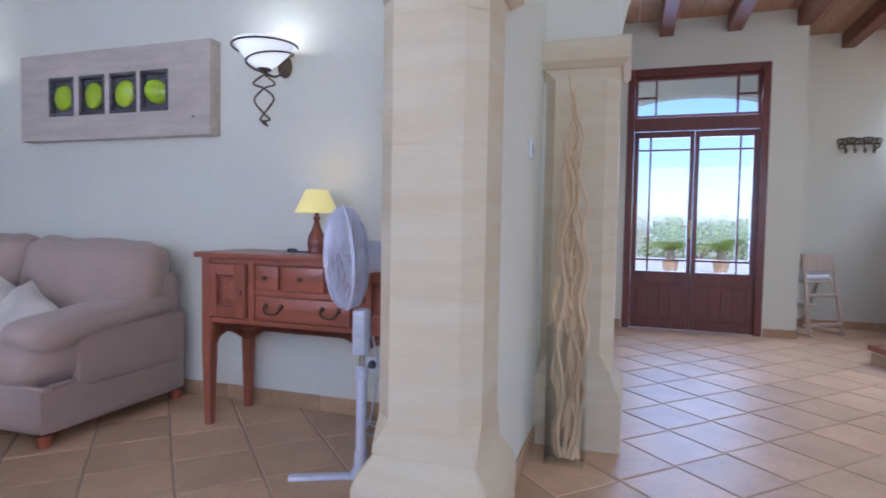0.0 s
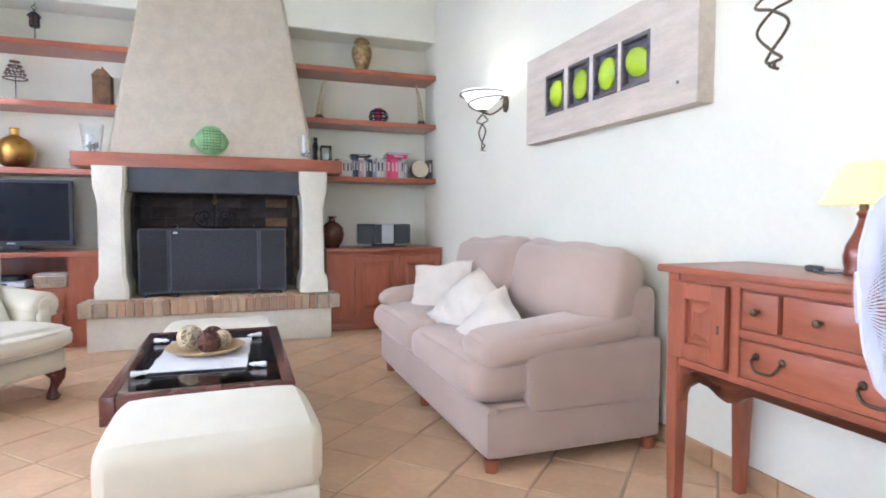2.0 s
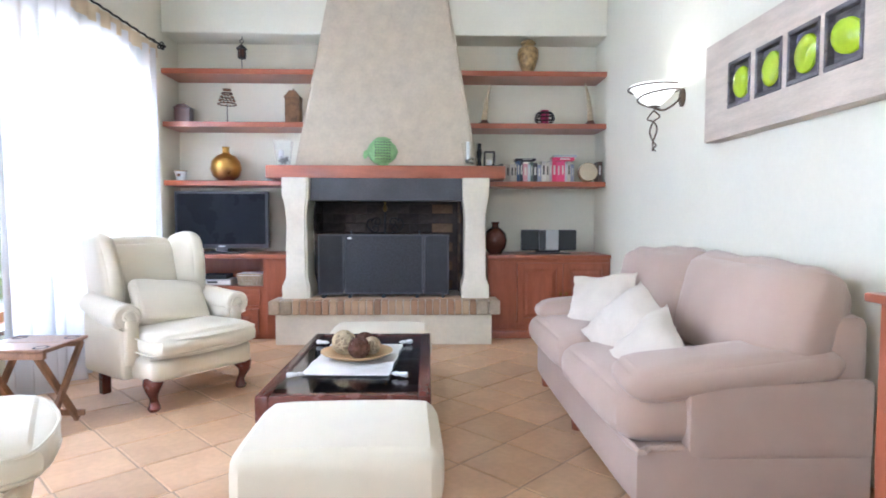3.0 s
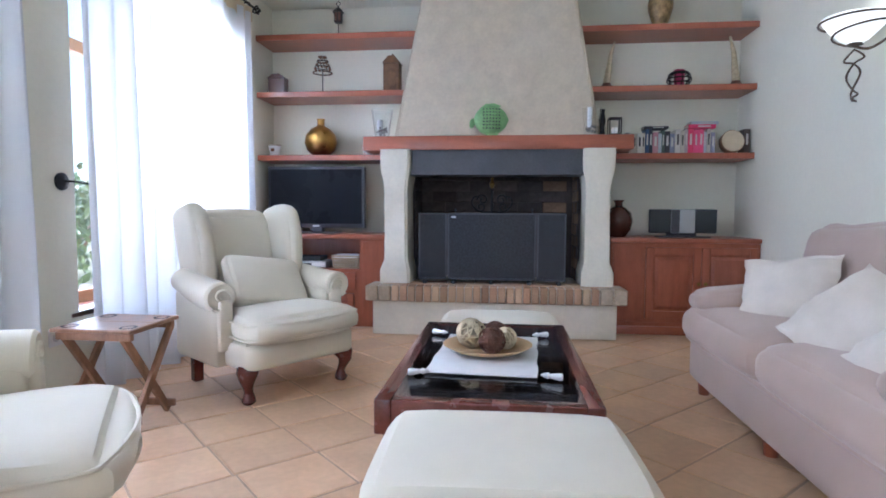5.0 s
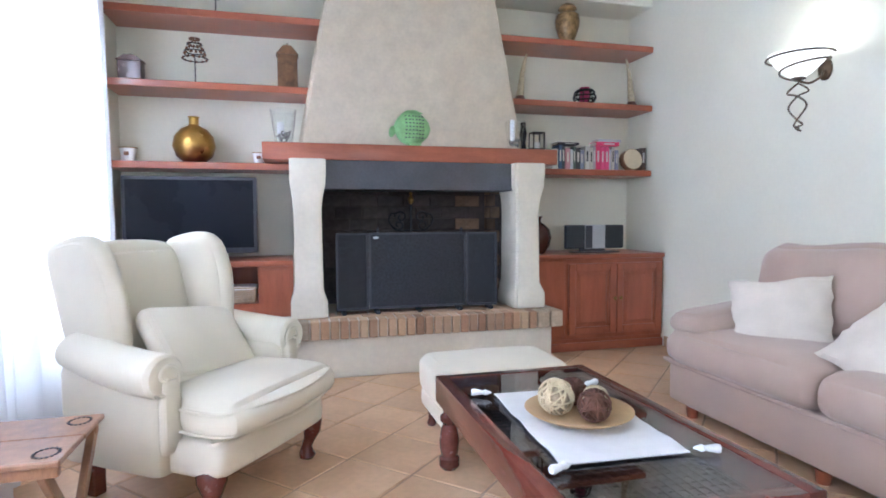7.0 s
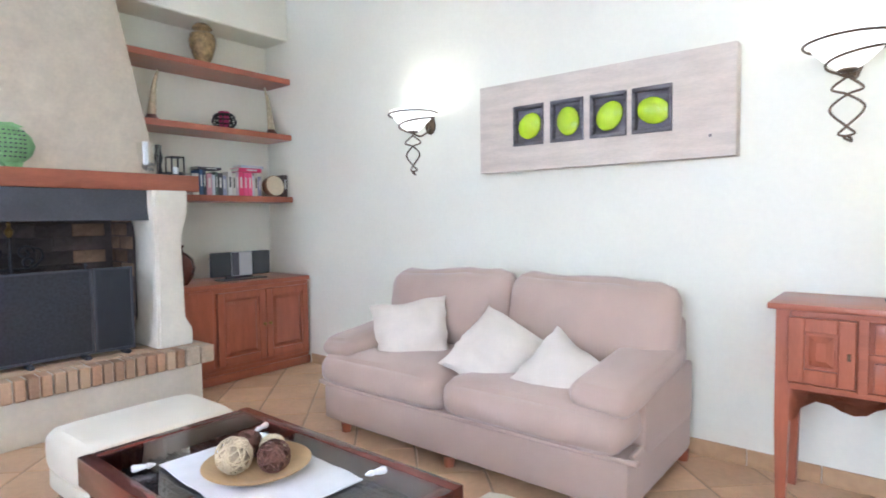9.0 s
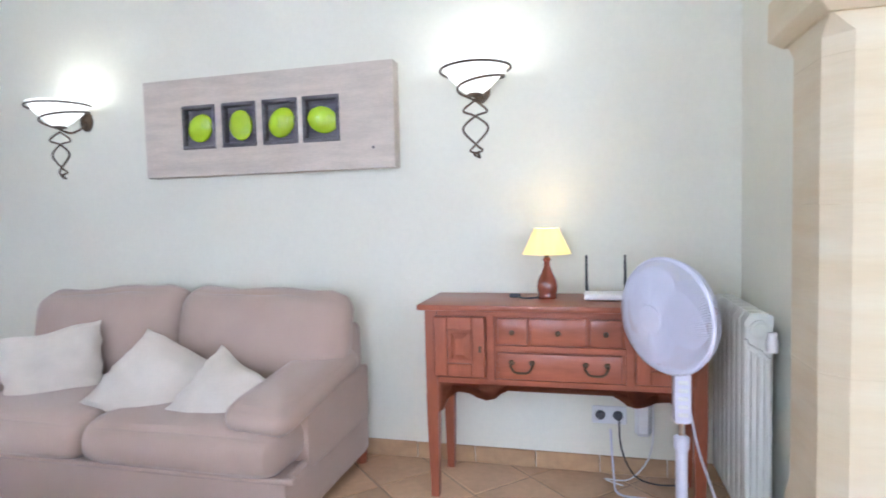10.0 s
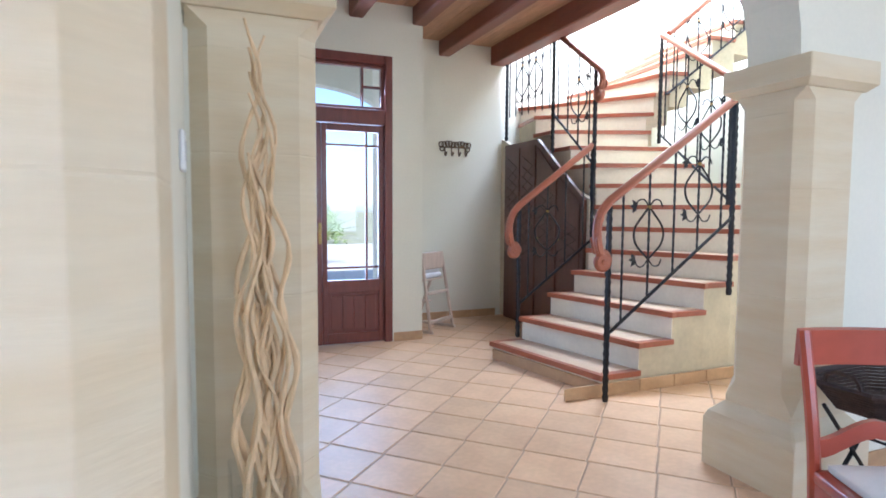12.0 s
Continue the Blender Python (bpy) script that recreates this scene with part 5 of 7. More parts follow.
# ---- fire screen and fireback ----
def fire_screen():
    f = thing("fire_screen", pose(-5.46, 1.155, 0.405), "black three-panel mesh fire screen on small feet", "fire screen")
    mesh_mat = material("black_mesh", (0.045, 0.046, 0.058), 0.5, 0.3, vary=0.2, scale=60, fine=200, bump=0.3)
    for i, (a, b, turn) in enumerate(((-0.605, -0.37, -6), (-0.365, 0.365, 0), (0.37, 0.605, 6))):
        w = b - a
        bm = bmesh.new()
        for q in ((0, 0.014, 0.03, 0.585), (w - 0.014, w, 0.03, 0.585), (0, w, 0.571, 0.585), (0, w, 0.03, 0.046)):
            box(bm, -0.007, 0.007, q[0], q[1], q[2], q[3])
        m = pose(0, a, 0)
        if i == 0:
            m = pose(0, b, 0, 0, 0, 8) @ pose(0, -w, 0)
        if i == 2:
            m = pose(0, a, 0, 0, 0, -8)
        bmesh.ops.transform(bm, matrix=m, verts=bm.verts)
        pn = part("panel_frame", bm, BLACK, f)
        bm = bmesh.new()
        if i == 1:
            box(bm, -0.002, 0.002, 0.014, w - 0.014, 0.046, 0.571)
        else:
            n = 40
            box(bm, -0.004, -0.002, 0.014, w - 0.014, 0.046, 0.571)
            for k in range(n):
                z = 0.05 + 0.52 * k / n
                box(bm, -0.001, 0.003, 0.016, w - 0.016, z, z + 0.006)
        bmesh.ops.transform(bm, matrix=m, verts=bm.verts)
        part("mesh", bm, mesh_mat, pn)
        if i == 1:
            part("maker_plate", lathed([(0.0, 0), (0.016, 0.0), (0.014, 0.004), (0, 0.005)], 16, m @ pose(0.008, 0.05, 0.55, 0, 90, 0) @ Matrix.Diagonal((0.6, 1.3, 1, 1))), SILVER, pn)
    for y in (-0.55, -0.31, 0.31, 0.55, 0.0):
        part("foot", boxed(-0.05, 0.06, y - 0.018, y + 0.018, 0, 0.03, 0.008), BLACK, f)
    for y in (-0.30, 0.33):
        part("finial", lathed([(0.006, 0.585), (0.006, 0.60), (0.012, 0.61), (0.0, 0.625)], 10, Matrix.Translation((0, y, 0))), BLACK, f)


fire_screen()


def andiron():
    a = thing("andiron", pose(-5.70, 1.15, 0.402), "scrolled wrought iron andiron with a brass knob", "andiron")
    bm = tubed([(0, 0, 0), (0, 0, 0.80)], 0.012, 8)
    for s in (-1, 1):
        tube(bm, [(0, s * (0.03 + 0.05 + 0.05 * math.cos(t * 0.45) * (1 - t / 22)), 0.70 + 0.05 * math.sin(t * 0.45) * (1 - t / 22)) for t in range(18)], 0.007, 6)
        tube(bm, [(0, s * (0.10 + 0.05 * math.cos(t * 0.45) * (1 - t / 22)), 0.64 - 0.045 * math.sin(t * 0.45) * (1 - t / 22)) for t in range(18)], 0.007, 6)
        tube(bm, curve_pts([(0, 0, 0.60), (0, s * 0.1, 0.60), (0, s * 0.17, 0.66), (0, s * 0.16, 0.72), (0, s * 0.11, 0.73)]), 0.007, 6)
        tube(bm, [(0, 0, 0.10), (0, s * 0.14, 0.0)], 0.012, 6)
    part("scrollwork", bm, IRON, a)
    part("knob", lathed([(0.010, 0.80), (0.022, 0.82), (0.026, 0.84), (0.014, 0.862), (0.010, 0.87), (0.015, 0.885), (0, 0.90)], 12), BRASS, a, "brass knob")


andiron()


# ---- sideboard wall ----
def sideboard():
    d = thing("sideboard", pose(-1.18, 3.04, 0), "cherry wood hunt table with drawers, doors and tall legs", "sideboard")
    hx, y0, y1 = 0.605, -0.165, 0.21
    part("top", boxed(-hx - 0.03, hx + 0.03, y0 - 0.03, y1 + 0.03, 0.888, 0.915, 0.006, 2), WOOD_X, d)
    part("carcass", boxed(-hx + 0.01, hx - 0.01, y0 + 0.012, y1, 0.565, 0.888, 0.003), WOOD_X, d)
    bm = bmesh.new()
    for z in (0.86, 0.715, 0.56):
        box(bm, -hx + 0.056, hx - 0.056, y0 + 0.002, y0 + 0.014, z - (0.01 if z < 0.8 else 0), z + 0.016 if z < 0.8 else 0.888, 0.002)
    for x in (-0.30, 0.30):
        box(bm, x - 0.018, x + 0.018, y0 - 0.001, y0 + 0.014, 0.566, 0.87, 0.002)
    part("face_frame", bm, WOOD_X, d)
    # shaped apron
    prof = [(-hx + 0.04, 0.565), (-hx + 0.04, 0.40), (-hx + 0.075, 0.42), (-hx + 0.10, 0.475), (-hx + 0.15, 0.51), (-hx + 0.20, 0.505), (-hx + 0.24, 0.485), (-hx + 0.28, 0.475), (-hx + 0.32, 0.485), (-hx + 0.35, 0.51), (-hx + 0.38, 0.525)]
    prof = prof + [(-u, z) for u, z in prof[::-1]]
    bm = bmesh.new()
    for i in range(len(prof) - 1):
        if prof[i + 1][0] > prof[i][0]:
            prism(bm, [prof[i], prof[i + 1], (prof[i + 1][0], 0.57), (prof[i][0], 0.57)], "y", y0 + 0.004, y0 + 0.022)
    bmesh.ops.remove_doubles(bm, verts=bm.verts, dist=1e-5)
    part("apron", bm, WOOD_X, d)
    for sx in (-1, 1):
        for yy in (y0 + 0.027, y1 - 0.027):
            bm = bmesh.new()
            x = sx * (hx - 0.027)
            rings = [[bm.verts.new((x + a * r, yy + b * r, z)) for a, b in ((-1, -1), (1, -1), (1, 1), (-1, 1))] for r, z in ((0.018, 0), (0.027, 0.40), (0.027, 0.888))]
            for p, q in zip(rings, rings[1:]):
                for i in range(4):
                    bm.faces.new((p[i], p[(i + 1) % 4], q[(i + 1) % 4], q[i]))
            bm.faces.new(rings[0][::-1])
            bm.faces.new(rings[-1])
            part("leg", bm, WOOD_Z, d)
    for sx in (-1, 1):
        door = raised_panel("door", d, 0.235, 0.275, WOOD_Z, Matrix.Translation((sx * 0.44, y0 - 0.004, 0.585)) @ pose(0, 0, 0, 0, 0, -90))
        part("keyhole", boxed(sx * 0.44 - sx * 0.095 - 0.006, sx * 0.44 - sx * 0.095 + 0.006, y0 - 0.028, y0 - 0.023, 0.70, 0.73, 0.002), BRONZE, door)
    for x, w in ((-0.20, 0.13), (0.0, 0.24), (0.20, 0.13)):
        dr = part("drawer", boxed(x - w / 2, x + w / 2, y0 - 0.012, y0 + 0.01, 0.738, 0.855, 0.005, 2), WOOD_X, d)
        part("knob", lathed([(0.005, 0), (0.005, 0.012), (0.012, 0.018), (0.011, 0.026), (0, 0.03)], 10, pose(x, y0 - 0.012, 0.797, 90, 0, 0)), BRONZE, dr, "dark brown metal knob")
    dr = part("drawer", boxed(-0.265, 0.265, y0 - 0.012, y0 + 0.01, 0.582, 0.70, 0.005, 2), WOOD_X, d)
    for x in (-0.16, 0.16):
        bm = tubed(curve_pts([(x - 0.045, y0 - 0.012, 0.655), (x - 0.047, y0 - 0.03, 0.645), (x - 0.03, y0 - 0.035, 0.622), (x, y0 - 0.036, 0.618), (x + 0.03, y0 - 0.035, 0.622), (x + 0.047, y0 - 0.03, 0.645), (x + 0.045, y0 - 0.012, 0.655)], 3), 0.005, 6)
        for k in (-1, 1):
            lathe(bm, [(0.013, 0), (0.010, 0.006), (0.0, 0.008)], 10, pose(x + k * 0.045, y0 - 0.012, 0.658, 90, 0, 0))
        part("bail_handle", bm, BRONZE, dr, "dark swan-neck pull")


sideboard()


def table_lamp():
    l = thing("table_lamp", pose(-1.24, 3.10, 0.915), "turned wooden table lamp with a lit cream shade", "table lamp")
    part("base", lathed([(0.044, 0), (0.047, 0.008), (0.043, 0.022), (0.048, 0.04), (0.049, 0.06), (0.043, 0.09), (0.026, 0.125), (0.016, 0.155), (0.013, 0.172), (0.019, 0.182), (0.019, 0.188), (0.012, 0.195)], 24), LAMPWOOD, l, "turned reddish wooden base")
    part("socket", lathed([(0.012, 0.195), (0.012, 0.225)], 12), BRONZE, l)
    part("shade", lathed([(0.114, 0.212), (0.058, 0.332), (0.056, 0.332), (0.111, 0.213)], 32), SHADE, l, "lit pale yellow cone shade")
    part("cord", tubed(curve_pts([(-0.04, -0.02, 0.006), (-0.09, -0.05, 0.006), (-0.13, -0.02, 0.006), (-0.14, 0.03, 0.006)]), 0.004, 6), BLACK, l)
    part("switch", soft(bmesh.new(), (0.055, 0.028, 0.02), (-0.155, 0.01, 0.01), 0.009, (0, 0, 0), 4), BLACK, l)


table_lamp()
lamp("bulb_table_lamp", "POINT", 0.6, Matrix.Translation((-1.24, 3.10, 1.19)), (1.0, 0.84, 0.52), (0.03, 0))


def router():
    r = thing("wifi_router", pose(-0.97, 3.08, 0.915), "white wireless router with two dark aerials", "router")
    part("case", boxed(-0.10, 0.10, -0.07, 0.07, 0.004, 0.032, 0.01, 2), WHITE_PLASTIC, r)
    for k in (-1, 1):
        part("aerial", tubed([(k * 0.085, 0.07, 0.02), (k * 0.088, 0.075, 0.05), (k * 0.088, 0.08, 0.20)], [0.007, 0.007, 0.005], 8), GREY_SPEAKER, r, "grey aerial")


router()
small_box("white_base_station", -0.68, -0.575, 2.96, 3.07, 0.915, 1.005, WHITE_PLASTIC, "small white base station box on the sideboard", "router", 0.012,
          lambda t, hx, hy, h: part("groove", boxed(-hx - 0.001, hx + 0.001, -hy - 0.001, hy + 0.001, h * 0.5, h * 0.53), SILVER, t))


def pedestal_fan():
    f = thing("pedestal_fan", pose(-0.72, 2.60, 0), "white pedestal fan on a cross-shaped foot", "fan")
    for a in (20, 110, 200, 290):
        bm = boxed(0.0, 0.30, -0.022, 0.022, 0.0, 0.022, 0.008, 2)
        bmesh.ops.transform(bm, matrix=pose(0, 0, 0, 0, 0, a + 5), verts=bm.verts)
        part("foot", bm, FAN_PLASTIC, f)
    part("hub", lathed([(0.04, 0.0), (0.042, 0.03), (0.03, 0.05), (0.027, 0.12)], 16), FAN_PLASTIC, f)
    part("pole", lathed([(0.022, 0.1), (0.022, 0.42)], 16), FAN_PLASTIC, f)
    part("collar", lathed([(0.022, 0.42), (0.028, 0.43), (0.028, 0.47), (0.014, 0.48)], 16), FAN_PLASTIC, f)
    part("chrome_tube", lathed([(0.013, 0.46), (0.013, 0.54)], 14), CHROME, f, "chrome telescopic tube")
    part("control_box", boxed(-0.03, 0.03, -0.04, 0.03, 0.53, 0.72, 0.012, 2), FAN_PLASTIC, f)
    bm = bmesh.new()
    for k in range(5):
        box(bm, -0.018, 0.018, -0.046, -0.04, 0.56 + k * 0.03, 0.575 + k * 0.03, 0.003)
    part("buttons", bm, WHITE_PLASTIC, f)
    head = pose(-0.035, -0.035, 0.935, 3, 0, -52)     # axis along -y, turned to one side
    ax = head @ pose(0, 0, 0, 90, 0, 0)
    part("motor", lathed([(0.0, -0.17), (0.04, -0.165), (0.065, -0.13), (0.07, -0.06), (0.06, -0.02)], 18, ax @ Matrix.Translation((0, 0, 0.01))), FAN_PLASTIC, f)
    bm = bmesh.new()
    R = 0.209
    for i in range(150):
        a = 2 * math.pi * i / 150
        pts = [(0.05, 0.105), (0.11, 0.10), (0.17, 0.085), (0.20, 0.06), (R, 0.035)]
        tube(bm, [ax @ Vector((r * math.cos(a + r * 1.2), r * math.sin(a + r * 1.2), z)) for r, z in pts], 0.0019, 4)
        pts = [(0.06, -0.045), (0.15, -0.04), (0.20, -0.01), (R, 0.03)]
        tube(bm, [ax @ Vector((r * math.cos(a), r * math.sin(a), z)) for r, z in pts], 0.0016, 4)
    part("grille", bm, FAN_PLASTIC, f, "fine wire grille")
    bm = bmesh.new()
    tube(bm, [ax @ Vector((R * math.cos(i * math.pi / 24), R * math.sin(i * math.pi / 24), 0.032)) for i in range(48)], 0.008, 8, True)
    part("grille_rim", bm, FAN_PLASTIC, f)
    part("hub_badge", lathed([(0.052, 0.10), (0.05, 0.112), (0.0, 0.115)], 20, ax), FAN_PLASTIC, f)
    for k in range(3):
        bm = bmesh.new()
        n = 8
        rows = []
        for i in range(n + 1):
            r = 0.03 + 0.155 * i / n
            wdt = 0.03 + 0.075 * math.sin(math.pi * min(1, 0.15 + 0.8 * i / n))
            rows.append([bm.verts.new(ax @ pose(0, 0, 0, 0, 0, k * 120) @ Vector((r, -wdt + 2 * wdt * j / 4, 0.045 + 0.035 * (j / 4 - 0.5)))) for j in range(5)])
        for p, q in zip(rows, rows[1:]):
            for j in range(4):
                bm.faces.new((p[j], p[j + 1], q[j + 1], q[j]))
        got = bmesh.ops.extrude_face_region(bm, geom=list(bm.faces))
        bmesh.ops.translate(bm, vec=ax.to_3x3() @ Vector((0, 0, 0.003)), verts=[g for g in got["geom"] if isinstance(g, bmesh.types.BMVert)])
        part("blade", bm, FAN_PLASTIC, f, "pale translucent blade")
    part("power_cord", tubed(curve_pts([(0.03, 0.04, 0.60), (0.07, 0.06, 0.40), (0.16, 0.12, 0.10), (0.10, 0.30, 0.012), (-0.05, 0.42, 0.012), (-0.2, 0.45, 0.012), (-0.22, 0.55, 0.05), (-0.23, 0.66, 0.24)]), 0.005, 6), FAN_PLASTIC, f)


pedestal_fan()


def radiator():
    r = thing("radiator", pose(-0.445, 2.93, 0), "white sectional column radiator on the wall", "radiator")
    n, z0, z1 = 7, 0.12, 0.93
    y0 = -0.28
    for i in range(n):
        y = y0 + i * 0.08
        bm = boxed(-0.048, 0.048, y + 0.003, y + 0.077, z0, z1 - 0.04, 0.012, 2)
        prism(bm, [(-0.048, z1 - 0.05), (0.048, z1 - 0.05), (0.048, z1 - 0.01), (0.02, z1), (-0.03, z1), (-0.048, z1 - 0.03)], "y", y + 0.006, y + 0.074)
        for x in (-0.02, 0.02):
            box(bm, x - 0.004, x + 0.004, y - 0.002, y + 0.082, z0 + 0.1, z1 - 0.12)
        part("section", bm, ENAMEL, r)
    for k in range(4):
        x = -0.034 + 0.0225 * k
        top = z1 - 0.13 - 0.012 * k
        bm = tubed(curve_pts([(x, y0 + 0.002, z0 + 0.03), (x, y0 + 0.002, z0 + 0.3), (x, y0 + 0.002, top - 0.03), (x - 0.006, y0 + 0.002, top), (max(-0.046, x - 0.04), y0 + 0.002, top + 0.035)], 5), 0.0075, 8)
        part("rib", bm, ENAMEL, r)
    part("end_cap", lathed([(0.032, 0), (0.032, 0.008), (0.02, 0.012), (0.02, 0.016), (0, 0.018)], 18, pose(0, y0 + 0.002, z1 - 0.055, 90, 0, 0)), ENAMEL, r)
    part("valve", lathed([(0.02, 0), (0.022, 0.04), (0.016, 0.05), (0.016, 0.07)], 14, pose(0.03, y0 - 0.045, z1 - 0.13, 0, 0, 0)), WHITE_PLASTIC, r)
    for z in (0.25, 0.8):
        part("bracket", boxed(0.04, 0.08, -0.02, 0.0, z, z + 0.03), ENAMEL, r)
    part("pipe", tubed([(0, y0 + 0.02, 0.125), (0, y0 + 0.02, 0.0)], 0.008, 8), ENAMEL, r)


radiator()


def sconce(x, label):
    """A glass half-bowl in a twisted iron spiral, fixed to the wall behind."""
    s = thing("wall_sconce", pose(x, NORTH, 1.96), label, "wall lamp", "wall sconces")
    yc = -0.20
    part("wall_plate", lathed([(0.055, 0), (0.055, 0.012), (0.03, 0.02), (0, 0.022)], 20, pose(0.0, 0, 0, 90, 0, 0) @ Matrix.Diagonal((0.8, 1.15, 1, 1))), BRONZE, s)
    part("bowl", lathed([(0.028, -0.085), (0.07, -0.055), (0.125, 0.0), (0.160, 0.055), (0.157, 0.056), (0.121, 0.003), (0.066, -0.05), (0.02, -0.078)], 32, Matrix.Translation((0, yc, 0.02))), BOWL, s, "lit white alabaster glass bowl")
    part("collar", lathed([(0.0, -0.095), (0.04, -0.085), (0.035, -0.075), (0.015, -0.07)], 16, Matrix.Translation((0, yc, 0.018))), BRONZE, s)
    pts = []
    for i in range(49):
        t = i / 48
        a = 0.6 - t * 11.5
        z = 0.062 - 0.02 * min(1, t * 2) - 0.125 * max(0, t - 0.5) / 0.5
        r = 0.05 + (0.168 - 0.04) * max(0, (z + 0.065) / 0.13) ** 0.75
        pts.append((r * math.cos(a), yc + r * math.sin(a), z))
    bm = tubed(pts, 0.006, 6)
    tube(bm, curve_pts([(0, -0.02, 0.0), (0.03, -0.07, -0.05), (0.02, -0.14, -0.09), (0, yc, -0.075)]), 0.007, 6)
    for k in (-1, 1):
        tube(bm, curve_pts([(0, yc, -0.09), (k * 0.055, yc + k * 0.02, -0.14), (0, yc, -0.165), (-k * 0.062, yc, -0.225), (0, yc, -0.30), (k * 0.03, yc + 0.01, -0.33), (-k * 0.01, yc, -0.345), (0.02, yc + k * 0.01, -0.365)], 5), 0.0055, 6)
    part("spiral", bm, BRONZE, s, "twisted brown iron spiral")
    lamp("bulb_sconce", "POINT", 0.85, Matrix.Translation((x, NORTH + yc, 2.06)), (1.0, 0.93, 0.75), (0.04, 0))


sconce(-4.06, "lit white glass wall sconce in twisted brown iron")
sconce(-1.57, "lit white glass wall sconce in twisted brown iron")


def wall_art():
    a = thing("wall_panel_art", pose(-2.79, NORTH, 1.86), "limed wood wall panel with four lime-green ceramic discs", "wall art")
    bm = bmesh.new()
    hx, hz = 0.768, 0.277
    xs = [-0.515, -0.255, 0.0, 0.245]
    holes = [(x, x + 0.218, -0.125, 0.123) for x in xs]
    wall_run(bm, "x", -hx, hx, -0.09, -0.045, -hz, hz, holes)
    box(bm, -hx, hx, -0.045, -0.002, -hz, hz)
    part("panel", bm, ARTWOOD, a)
    for i, x in enumerate(xs):
        fr = bmesh.new()
        c = x + 0.109
        w, h, f = 0.109, 0.124, 0.022
        for q in ((c - w, c + w, -h, -h + f), (c - w, c + w, h - f, h), (c - w, c - w + f, -h + f, h - f), (c + w - f, c + w, -h + f, h - f)):
            box(fr, q[0] + 0.001, q[1] - 0.001, -0.094, -0.05, q[2], q[3], 0.003)
        box(fr, c - w + f, c + w - f, -0.062, -0.05, -h + f, h - f)
        nf = part("niche", fr, ARTDARK, a, "burnt dark wood niche")
        part("disc", lathed([(0.0, 0.0), (0.066, 0.0), (0.07, 0.008), (0.067, 0.018), (0.052, 0.030), (0.028, 0.036), (0, 0.037)], 32, pose(c + 0.004, -0.066, -0.004, 90, 0, 0) @ pose(0, 0, 0, (6, 0, 4, 8)[i], (-7, 6, -6, 4)[i], (40, 105, 48, -15)[i]) @ Matrix.Diagonal((1.26, 1.02, 1, 1))), LIME, nf, "glossy lime-green ceramic disc")
    part("peg", lathed([(0.008, 0), (0.008, 0.003), (0, 0.004)], 8, pose(0.65, -0.09, -0.17, 90, 0, 0)), ARTDARK, a)


wall_art()


def socket(m, n, label, plug=()):
    s = thing("wall_socket", m, label, "socket", "wall sockets")
    part("plate", boxed(-0.042 * n, 0.042 * n, -0.012, 0, -0.045, 0.045, 0.004), WHITE_PLASTIC, s)
    for i in range(n):
        x = -0.042 * (n - 1) + 0.084 * i
        part("well", lathed([(0.024, 0.012), (0.022, 0.0135), (0, 0.0137)], 18, pose(x, 0, 0, 90, 0, 0)), SILVER if i not in plug else BLACK, s)
        if i in plug:
            part("plug", lathed([(0.019, 0.012), (0.018, 0.035), (0.006, 0.04)], 14, pose(x, 0, 0, 90, 0, 0)), BLACK, s, "black plug")


socket(pose(-0.955, NORTH, 0.30), 2, "white double wall socket with black plugs", (0, 1))
socket(pose(-3.38, SOUTH, 0.36, 0, 0, 180), 2, "white double wall socket beside the window")
socket(pose(-0.10, 2.99, 1.42, 0, 0, 90), 1, "white wall switch on the passage wall")
socket(pose(-0.35, 2.55, 1.05, 0, 0, -90), 1, "white wall switch beside the radiator")


def cable(name, pts, mat, label):
    c = thing(name, Matrix.Translation(pts[0]), label, "cable")
    o = Vector(pts[0])
    part("wire", tubed([p - o for p in curve_pts(pts, 5)], 0.004, 6), mat, c)


cable("power_cable", [(-0.91, 3.26, 0.29), (-0.90, 3.24, 0.15), (-0.84, 3.22, 0.03), (-0.74, 3.18, 0.012), (-0.62, 3.2, 0.012)], GREY_SPEAKER, "thin dark power cable hanging from a socket")
cable("phone_cable", [(-0.78, 3.285, 0.62), (-0.75, 3.28, 0.42), (-0.76, 3.26, 0.14), (-0.86, 3.22, 0.012), (-0.98, 3.2, 0.012), (-0.9, 3.14, 0.012)], WHITE_PLASTIC, "white cable coiled along the skirting")
small_box("plug_adapter", -0.835, -0.755, 3.245, 3.298, 0.21, 0.39, WHITE_PLASTIC, "white wall-plugged adapter under the sideboard", "adapter", 0.02)


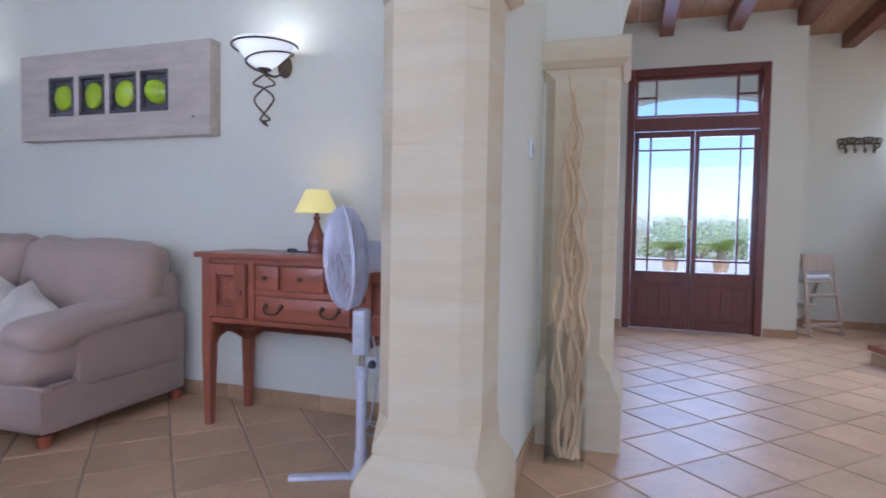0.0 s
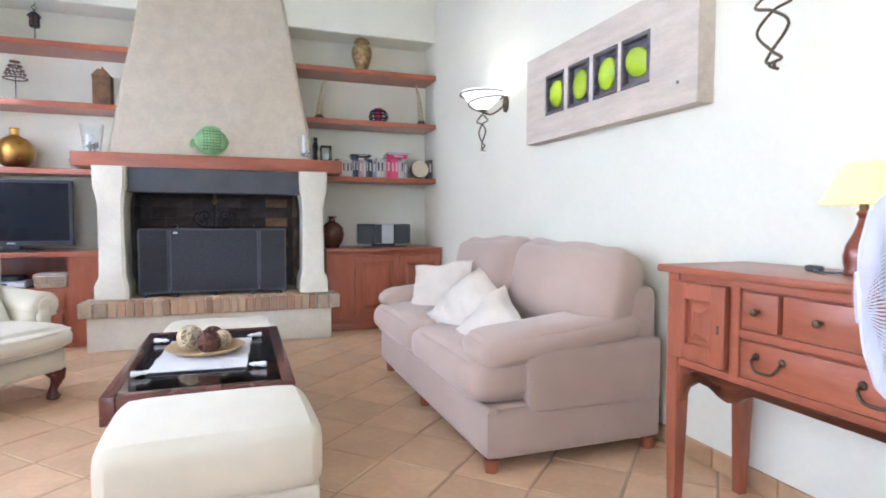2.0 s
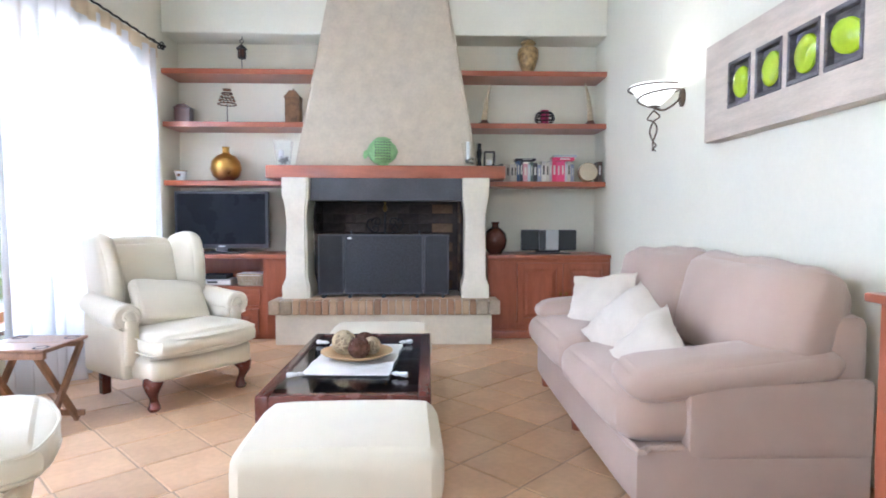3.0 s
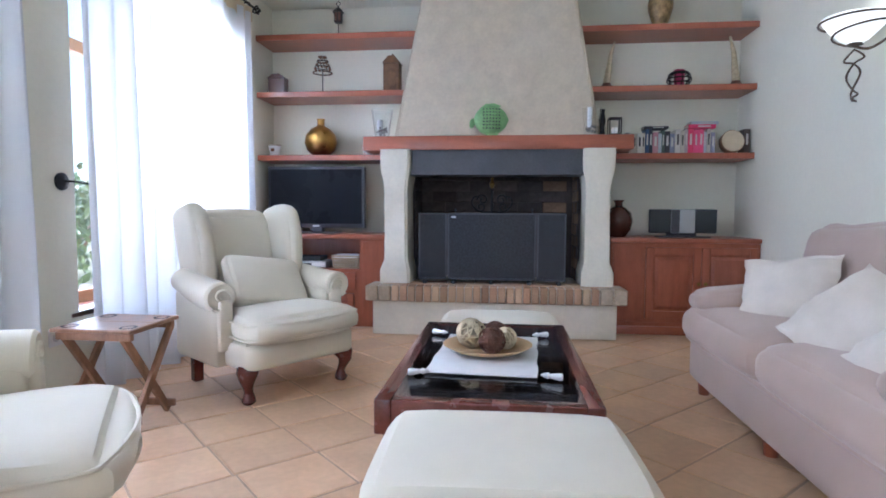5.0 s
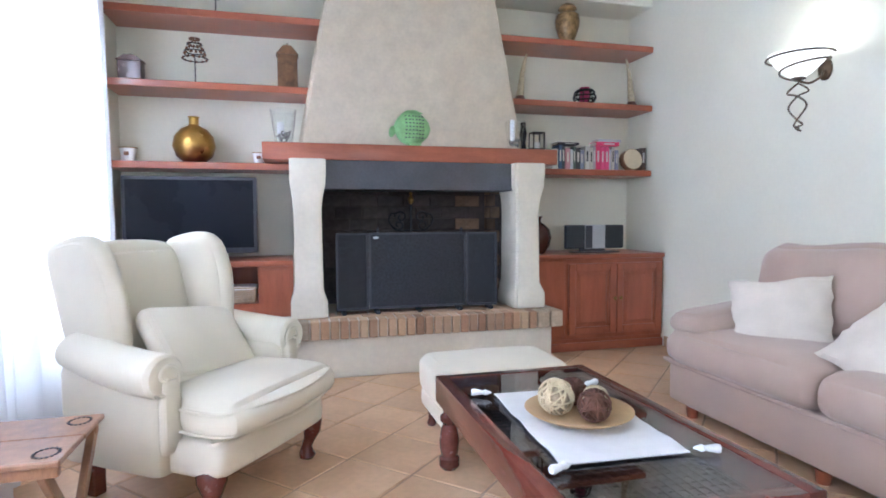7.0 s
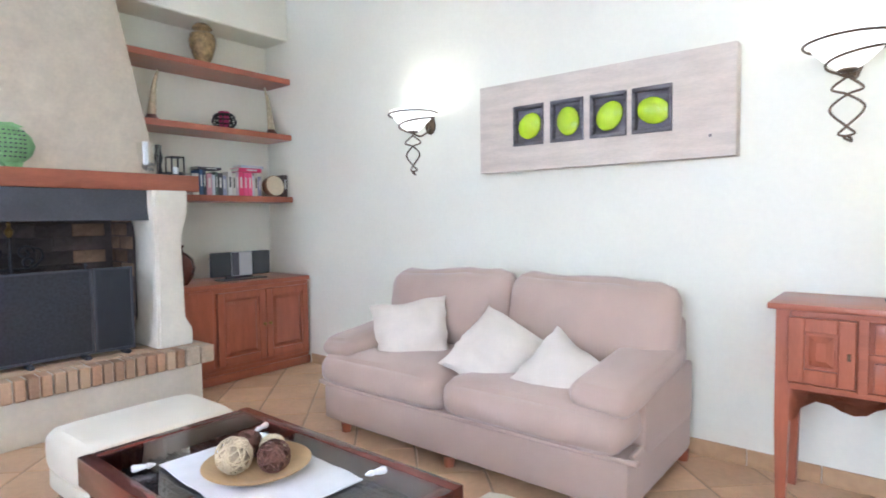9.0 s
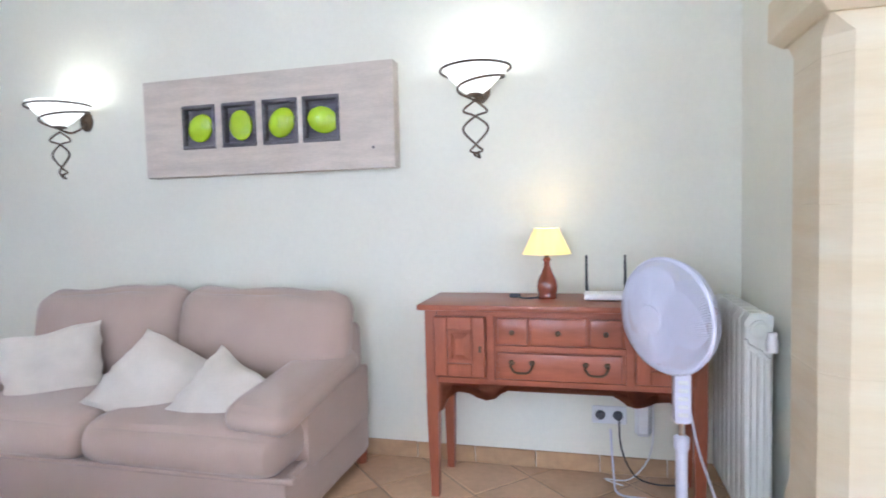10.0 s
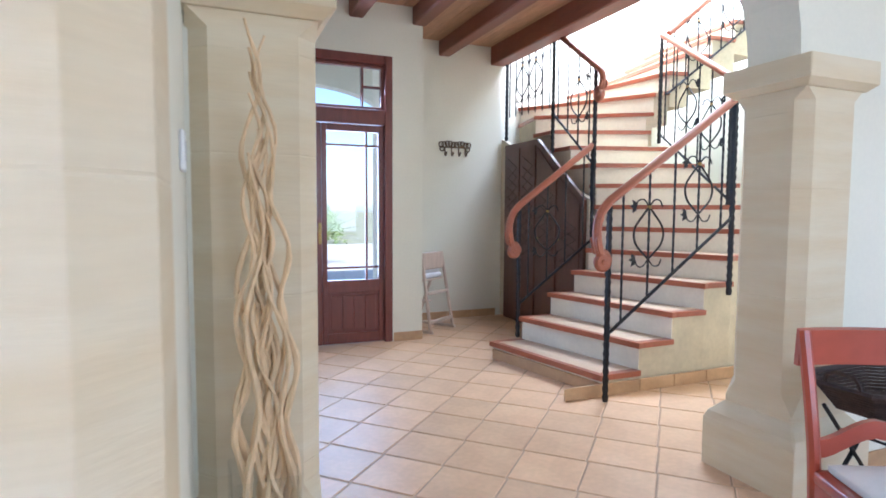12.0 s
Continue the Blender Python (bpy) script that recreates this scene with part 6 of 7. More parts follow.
# ---- curtains ----
def curtain(x0, x1, label, seed, z1=2.63, z0=0.02):
    c = thing("curtain", pose((x0 + x1) / 2, SOUTH + 0.10, 0), label, "curtain", "sheer curtains")
    rng = random.Random(seed)
    bm = bmesh.new()
    w = x1 - x0
    n, m = int(w * 90), 10
    ph = [rng.uniform(0, 6.3) for _ in range(6)]
    rows = []
    for j in range(m + 1):
        t = j / m
        row = []
        for i in range(n + 1):
            u = w * i / n
            amp = 0.022 + 0.026 * t
            y = amp * (math.sin(u * 36 + ph[0] + 1.3 * math.sin(u * 5 + ph[1]) + 0.5 * t) + 0.6 * math.sin(u * 17 + ph[2] + t)) + 0.016 * math.sin(u * 9 + ph[3])
            y = max(-0.06, y)
            row.append(bm.verts.new((-w / 2 + u + 0.006 * math.sin(u * 30 + t * 2), y, z1 - (z1 - z0) * t)))
        rows.append(row)
    for a, b in zip(rows, rows[1:]):
        for i in range(n):
            bm.faces.new((a[i], a[i + 1], b[i + 1], b[i]))
    part("drape", bm, CURTAIN, c)
    bm = bmesh.new()
    rows = []
    for j in range(2):
        rows.append([bm.verts.new((-w / 2 + w * i / n, 0.012 + 0.012 * math.sin(w * i / n * 42 + ph[0]), z1 + 0.05 - 0.12 * j)) for i in range(n + 1)])
    for i in range(n):
        bm.faces.new((rows[0][i], rows[0][i + 1], rows[1][i + 1], rows[1][i]))
    part("heading_tape", bm, material("cream_heading", (0.72, 0.60, 0.42), 0.9, vary=0.05, scale=6, fine=200, bump=0.2), c, "cream heading band")


curtain(-5.40, -3.45, "white sheer curtain hanging closed before the window", 1)
curtain(-3.10, -1.1, "white sheer curtain hanging closed before the window", 2)


def curtain_rod(x0, x1):
    r = thing("curtain_rod", pose((x0 + x1) / 2, SOUTH + 0.11, 2.70), "twisted wrought iron curtain rod with leaf finials", "curtain rod", "curtain rods")
    h = (x1 - x0) / 2
    n = 60
    bm = tubed([(-h + 2 * h * i / n, 0.004 * math.cos(i * 1.4), 0.004 * math.sin(i * 1.4)) for i in range(n + 1)], 0.009, 6)
    part("bar", bm, IRON, r)
    for s in (-1, 1):
        bm = bmesh.new()
        for k in range(5):
            a = k * 1.256
            tube(bm, curve_pts([(s * h, 0, 0), (s * (h + 0.03), 0.03 * math.cos(a), 0.03 * math.sin(a)), (s * (h + 0.075), 0.022 * math.cos(a), 0.022 * math.sin(a)), (s * (h + 0.085), 0, 0)], 4), [0.006] * 4 + [0.008] * 5 + [0.005] * 4, 5)
        part("finial", bm, IRON, r)
        part("bracket", tubed([(s * (h - 0.05), -0.108, 0.03), (s * (h - 0.05), -0.02, 0.03), (s * (h - 0.05), 0, 0.0)], 0.007, 6), IRON, r)


curtain_rod(-5.46, -3.70)
curtain_rod(-3.12, -1.05)


def tieback():
    t = thing("curtain_tieback", pose(-3.42, SOUTH, 1.14), "dark iron curtain tieback rosette on the wall", "tieback")
    part("rosette", lathed([(0.045, 0), (0.045, 0.008), (0.03, 0.016), (0.015, 0.02), (0, 0.024)], 16, pose(0, 0, 0, -90, 0, 0)), IRON, t)
    part("arm", tubed(curve_pts([(0, 0.02, 0), (0.0, 0.06, 0), (-0.05, 0.08, -0.005), (-0.10, 0.08, -0.01)]), 0.006, 6), IRON, t)


tieback()


# ---- twig vase in the passage ----
def twig_vase():
    v = thing("twig_vase", pose(0.075, 3.10, 0), "tall bundle of twisted bleached twigs in a glass vase", "floor vase")
    g = bmesh.new()
    a, b, h = 0.085, 0.105, 0.62
    for q in ((-a, -a + 0.006, -a, a), (a - 0.006, a, -a, a), (-a + 0.006, a - 0.006, -a, -a + 0.006), (-a + 0.006, a - 0.006, a - 0.006, a)):
        box(g, *q, 0, h)
    box(g, -a, a, -a, a, 0, 0.012)
    part("glass", g, CLEAR, v, "square clear glass vase")
    rng = random.Random(11)
    for k in range(17):
        a0, r0 = rng.uniform(0, 6.3), rng.uniform(0.01, 0.045)
        hh = rng.uniform(1.35, 1.78) if k < 9 else rng.uniform(0.9, 1.5)
        pts, x, y = [], r0 * math.cos(a0), r0 * math.sin(a0)
        f, p1, p2 = rng.uniform(14, 24), rng.uniform(0, 6.3), rng.uniform(0, 6.3)
        n = 46
        for i in range(n + 1):
            t = i / n
            am = 0.012 + 0.008 * t
            sp = 1 + 1.0 * math.sin(math.pi * min(1, t * 1.1)) - 0.7 * t
            pts.append((x * sp + am * math.sin(f * t * hh + p1), y * sp * 0.8 + am * 0.7 * math.cos(f * 0.8 * t * hh + p2), 0.014 + hh * t))
        part("twig", tubed(pts, [0.0135 * (1 - 0.70 * i / n) * (1 + 0.25 * math.sin(i * 1.9)) for i in range(n + 1)], 6), TWIG, v)


twig_vase()


# ---- staircase ----
NOSES = [(2.21, 5.97, 2.45, 4.75), (2.50, 5.97, 2.78, 4.75), (2.80, 5.98, 3.09, 4.76), (3.03, 5.95, 3.40, 4.76), (3.17, 5.93, 3.70, 4.78), (3.26, 5.95, 4.02, 4.86),
         (3.30, 5.98, 4.32, 5.0), (3.33, 6.02, 4.42, 5.35), (3.34, 6.12, 4.38, 5.72), (3.34, 6.45, 4.33, 6.15), (3.34, 6.80, 4.33, 6.40), (3.34, 7.15, 4.35, 6.45),
         (3.5, 7.78, 4.37, 6.40), (4.2, 7.78, 4.42, 6.25), (4.75, 7.78, 4.60, 6.20), (5.1, 7.78, 4.90, 6.18), (5.4, 7.78, 5.20, 6.16), (5.7, 7.78, 5.5, 6.15)]
RISE, FIRST = 0.2, 0.15


def staircase():
    st = thing("staircase", pose(2.2, 5.4, 0), "winding staircase with tiled treads and wooden nosings", "staircase")
    o = Vector((2.2, 5.4, 0))
    n = len(NOSES) - 1
    for k in range(n):
        z = FIRST + RISE * k
        a, b = NOSES[k], NOSES[k + 1]
        L0, R0, L1, R1 = Vector((a[0], a[1], 0)), Vector((a[2], a[3], 0)), Vector((b[0], b[1], 0)), Vector((b[2], b[3], 0))
        w = (R0 - L0).normalized()
        fwd = Vector((-w.y, w.x, 0))
        if fwd.dot((L1 + R1 - L0 - R0)) < 0:
            fwd = -fwd
        low = 0.0 if k < 10 else z - 0.36
        i0, i1 = L0 + fwd * 0.03 + w * 0.02, R0 + fwd * 0.03 - w * 0.02

        def solid(ps, z0, z1, bm):
            vs = [[bm.verts.new(p - o + Vector((0, 0, zz))) for p in ps] for zz in (z0, z1)]
            bm.faces.new(vs[0][::-1])
            bm.faces.new(vs[1])
            for i in range(len(ps)):
                j = (i + 1) % len(ps)
                bm.faces.new((vs[0][i], vs[0][j], vs[1][j], vs[1][i]))
            return bm

        j0, j1 = L1 + fwd * 0.03 + w * 0.02, R1 + fwd * 0.03 - w * 0.02
        side = part("step_body", solid([i0, i1, j1, j0], low, z - 0.041, bmesh.new()), PLASTER_YELLOW, st, smooth=False)
        bot = z - RISE if k else 0.09
        part("riser", solid([i0 - fwd * 0.004, i1 - fwd * 0.004, i1 - fwd * 0.0005, i0 - fwd * 0.0005], bot, z - 0.04, bmesh.new()), WHITESTONE, st, smooth=False)
        # tread: tile field in a wooden border
        tr = part("tread", solid([L0 + fwd * 0.05 + w * 0.06, R0 + fwd * 0.05 - w * 0.06, j1 - w * 0.04, j0 + w * 0.04], z - 0.04, z - 0.001, bmesh.new()), STONE_TREAD, st, "tiled tread", smooth=False)
        bm = solid([L0, R0, R0 + fwd * 0.05, L0 + fwd * 0.05], z - 0.04, z, bmesh.new())
        solid([R0 - w * 0.06 + fwd * 0.0501, R0 + fwd * 0.0501, R1 + fwd * 0.03, R1 - w * 0.06 + fwd * 0.03], z - 0.04, z - 0.0005, bm)
        solid([L0 + fwd * 0.0501, L0 + w * 0.06 + fwd * 0.0501, L1 + w * 0.06 + fwd * 0.03, L1 + fwd * 0.03], z - 0.04, z - 0.0005, bm)
        part("nosing", bm, WOOD, tr, "rounded wooden nosing", smooth=False)
    L0, R0 = Vector((NOSES[0][0] + 0.03, NOSES[0][1] - 0.02, 0)), Vector((NOSES[0][2] + 0.03, NOSES[0][3] + 0.02, 0))
    bm = boxed(-0.008, 0.008, 0, (L0 - R0).length, 0.0, 0.088, 0.003)
    bmesh.ops.transform(bm, matrix=Matrix.Translation(R0 - o) @ pose(-0.005, 0, 0, 0, 0, math.degrees(math.atan2(-(L0 - R0).x, (L0 - R0).y))), verts=bm.verts)
    part("skirting_tile", bm, TILE_BASE, st)
    for i in range(7):
        part("skirting_tile", boxed(-0.04 + i * 0.32, 0.277 + i * 0.32, -0.648, -0.632, 0, 0.09, 0.003), TILE_BASE, st)


staircase()


def cupboard():
    c = thing("under_stair_cupboard", pose(3.28, 6.8, 0), "dark wooden panelled cupboard doors under the stairs", "cupboard")
    def outl(a, b, ta, tb, x0, x1, mat, name, parent):
        bm = bmesh.new()
        prism(bm, [(a, 0.02), (b, 0.02), (b, tb), (a, ta)], "x", x0, x1)
        return part(name, bm, mat, parent, smooth=False)
    outl(-0.78, 0.98, 1.40, 2.16, -0.005, 0.045, PLASTER_YELLOW, "back_panel", c)
    outl(0.10, 0.82, 2.06, 2.06, -0.04, -0.006, DARKWOOD, "door_frame", c)
    outl(-0.74, 0.10, 1.40, 2.06, -0.04, -0.006, DARKWOOD, "door_frame", c)
    for a, b, ta, tb in ((0.47, 0.77, 2.0, 2.0), (0.13, 0.44, 2.0, 2.0), (-0.28, 0.07, 1.66, 1.96), (-0.68, -0.32, 1.36, 1.64)):
        d = outl(a, b, ta, tb, -0.052, -0.041, DARKWOOD, "door_panel", c)
        bm = bmesh.new()
        for i in range(9):
            for s in (-1, 1):
                y0, y1 = a + 0.04, b - 0.04
                zc = 0.9 + i * 0.11
                if zc < min(ta, tb) - 0.15:
                    tube(bm, [(-0.055, y0, zc), (-0.055, y1, zc + s * 0.12)], 0.004, 4)
        part("lattice", bm, DARKWICKER, d, "dark lattice panel")
        part("knob", lathed([(0.008, 0), (0.014, 0.012), (0, 0.02)], 10, pose(-0.052, b - 0.03, 1.0, 0, -90, 0)), BRASS, d)


cupboard()


def ring_motif(bm, c, along, r):
    """An iron ring with curled stems that end in three-lobed leaves, in the plane of along and z."""
    u, up = Vector(along).normalized(), Vector((0, 0, 1))
    c, side = Vector(c), Vector(along).normalized().cross(Vector((0, 0, 1)))
    for s in (-1, 1):
        tube(bm, curve_pts([c + up * r * 1.25, c + u * s * r * 0.30 + up * r * 0.95, c + u * s * r * 0.88 + up * 0.2 * r, c + u * s * r * 0.80 - up * 0.5 * r, c + u * s * r * 0.25 - up * r * 1.05, c - up * 1.25 * r], 5), 0.0075, 6)
        for q in (-1, 1):
            p = c + up * q * r * 1.25
            tip = p + u * s * 0.115 + up * q * 0.005
            tube(bm, curve_pts([p, p + u * s * 0.045 + up * q * 0.05, p + u * s * 0.095 + up * q * 0.045, tip], 4), 0.0055, 5)
            if s < 0:
                for a in (-0.9, 0.0, 0.9):
                    d = u * s * math.cos(a) + up * math.sin(a)
                    n = d.cross(side)
                    vs = [bm.verts.new(v) for v in (tip, tip + d * 0.026 + n * 0.015, tip + d * 0.056, tip + d * 0.026 - n * 0.015)]
                    ws = [bm.verts.new(v.co + side * 0.006) for v in vs]
                    bm.faces.new(vs)
                    bm.faces.new(ws[::-1])
                    for i in range(4):
                        bm.faces.new((vs[i], vs[(i + 1) % 4], ws[(i + 1) % 4], ws[i]))


def twisted_bar(bm, p0, p1, r=0.009):
    """A bar with a rope twist."""
    p0, p1 = Vector(p0), Vector(p1)
    n = max(6, int((p1 - p0).length / 0.03))
    tube(bm, [p0.lerp(p1, i / n) for i in range(n + 1)], [r * (1.18 if i % 2 else 0.85) for i in range(n + 1)], 5)


def railing(p0, p1, rail_h0, rail_h1, base0, base1, bars, motifs, label, posts=(0, 1), scroll=0, foot=None, low_bar=True, drop=1.0):
    """A straight run between plan points; rail and base heights at both ends."""
    a, b = Vector((*p0, 0)), Vector((*p1, 0))
    r = thing("stair_railing", Matrix.Translation(a), label, "railing", "stair railings")
    d = b - a
    u = d.normalized()

    def at(t, z):
        return d * t + Vector((0, 0, z))

    def rail(t):
        return rail_h0 + (rail_h1 - rail_h0) * t

    def base(t):
        return base0 + (base1 - base0) * t

    pts = [at(t / 10, rail(t / 10)) for t in range(11)]
    if scroll:
        s = -1 if scroll < 0 else 1
        end, dirn = (pts[0], -u) if s < 0 else (pts[-1], u)
        down = Vector((0, 0, drop))
        tail = curve_pts([end, end + dirn * 0.065 - down * 0.075, end + dirn * 0.098 - down * 0.17, end + dirn * 0.095 - down * 0.27, end + dirn * 0.068 - down * 0.36], 5)
        pts = tail[::-1] + pts[1:] if s < 0 else pts[:-1] + tail
        c = tail[-1] - dirn * 0.012 - Vector((0, 0, 0.045))
        turn = Matrix.Translation(c) @ Matrix.Rotation(math.atan2(u.y, u.x), 4, "Z") @ pose(0, 0, 0, 90, 0, 0)
        bm = bmesh.new()
        tube(bm, [c + (dirn * math.cos(q * 0.45 + 1.5) + Vector((0, 0, math.sin(q * 0.45 + 1.5)))) * (0.064 - 0.0021 * q) for q in range(28)], [0.026 - 0.0006 * q for q in range(28)], 8)
        lathe(bm, [(0.0, -0.036), (0.018, -0.036), (0.022, -0.026), (0.05, -0.024), (0.056, 0), (0.05, 0.024), (0.022, 0.026), (0.018, 0.036), (0, 0.036)], 16, turn)
        # carved leaf folds up the neck
        for q in range(5):
            p0, p1 = tail[-2 - q], tail[-4 - q]
            for side in (-1, 1):
                n = Vector((-u.y, u.x, 0)) * side * 0.024
                tube(bm, curve_pts([p0 + n + dirn * 0.02, p0.lerp(p1, 0.5) + n * 1.3 + dirn * 0.024, p1 + n * 0.9 + dirn * 0.004], 3), [0.011, 0.013, 0.012, 0.010, 0.008, 0.006, 0.004], 6)
        part("volute", bm, WOOD_X, r, "carved wooden scroll end")
    bm = tubed(pts, 0.031, 10)
    part("handrail", bm, WOOD_X, r, "moulded reddish wooden handrail")
    for t in posts:
        z0 = foot[t] if foot else base(t)
        bm = bmesh.new()
        twisted_bar(bm, at(t, z0), at(t, rail(t)), 0.02)
        part("post", bm, IRON, r)
    for i in range(bars):
        t = (i + 0.5 + 0.0) / bars
        bm = bmesh.new()
        twisted_bar(bm, at(t, base(t)), at(t, rail(t)), 0.008)
        if i in motifs:
            ring_motif(bm, at(t, (base(t) + rail(t)) / 2), u, 0.142)
        part("baluster", bm, IRON, r)
        if i in motifs:
            part("brass_collar", lathed([(0.013, -0.012), (0.015, 0), (0.013, 0.012)], 10, Matrix.Translation(at(t, (base(t) + rail(t)) / 2 + 0.178))), BRASS, r, "small brass collar")
    if low_bar:
        part("bottom_rail", tubed([at(0, base0), at(1, base1)], 0.012, 6), IRON, r)
    return r


railing((2.42, 4.66), (3.54, 4.67), 1.36, 2.12, 0.46, 1.25, 5, (1, 3), "wrought iron stair railing with wooden handrail and ring motifs", (0, 1), -1, {0: 0.0, 1: 0.67})
railing((2.52, 6.02), (3.30, 6.02), 1.34, 1.91, 0.45, 1.02, 4, (1,), "wrought iron stair railing with wooden handrail on the cupboard side", (0, 1), -1, {0: 0.15, 1: 1.0})
railing((3.30, 6.00), (3.30, 6.70), 2.63, 3.14, 1.72, 2.30, 4, (1,), "wrought iron railing with carved scroll above the cupboard", (0, 1), -1, {0: 1.3, 1: 1.9}, drop=0.62)
railing((3.30, 6.70), (3.30, 7.70), 3.14, 3.14, 2.36, 2.40, 7, (2, 4), "wrought iron landing railing above the cupboard", (1,), 0, {0: 1.9, 1: 2.13}, False)
railing((4.22, 5.30), (4.33, 6.28), 2.46, 3.11, 1.40, 2.1, 6, (1, 3), "wrought iron railing on the inner stair side", (0, 1), 0, {0: 1.2, 1: 2.0})
railing((4.36, 6.22), (5.4, 6.14), 3.11, 3.95, 2.5, 3.3, 7, (2, 5), "wrought iron railing on the upper flight", (1,), 1, {0: 2.4, 1: 3.3})


# ---- hall things ----
def coat_hooks():
    h = thing("coat_rack", pose(2.66, 7.795, 2.03), "small scrolled brown iron coat rack on the wall", "coat rack")
    bm = bmesh.new()
    box(bm, -0.18, 0.18, -0.008, 0, -0.008, 0.008)
    for i in range(-2, 3):
        for k in (-1, 1):
            tube(bm, [(i * 0.078 + k * 0.018 + 0.030 * math.cos(q * 0.5), -0.010, 0.03 + (0.012 if i % 2 else 0.0) + 0.030 * math.sin(q * 0.5)) for q in range(13)], 0.007, 5, True)
    for x in (-0.165, 0.165):
        tube(bm, [(x + 0.026 * math.cos(q * 0.6), -0.010, -0.02 + 0.026 * math.sin(q * 0.6)) for q in range(11)], 0.008, 5, True)
    part("scrollwork", bm, BRONZE, h)
    for x in (-0.13, -0.045, 0.045, 0.13):
        hook = part("hook", tubed(curve_pts([(x, -0.010, 0.0), (x, -0.014, -0.08), (x, -0.04, -0.10), (x, -0.06, -0.07)]), 0.0075, 6), BRONZE, h)
        part("hook_tip", lathed([(0.0, -0.012), (0.012, -0.004), (0.012, 0.004), (0.0, 0.012)], 8, Matrix.Translation((x, -0.06, -0.066))), BRONZE, hook)


coat_hooks()


def high_chair():
    c = thing("high_chair", pose(2.12, 7.38, 0, 0, 0, 35), "pale beech baby high chair with a cushion", "high chair")
    for s in (-1, 1):
        bm = bmesh.new()
        tube(bm, [(s * 0.22, 0.24, 0.02), (s * 0.19, -0.06, 0.78)], 0.018, 6)
        part("front_leg", bm, BEECH, c)
        part("back_leg", tubed([(s * 0.22, -0.24, 0.02), (s * 0.19, -0.10, 0.84)], 0.018, 6), BEECH, c)
        part("foot_rail", boxed(s * 0.22 - 0.015, s * 0.22 + 0.015, -0.27, 0.27, 0.0, 0.03, 0.005), BEECH, c)
    for name, q in (("seat", (-0.19, 0.19, -0.13, 0.15, 0.54, 0.56)), ("footrest", (-0.2, 0.2, 0.02, 0.26, 0.27, 0.285)), ("tray", (-0.2, 0.2, 0.0, 0.22, 0.70, 0.72)), ("backrest", (-0.19, 0.19, -0.13, -0.11, 0.66, 0.84)), ("crossbar", (-0.21, 0.21, -0.245, -0.215, 0.10, 0.135)), ("crossbar", (-0.2, 0.2, -0.20, -0.17, 0.40, 0.43))):
        part(name, boxed(*q, 0.006), BEECH, c)
    part("cushion", soft(bmesh.new(), (0.34, 0.26, 0.05), (0, 0.0, 0.59), 0.02, (0, 0, 0.01), 5), RUNNER, c, "white patterned seat cushion")
    part("back_cushion", soft(bmesh.new(), (0.34, 0.05, 0.24), (0, -0.08, 0.72), 0.02, (0, 0.01, 0), 5), RUNNER, c)


high_chair()


def dining_chair():
    c = thing("dining_chair", pose(1.93, 2.69, 0, 0, 0, 154), "red-stained wooden dining chair with a curved top rail", "chair")
    for s in (-1, 1):
        part("back_leg", tubed(curve_pts([(s * 0.20, 0.03, 0.0), (s * 0.20, 0.0, 0.42), (s * 0.205, -0.02, 0.62), (s * 0.21, -0.08, 0.90)]), 0.02, 8), REDWOOD, c)
        part("front_leg", tubed(curve_pts([(s * 0.21, 0.46, 0.0), (s * 0.20, 0.43, 0.22), (s * 0.20, 0.42, 0.43)]), 0.019, 8), REDWOOD, c)
        part("side_rail", boxed(s * 0.20 - 0.012, s * 0.20 + 0.012, 0.02, 0.42, 0.38, 0.43, 0.004), REDWOOD, c)
    bm = bmesh.new()
    rows = []
    n = 12
    for i in range(n + 1):
        u = -1 + 2 * i / n
        x, y = 0.225 * u, -0.10 - 0.035 * (1 - u * u)
        rows.append([bm.verts.new(q) for q in ((x, y + 0.02, 0.78), (x, y + 0.03, 0.90), (x, y + 0.005, 0.905), (x, y - 0.005, 0.78))])
    for p, q in zip(rows, rows[1:]):
        for j in range(4):
            bm.faces.new((p[j], p[(j + 1) % 4], q[(j + 1) % 4], q[j]))
    bm.faces.new(rows[0])
    bm.faces.new(rows[-1][::-1])
    part("top_rail", bm, REDWOOD, c)
    bm = bmesh.new()
    rows = []
    for i in range(n + 1):
        w = -1 + 2 * i / n
        y, zc = -0.005 - 0.03 * (1 - w * w), 0.555 + 0.035 * math.cos(w * math.pi) * (1 - 0.3 * abs(w))
        rows.append([bm.verts.new(q) for q in ((0.2 * w, y + 0.011, zc - 0.03), (0.2 * w, y + 0.011, zc + 0.03), (0.2 * w, y - 0.011, zc + 0.03), (0.2 * w, y - 0.011, zc - 0.03))])
    for p, q in zip(rows, rows[1:]):
        for j in range(4):
            bm.faces.new((p[j], p[(j + 1) % 4], q[(j + 1) % 4], q[j]))
    bm.faces.new(rows[0])
    bm.faces.new(rows[-1][::-1])
    part("cross_rail", bm, REDWOOD, c)
    part("seat", soft(bmesh.new(), (0.43, 0.44, 0.05), (0, 0.22, 0.445), 0.018, (0, 0, 0.01), 5), REDWOOD, c, "polished red seat")
    part("seat_pad", soft(bmesh.new(), (0.38, 0.38, 0.03), (0, 0.23, 0.488), 0.013, (0, 0, 0.008), 5), RUNNER, c, "thin white seat pad")


dining_chair()


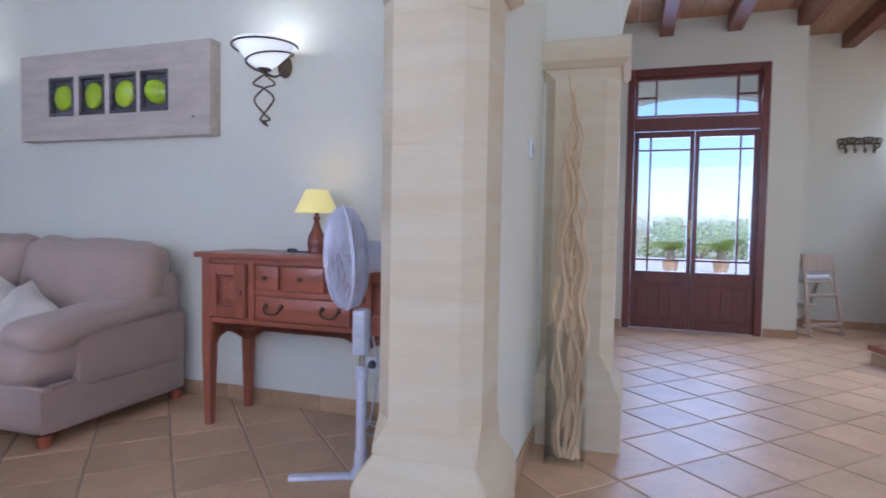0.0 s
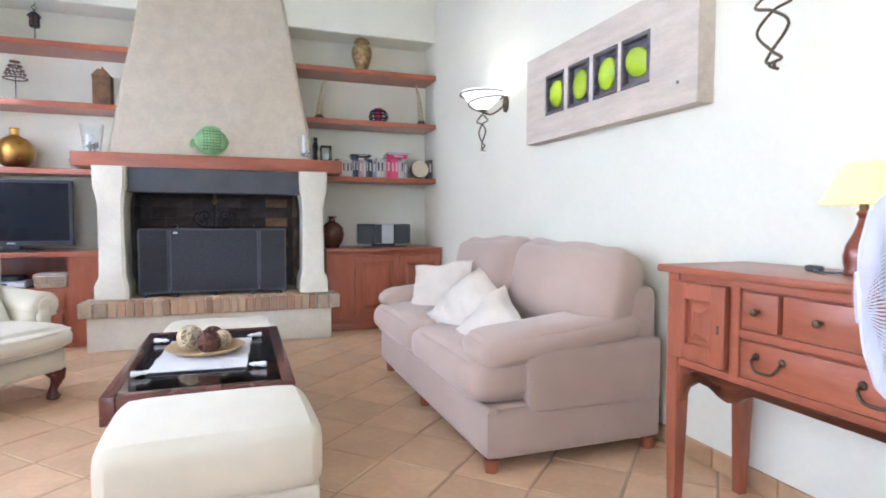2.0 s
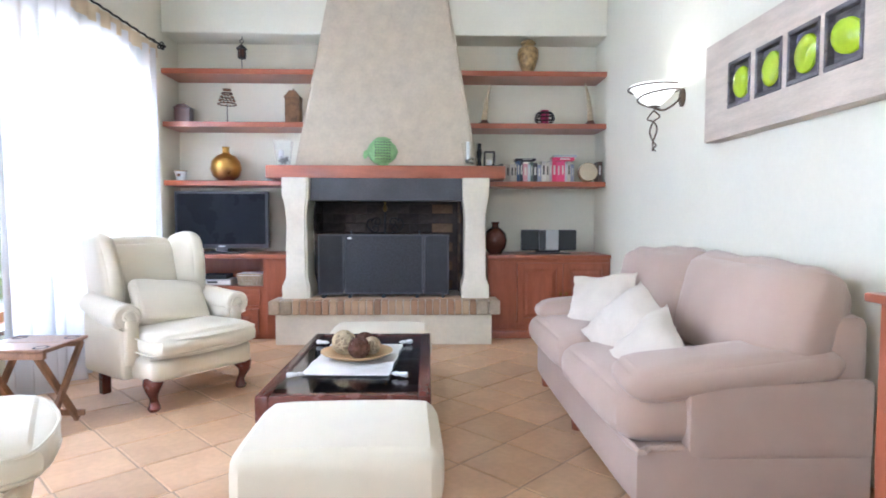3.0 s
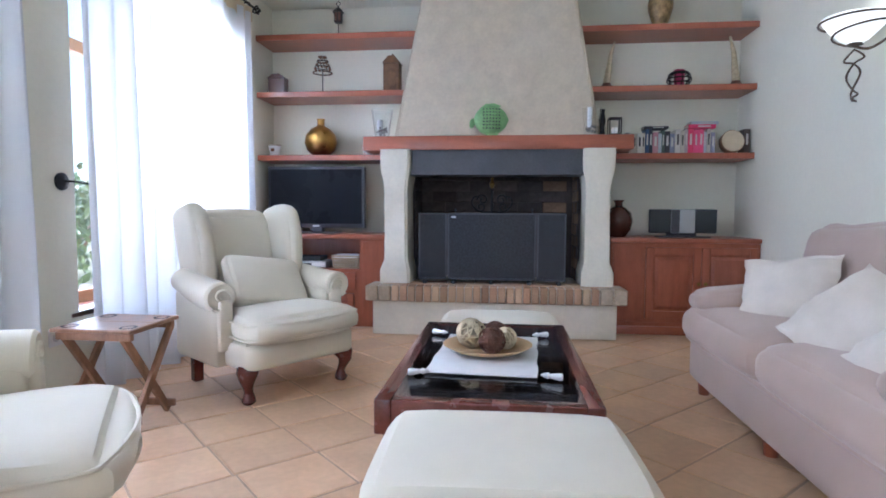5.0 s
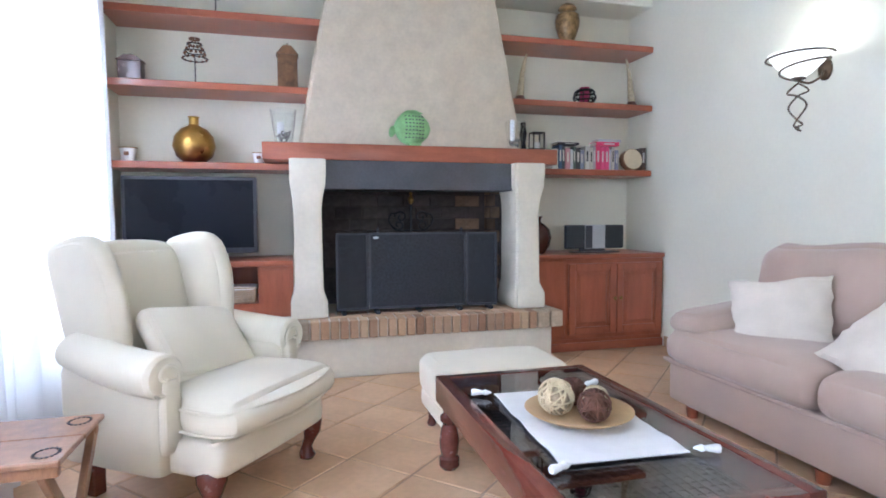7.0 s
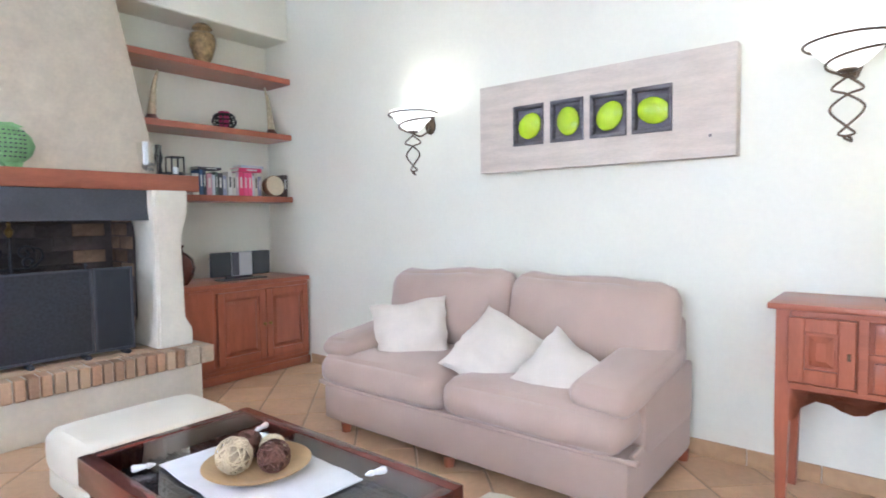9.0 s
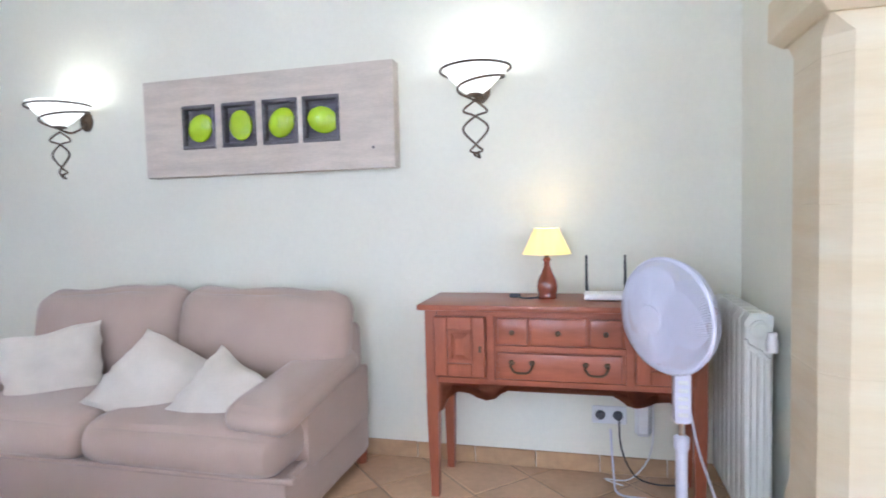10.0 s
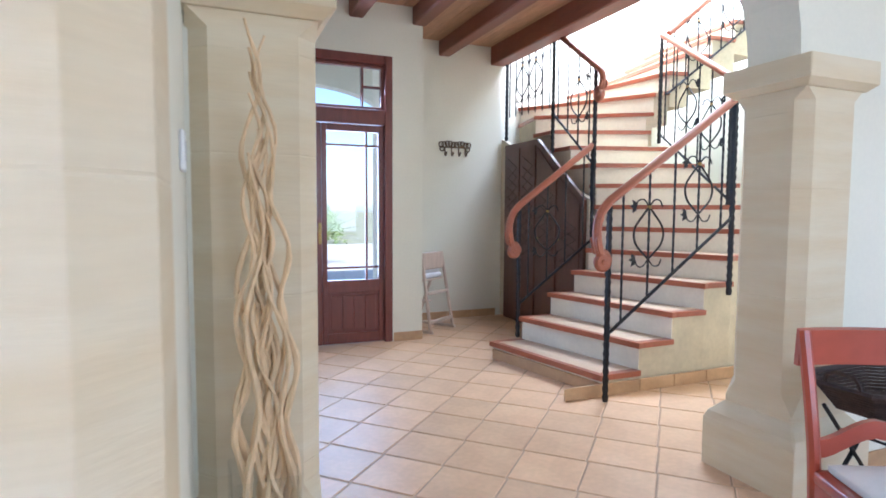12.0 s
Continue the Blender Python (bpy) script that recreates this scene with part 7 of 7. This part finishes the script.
def basket_stand():
    b = thing("basket_stand", pose(2.53, 3.0, 0), "dark wicker tray basket on crossed iron legs", "basket stand")
    w, d, z0, h = 0.60, 0.42, 0.50, 0.10

    def rim(f, z):
        return [(sx * w / 2 * f, sy * d / 2 * f, z) for sx, sy in ((-0.55, -1), (0.55, -1), (1, -0.5), (1, 0.5), (0.55, 1), (-0.55, 1), (-1, 0.5), (-1, -0.5))]

    bm = bmesh.new()
    for k in range(9):
        tube(bm, rim(0.72 + 0.28 * k / 8, z0 + h * k / 8), 0.0075, 5, True)
    part("side_weave", bm, DARKWICKER, b)
    part("rim", tubed(rim(1.02, z0 + h + 0.006), 0.013, 6, True), DARKWICKER, b, "thick plaited rim")
    bm = bmesh.new()
    for i in range(22):
        y = -d * 0.35 + d * 0.70 * i / 21
        half = w * 0.36 * (1 if abs(y) < d * 0.19 else 1 - (abs(y) - d * 0.19) / (d * 0.36))
        tube(bm, [(-half + 2 * half * q / 12, y, z0 + 0.004 + 0.004 * (-1) ** (q + i)) for q in range(13)], 0.008, 5)
    part("base_weave", bm, DARKWICKER, b)
    for s in (-1, 1):
        part("handle", tubed(curve_pts([(s * w * 0.5, -0.07, z0 + h), (s * w * 0.53, -0.05, z0 + h + 0.06), (s * w * 0.53, 0.05, z0 + h + 0.06), (s * w * 0.5, 0.07, z0 + h)], 4), 0.009, 6), DARKWICKER, b)
        for q in (-0.13, 0.13):
            part("leg", tubed([(s * 0.23, q + s * 0.012, z0 - 0.004), (-s * 0.21, q + s * 0.012, 0.0)], 0.009, 6), IRON, b)
        part("stretcher", tubed([(s * 0.11, -0.14, 0.375), (s * 0.11, 0.14, 0.375)], 0.006, 6), IRON, b)


basket_stand()


# ---- outdoors, seen through the door and window ----
def palm(x, y, s):
    p = thing("potted_palm", pose(x, y, -0.02), "young sago palm in a terracotta pot on the terrace", "palm")
    part("pot", lathed([(0.14, 0), (0.19, 0.30), (0.21, 0.32), (0.20, 0.36), (0.17, 0.34)], 20), TILE_REST, p)
    part("trunk", lathed([(0.09, 0.3), (0.11, 0.42), (0.08, 0.58)], 12), WICKER, p)
    bm = bmesh.new()
    rng = random.Random(3)
    for k in range(34):
        a, el = rng.uniform(0, 6.3), rng.uniform(0.15, 1.2)
        ln = rng.uniform(0.5, 0.75) * s
        base = Vector((0, 0, 0.56))
        d = Vector((math.cos(a) * math.cos(el), math.sin(a) * math.cos(el), math.sin(el)))
        pts = [base + d * ln * t - Vector((0, 0, 0.28 * t * t)) for t in [i / 6 for i in range(7)]]
        tube(bm, pts, [0.007 * (1 - 0.12 * i) for i in range(7)], 4)
        side = d.cross(Vector((0, 0, 1))).normalized()
        for i in range(1, 7):
            for q in (0.0, 0.5):
                c = pts[i - 1].lerp(pts[i], q)
                for sg in (-1, 1):
                    tip = c + side * sg * 0.15 * s * (1 - 0.1 * i) + d * 0.08 + Vector((0, 0, 0.03))
                    v = [bm.verts.new(c), bm.verts.new(c + d * 0.02), bm.verts.new(tip)]
                    bm.faces.new(v)
    part("crown", bm, LEAF, p, smooth=False)


palm(1.25, 15.2, 2.0)
palm(2.4, 15.5, 1.9)


def hedge(name, x0, x1, y0, y1, h, seed, label):
    t = thing(name, pose((x0 + x1) / 2, (y0 + y1) / 2, -0.17), label, "shrub", "garden shrubs")
    rng = random.Random(seed)
    bm = bmesh.new()
    hx, hy = (x1 - x0) / 2, (y1 - y0) / 2
    for i in range(2600):
        u, v, w = rng.uniform(-1, 1), rng.uniform(-1, 1), rng.random() ** 0.7
        top = h * (0.75 + 0.25 * noise.noise(Vector((u * 3 + seed, v * 3, 0))))
        p = Vector((u * hx * (1 - 0.25 * w), v * hy * (1 - 0.3 * w), w * top))
        q = Euler((rng.uniform(0, 6.3), rng.uniform(0, 6.3), rng.uniform(0, 6.3))).to_matrix()
        s = rng.uniform(0.05, 0.11)
        bm.faces.new([bm.verts.new(p + q @ Vector(c) * s) for c in ((-1, 0, 0), (0, -0.5, 0.1), (1, 0, 0), (0, 0.5, 0.1))])
    part("crown", bm, SHRUB, t, smooth=False)
    bm = bmesh.new()
    for i in range(6):
        a = i * 1.05
        tube(bm, [(0.1 * math.cos(a), 0.1 * math.sin(a), 0), (hx * 0.4 * math.cos(a), hy * 0.4 * math.sin(a), h * 0.5)], [0.03, 0.015], 5)
    part("stems", bm, WALNUT, t)


hedge("shrub", -4.0, 0.4, 24, 27, 1.7, 1, "large green garden shrub beyond the terrace")
hedge("shrub", 0.6, 5.5, 25, 28, 2.0, 2, "large green garden shrub beyond the terrace")
hedge("shrub", -6.6, -3.4, -6.4, -4.0, 2.4, 3, "leafy garden shrub outside the window")
hedge("shrub", -11.5, -6.2, -7.4, -4.2, 2.1, 4, "tall leafy garden shrub outside the window")
# porch with a wide flat arch and a roof
arch_wall("wall_porch", "y", -1.4, 4.4, 3.9, -0.1, 2.75, 2.95, 0.42, 11.2, 11.45, PLASTER, "white porch wall with a wide flat arch")
structure("ceiling_porch", boxed(-1.4, 1.70, 7.16, 11.19, 3.75, 3.9), CEILING, "white porch ceiling")
structure("ceiling_porch_side", boxed(1.705, 4.4, 8.01, 11.19, 3.75, 3.9), CEILING, "white porch ceiling")


# ---- skirting tiles ----
def skirting(axis, u0, u1, w, sign, parent):
    """A row of terracotta tiles along the foot of a wall."""
    ln = abs(u1 - u0)
    n = max(1, round(ln / 0.33))
    s = ln / n
    bm = boxed(-s / 2 + 0.002, s / 2 - 0.002, 0, 0.012, 0, 0.088, 0.003)
    proto = part("skirting_tile", bm, TILE_BASE, parent, smooth=False)
    for i in range(n):
        ob = proto if i == 0 else proto.copy()
        if i:
            scene.collection.objects.link(ob)
        u = min(u0, u1) + s * (i + 0.5)
        if axis == "x":
            ob.matrix_local = pose(u, w, 0, 0, 0, 0 if sign > 0 else 180)
        else:
            ob.matrix_local = pose(w, u, 0, 0, 0, -90 if sign > 0 else 90)


def skirts():
    b = thing("baseboard", pose(0, 0, 0), "terracotta tile skirting along the walls", "skirting", kind="structure")
    skirting("x", -5.5, -0.36, NORTH, -1, b)
    skirting("x", -5.5, -0.10, SOUTH, 1, b)
    skirting("y", 2.45, 3.29, -0.35, -1, b)
    skirting("y", 2.45, 3.29, -0.10, 1, b)
    skirting("x", 1.62, 1.92, 6.89, -1, b)
    skirting("x", -1.4, 0.25, 6.89, -1, b)
    skirting("y", 6.90, 7.78, 1.92, 1, b)
    skirting("x", 1.93, 3.22, 7.80, -1, b)
    skirting("x", 2.80, 4.59, 3.35, -1, b)


skirts()


# ---- bricks of the hearth and fire chamber ----
def shared(name, me, parent, m, label=""):
    ob = new(name, me)
    ob.parent = parent
    ob.matrix_local = m
    return ob


def mesh_of(bm, mat, name):
    me = bpy.data.meshes.new(name)
    bmesh.ops.recalc_face_normals(bm, faces=bm.faces)
    bm.to_mesh(me)
    bm.free()
    me.materials.append(mat)
    return me


rng = random.Random(21)
N_BRICK = 25
pitch = 1.64 / N_BRICK
brick_me = mesh_of(boxed(-0.06, 0.06, -pitch / 2 + 0.005, pitch / 2 - 0.005, 0, 0.126, 0.005), BRICK, "brick")
for i in range(N_BRICK):
    shared("brick", brick_me, HEARTH, pose(-0.055 + rng.uniform(-0.003, 0.003), -0.82 + pitch * (i + 0.5), 0.279 + rng.uniform(-0.001, 0.002), rng.uniform(-0.6, 0.6), 0, rng.uniform(-0.8, 0.8)))
END_STONE = material("worn_tan_stone", (0.60, 0.49, 0.36), 0.85, vary=0.15, scale=9, fine=50, bump=0.4, random_ob=0.08)
end_me = mesh_of(boxed(-0.17, 0.0, -0.05, 0.05, 0, 0.125, 0.012, 2), END_STONE, "end_stone")
for y in (-0.98, -0.875, 0.875, 0.98):
    shared("end_stone", end_me, HEARTH, pose(0.008, y, 0.279))
back_me = mesh_of(boxed(-0.055, 0.055, -0.11, 0.11, 0, 0.012, 0.003), BRICK, "paving_brick")
for r in range(2):
    for i in range(8):
        shared("paving_brick", back_me, HEARTH, pose(-0.18 - r * 0.117, -0.80 + i * 0.23 + 0.06 * r, 0.394))
# right-hand bricks coloured as the lit side; left and back carry soot and shade
LIT_SIDE_BRICK = material("lit_side_smoked_firebrick", (0.25, 0.155, 0.095), 0.9, vary=0.2, scale=7, fine=40, bump=0.3, random_ob=0.35)
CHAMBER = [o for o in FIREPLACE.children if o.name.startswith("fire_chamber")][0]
fb_me = mesh_of(boxed(-0.105, 0.105, 0, 0.012, -0.045, 0.045, 0.004), LIT_SIDE_BRICK, "firebrick")
sb_me = mesh_of(boxed(-0.105, 0.105, 0, 0.012, -0.045, 0.045, 0.004), SOOT_SHADE, "firebrick")
for r in range(11):
    for i in range(2):
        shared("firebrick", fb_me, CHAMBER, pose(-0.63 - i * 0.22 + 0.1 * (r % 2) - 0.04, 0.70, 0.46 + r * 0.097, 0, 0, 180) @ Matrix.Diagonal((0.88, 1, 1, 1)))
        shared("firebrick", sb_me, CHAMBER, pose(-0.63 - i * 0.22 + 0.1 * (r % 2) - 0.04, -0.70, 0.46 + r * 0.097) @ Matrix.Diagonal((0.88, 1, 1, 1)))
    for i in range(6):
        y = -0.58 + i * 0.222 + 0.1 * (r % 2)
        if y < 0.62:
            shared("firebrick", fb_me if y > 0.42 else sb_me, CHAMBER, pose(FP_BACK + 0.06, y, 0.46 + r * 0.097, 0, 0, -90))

# ---- floor tiles, laid diagonally ----
PITCH, GAP = 0.338, 0.006
R2 = math.sqrt(0.5)


def cut(poly, axis, value, keep_less):
    """Cuts a flat outline at a line x or y = value."""
    out = []
    for i, p in enumerate(poly):
        q = poly[(i + 1) % len(poly)]
        a, b = (p[axis] <= value) == keep_less, (q[axis] <= value) == keep_less
        if a:
            out.append(p)
        if a != b:
            t = (value - p[axis]) / (q[axis] - p[axis])
            out.append((p[0] + (q[0] - p[0]) * t, p[1] + (q[1] - p[1]) * t))
    return out


def tile_bm(bm, poly, cx, cy, z=0.0):
    """One tile: a flat top with a slightly fallen edge."""
    lo = [bm.verts.new((x, y, z - 0.0055)) for x, y in poly]
    hi = [bm.verts.new((x + (cx - x) * 0.03, y + (cy - y) * 0.03, z)) for x, y in poly]
    bm.faces.new(hi)
    for i in range(len(poly)):
        j = (i + 1) % len(poly)
        bm.faces.new((lo[i], lo[j], hi[j], hi[i]))


floor_ob = bpy.data.objects["floor"]
h = (PITCH - GAP) / 2
whole = [(0, -2 * h * R2), (2 * h * R2, 0), (0, 2 * h * R2), (-2 * h * R2, 0)]
bm = bmesh.new()
tile_bm(bm, whole, 0, 0)
tile_me = mesh_of(bm, TILE, "floor_tile")
rest = bmesh.new()
rng = random.Random(8)
count = 0
x0, x1, y0, y1 = -6.1, 6.2, -3.1, 7.8
for i in range(-45, 46):
        for j in range(-45, 46):
            # the joints running one way stray from the walls by one degree
            a = -2.10 + (i + 0.5) * 0.34006
            b = -2.815 + (j + 0.5) * PITCH - 0.0178 * (a + 1.27)
            cx, cy = (a + b) * R2, (a - b) * R2
            if not (x0 - 0.3 < cx < x1 + 0.3 and y0 - 0.3 < cy < y1 + 0.3) or (cy < 3.2 and cx > 4.9) or (cy > 3.8 and cx < -1.7):
                continue
            near = (-4.55, 0.3, -0.9, 3.1) if cy < 3.4 else (-0.4, 2.9, 3.4, 6.3)
            poly = [(cx + p, cy + q) for p, q in whole]
            inside = all(x0 < p < x1 and y0 < q < y1 for p, q in poly)
            if inside and near[0] < cx < near[1] and near[2] < cy < near[3] and count < 300:
                shared("floor_tile", tile_me, floor_ob, pose(cx, cy, rng.uniform(-0.0006, 0.0006), rng.uniform(-0.1, 0.1), rng.uniform(-0.1, 0.1), 90 * rng.randrange(4) - 0.5))
                count += 1
                continue
            for axis, value, less in ((0, x0, False), (0, x1, True), (1, y0, False), (1, y1, True)):
                if poly:
                    poly = cut(poly, axis, value, less)
            if len(poly) > 2:
                tile_bm(rest, poly, sum(p[0] for p in poly) / len(poly), sum(p[1] for p in poly) / len(poly), rng.uniform(-0.0006, 0.0006))
tagged(part("tile_field", rest, TILE_REST, floor_ob, "terracotta floor tiles laid diagonally", smooth=False), kind="stuff")
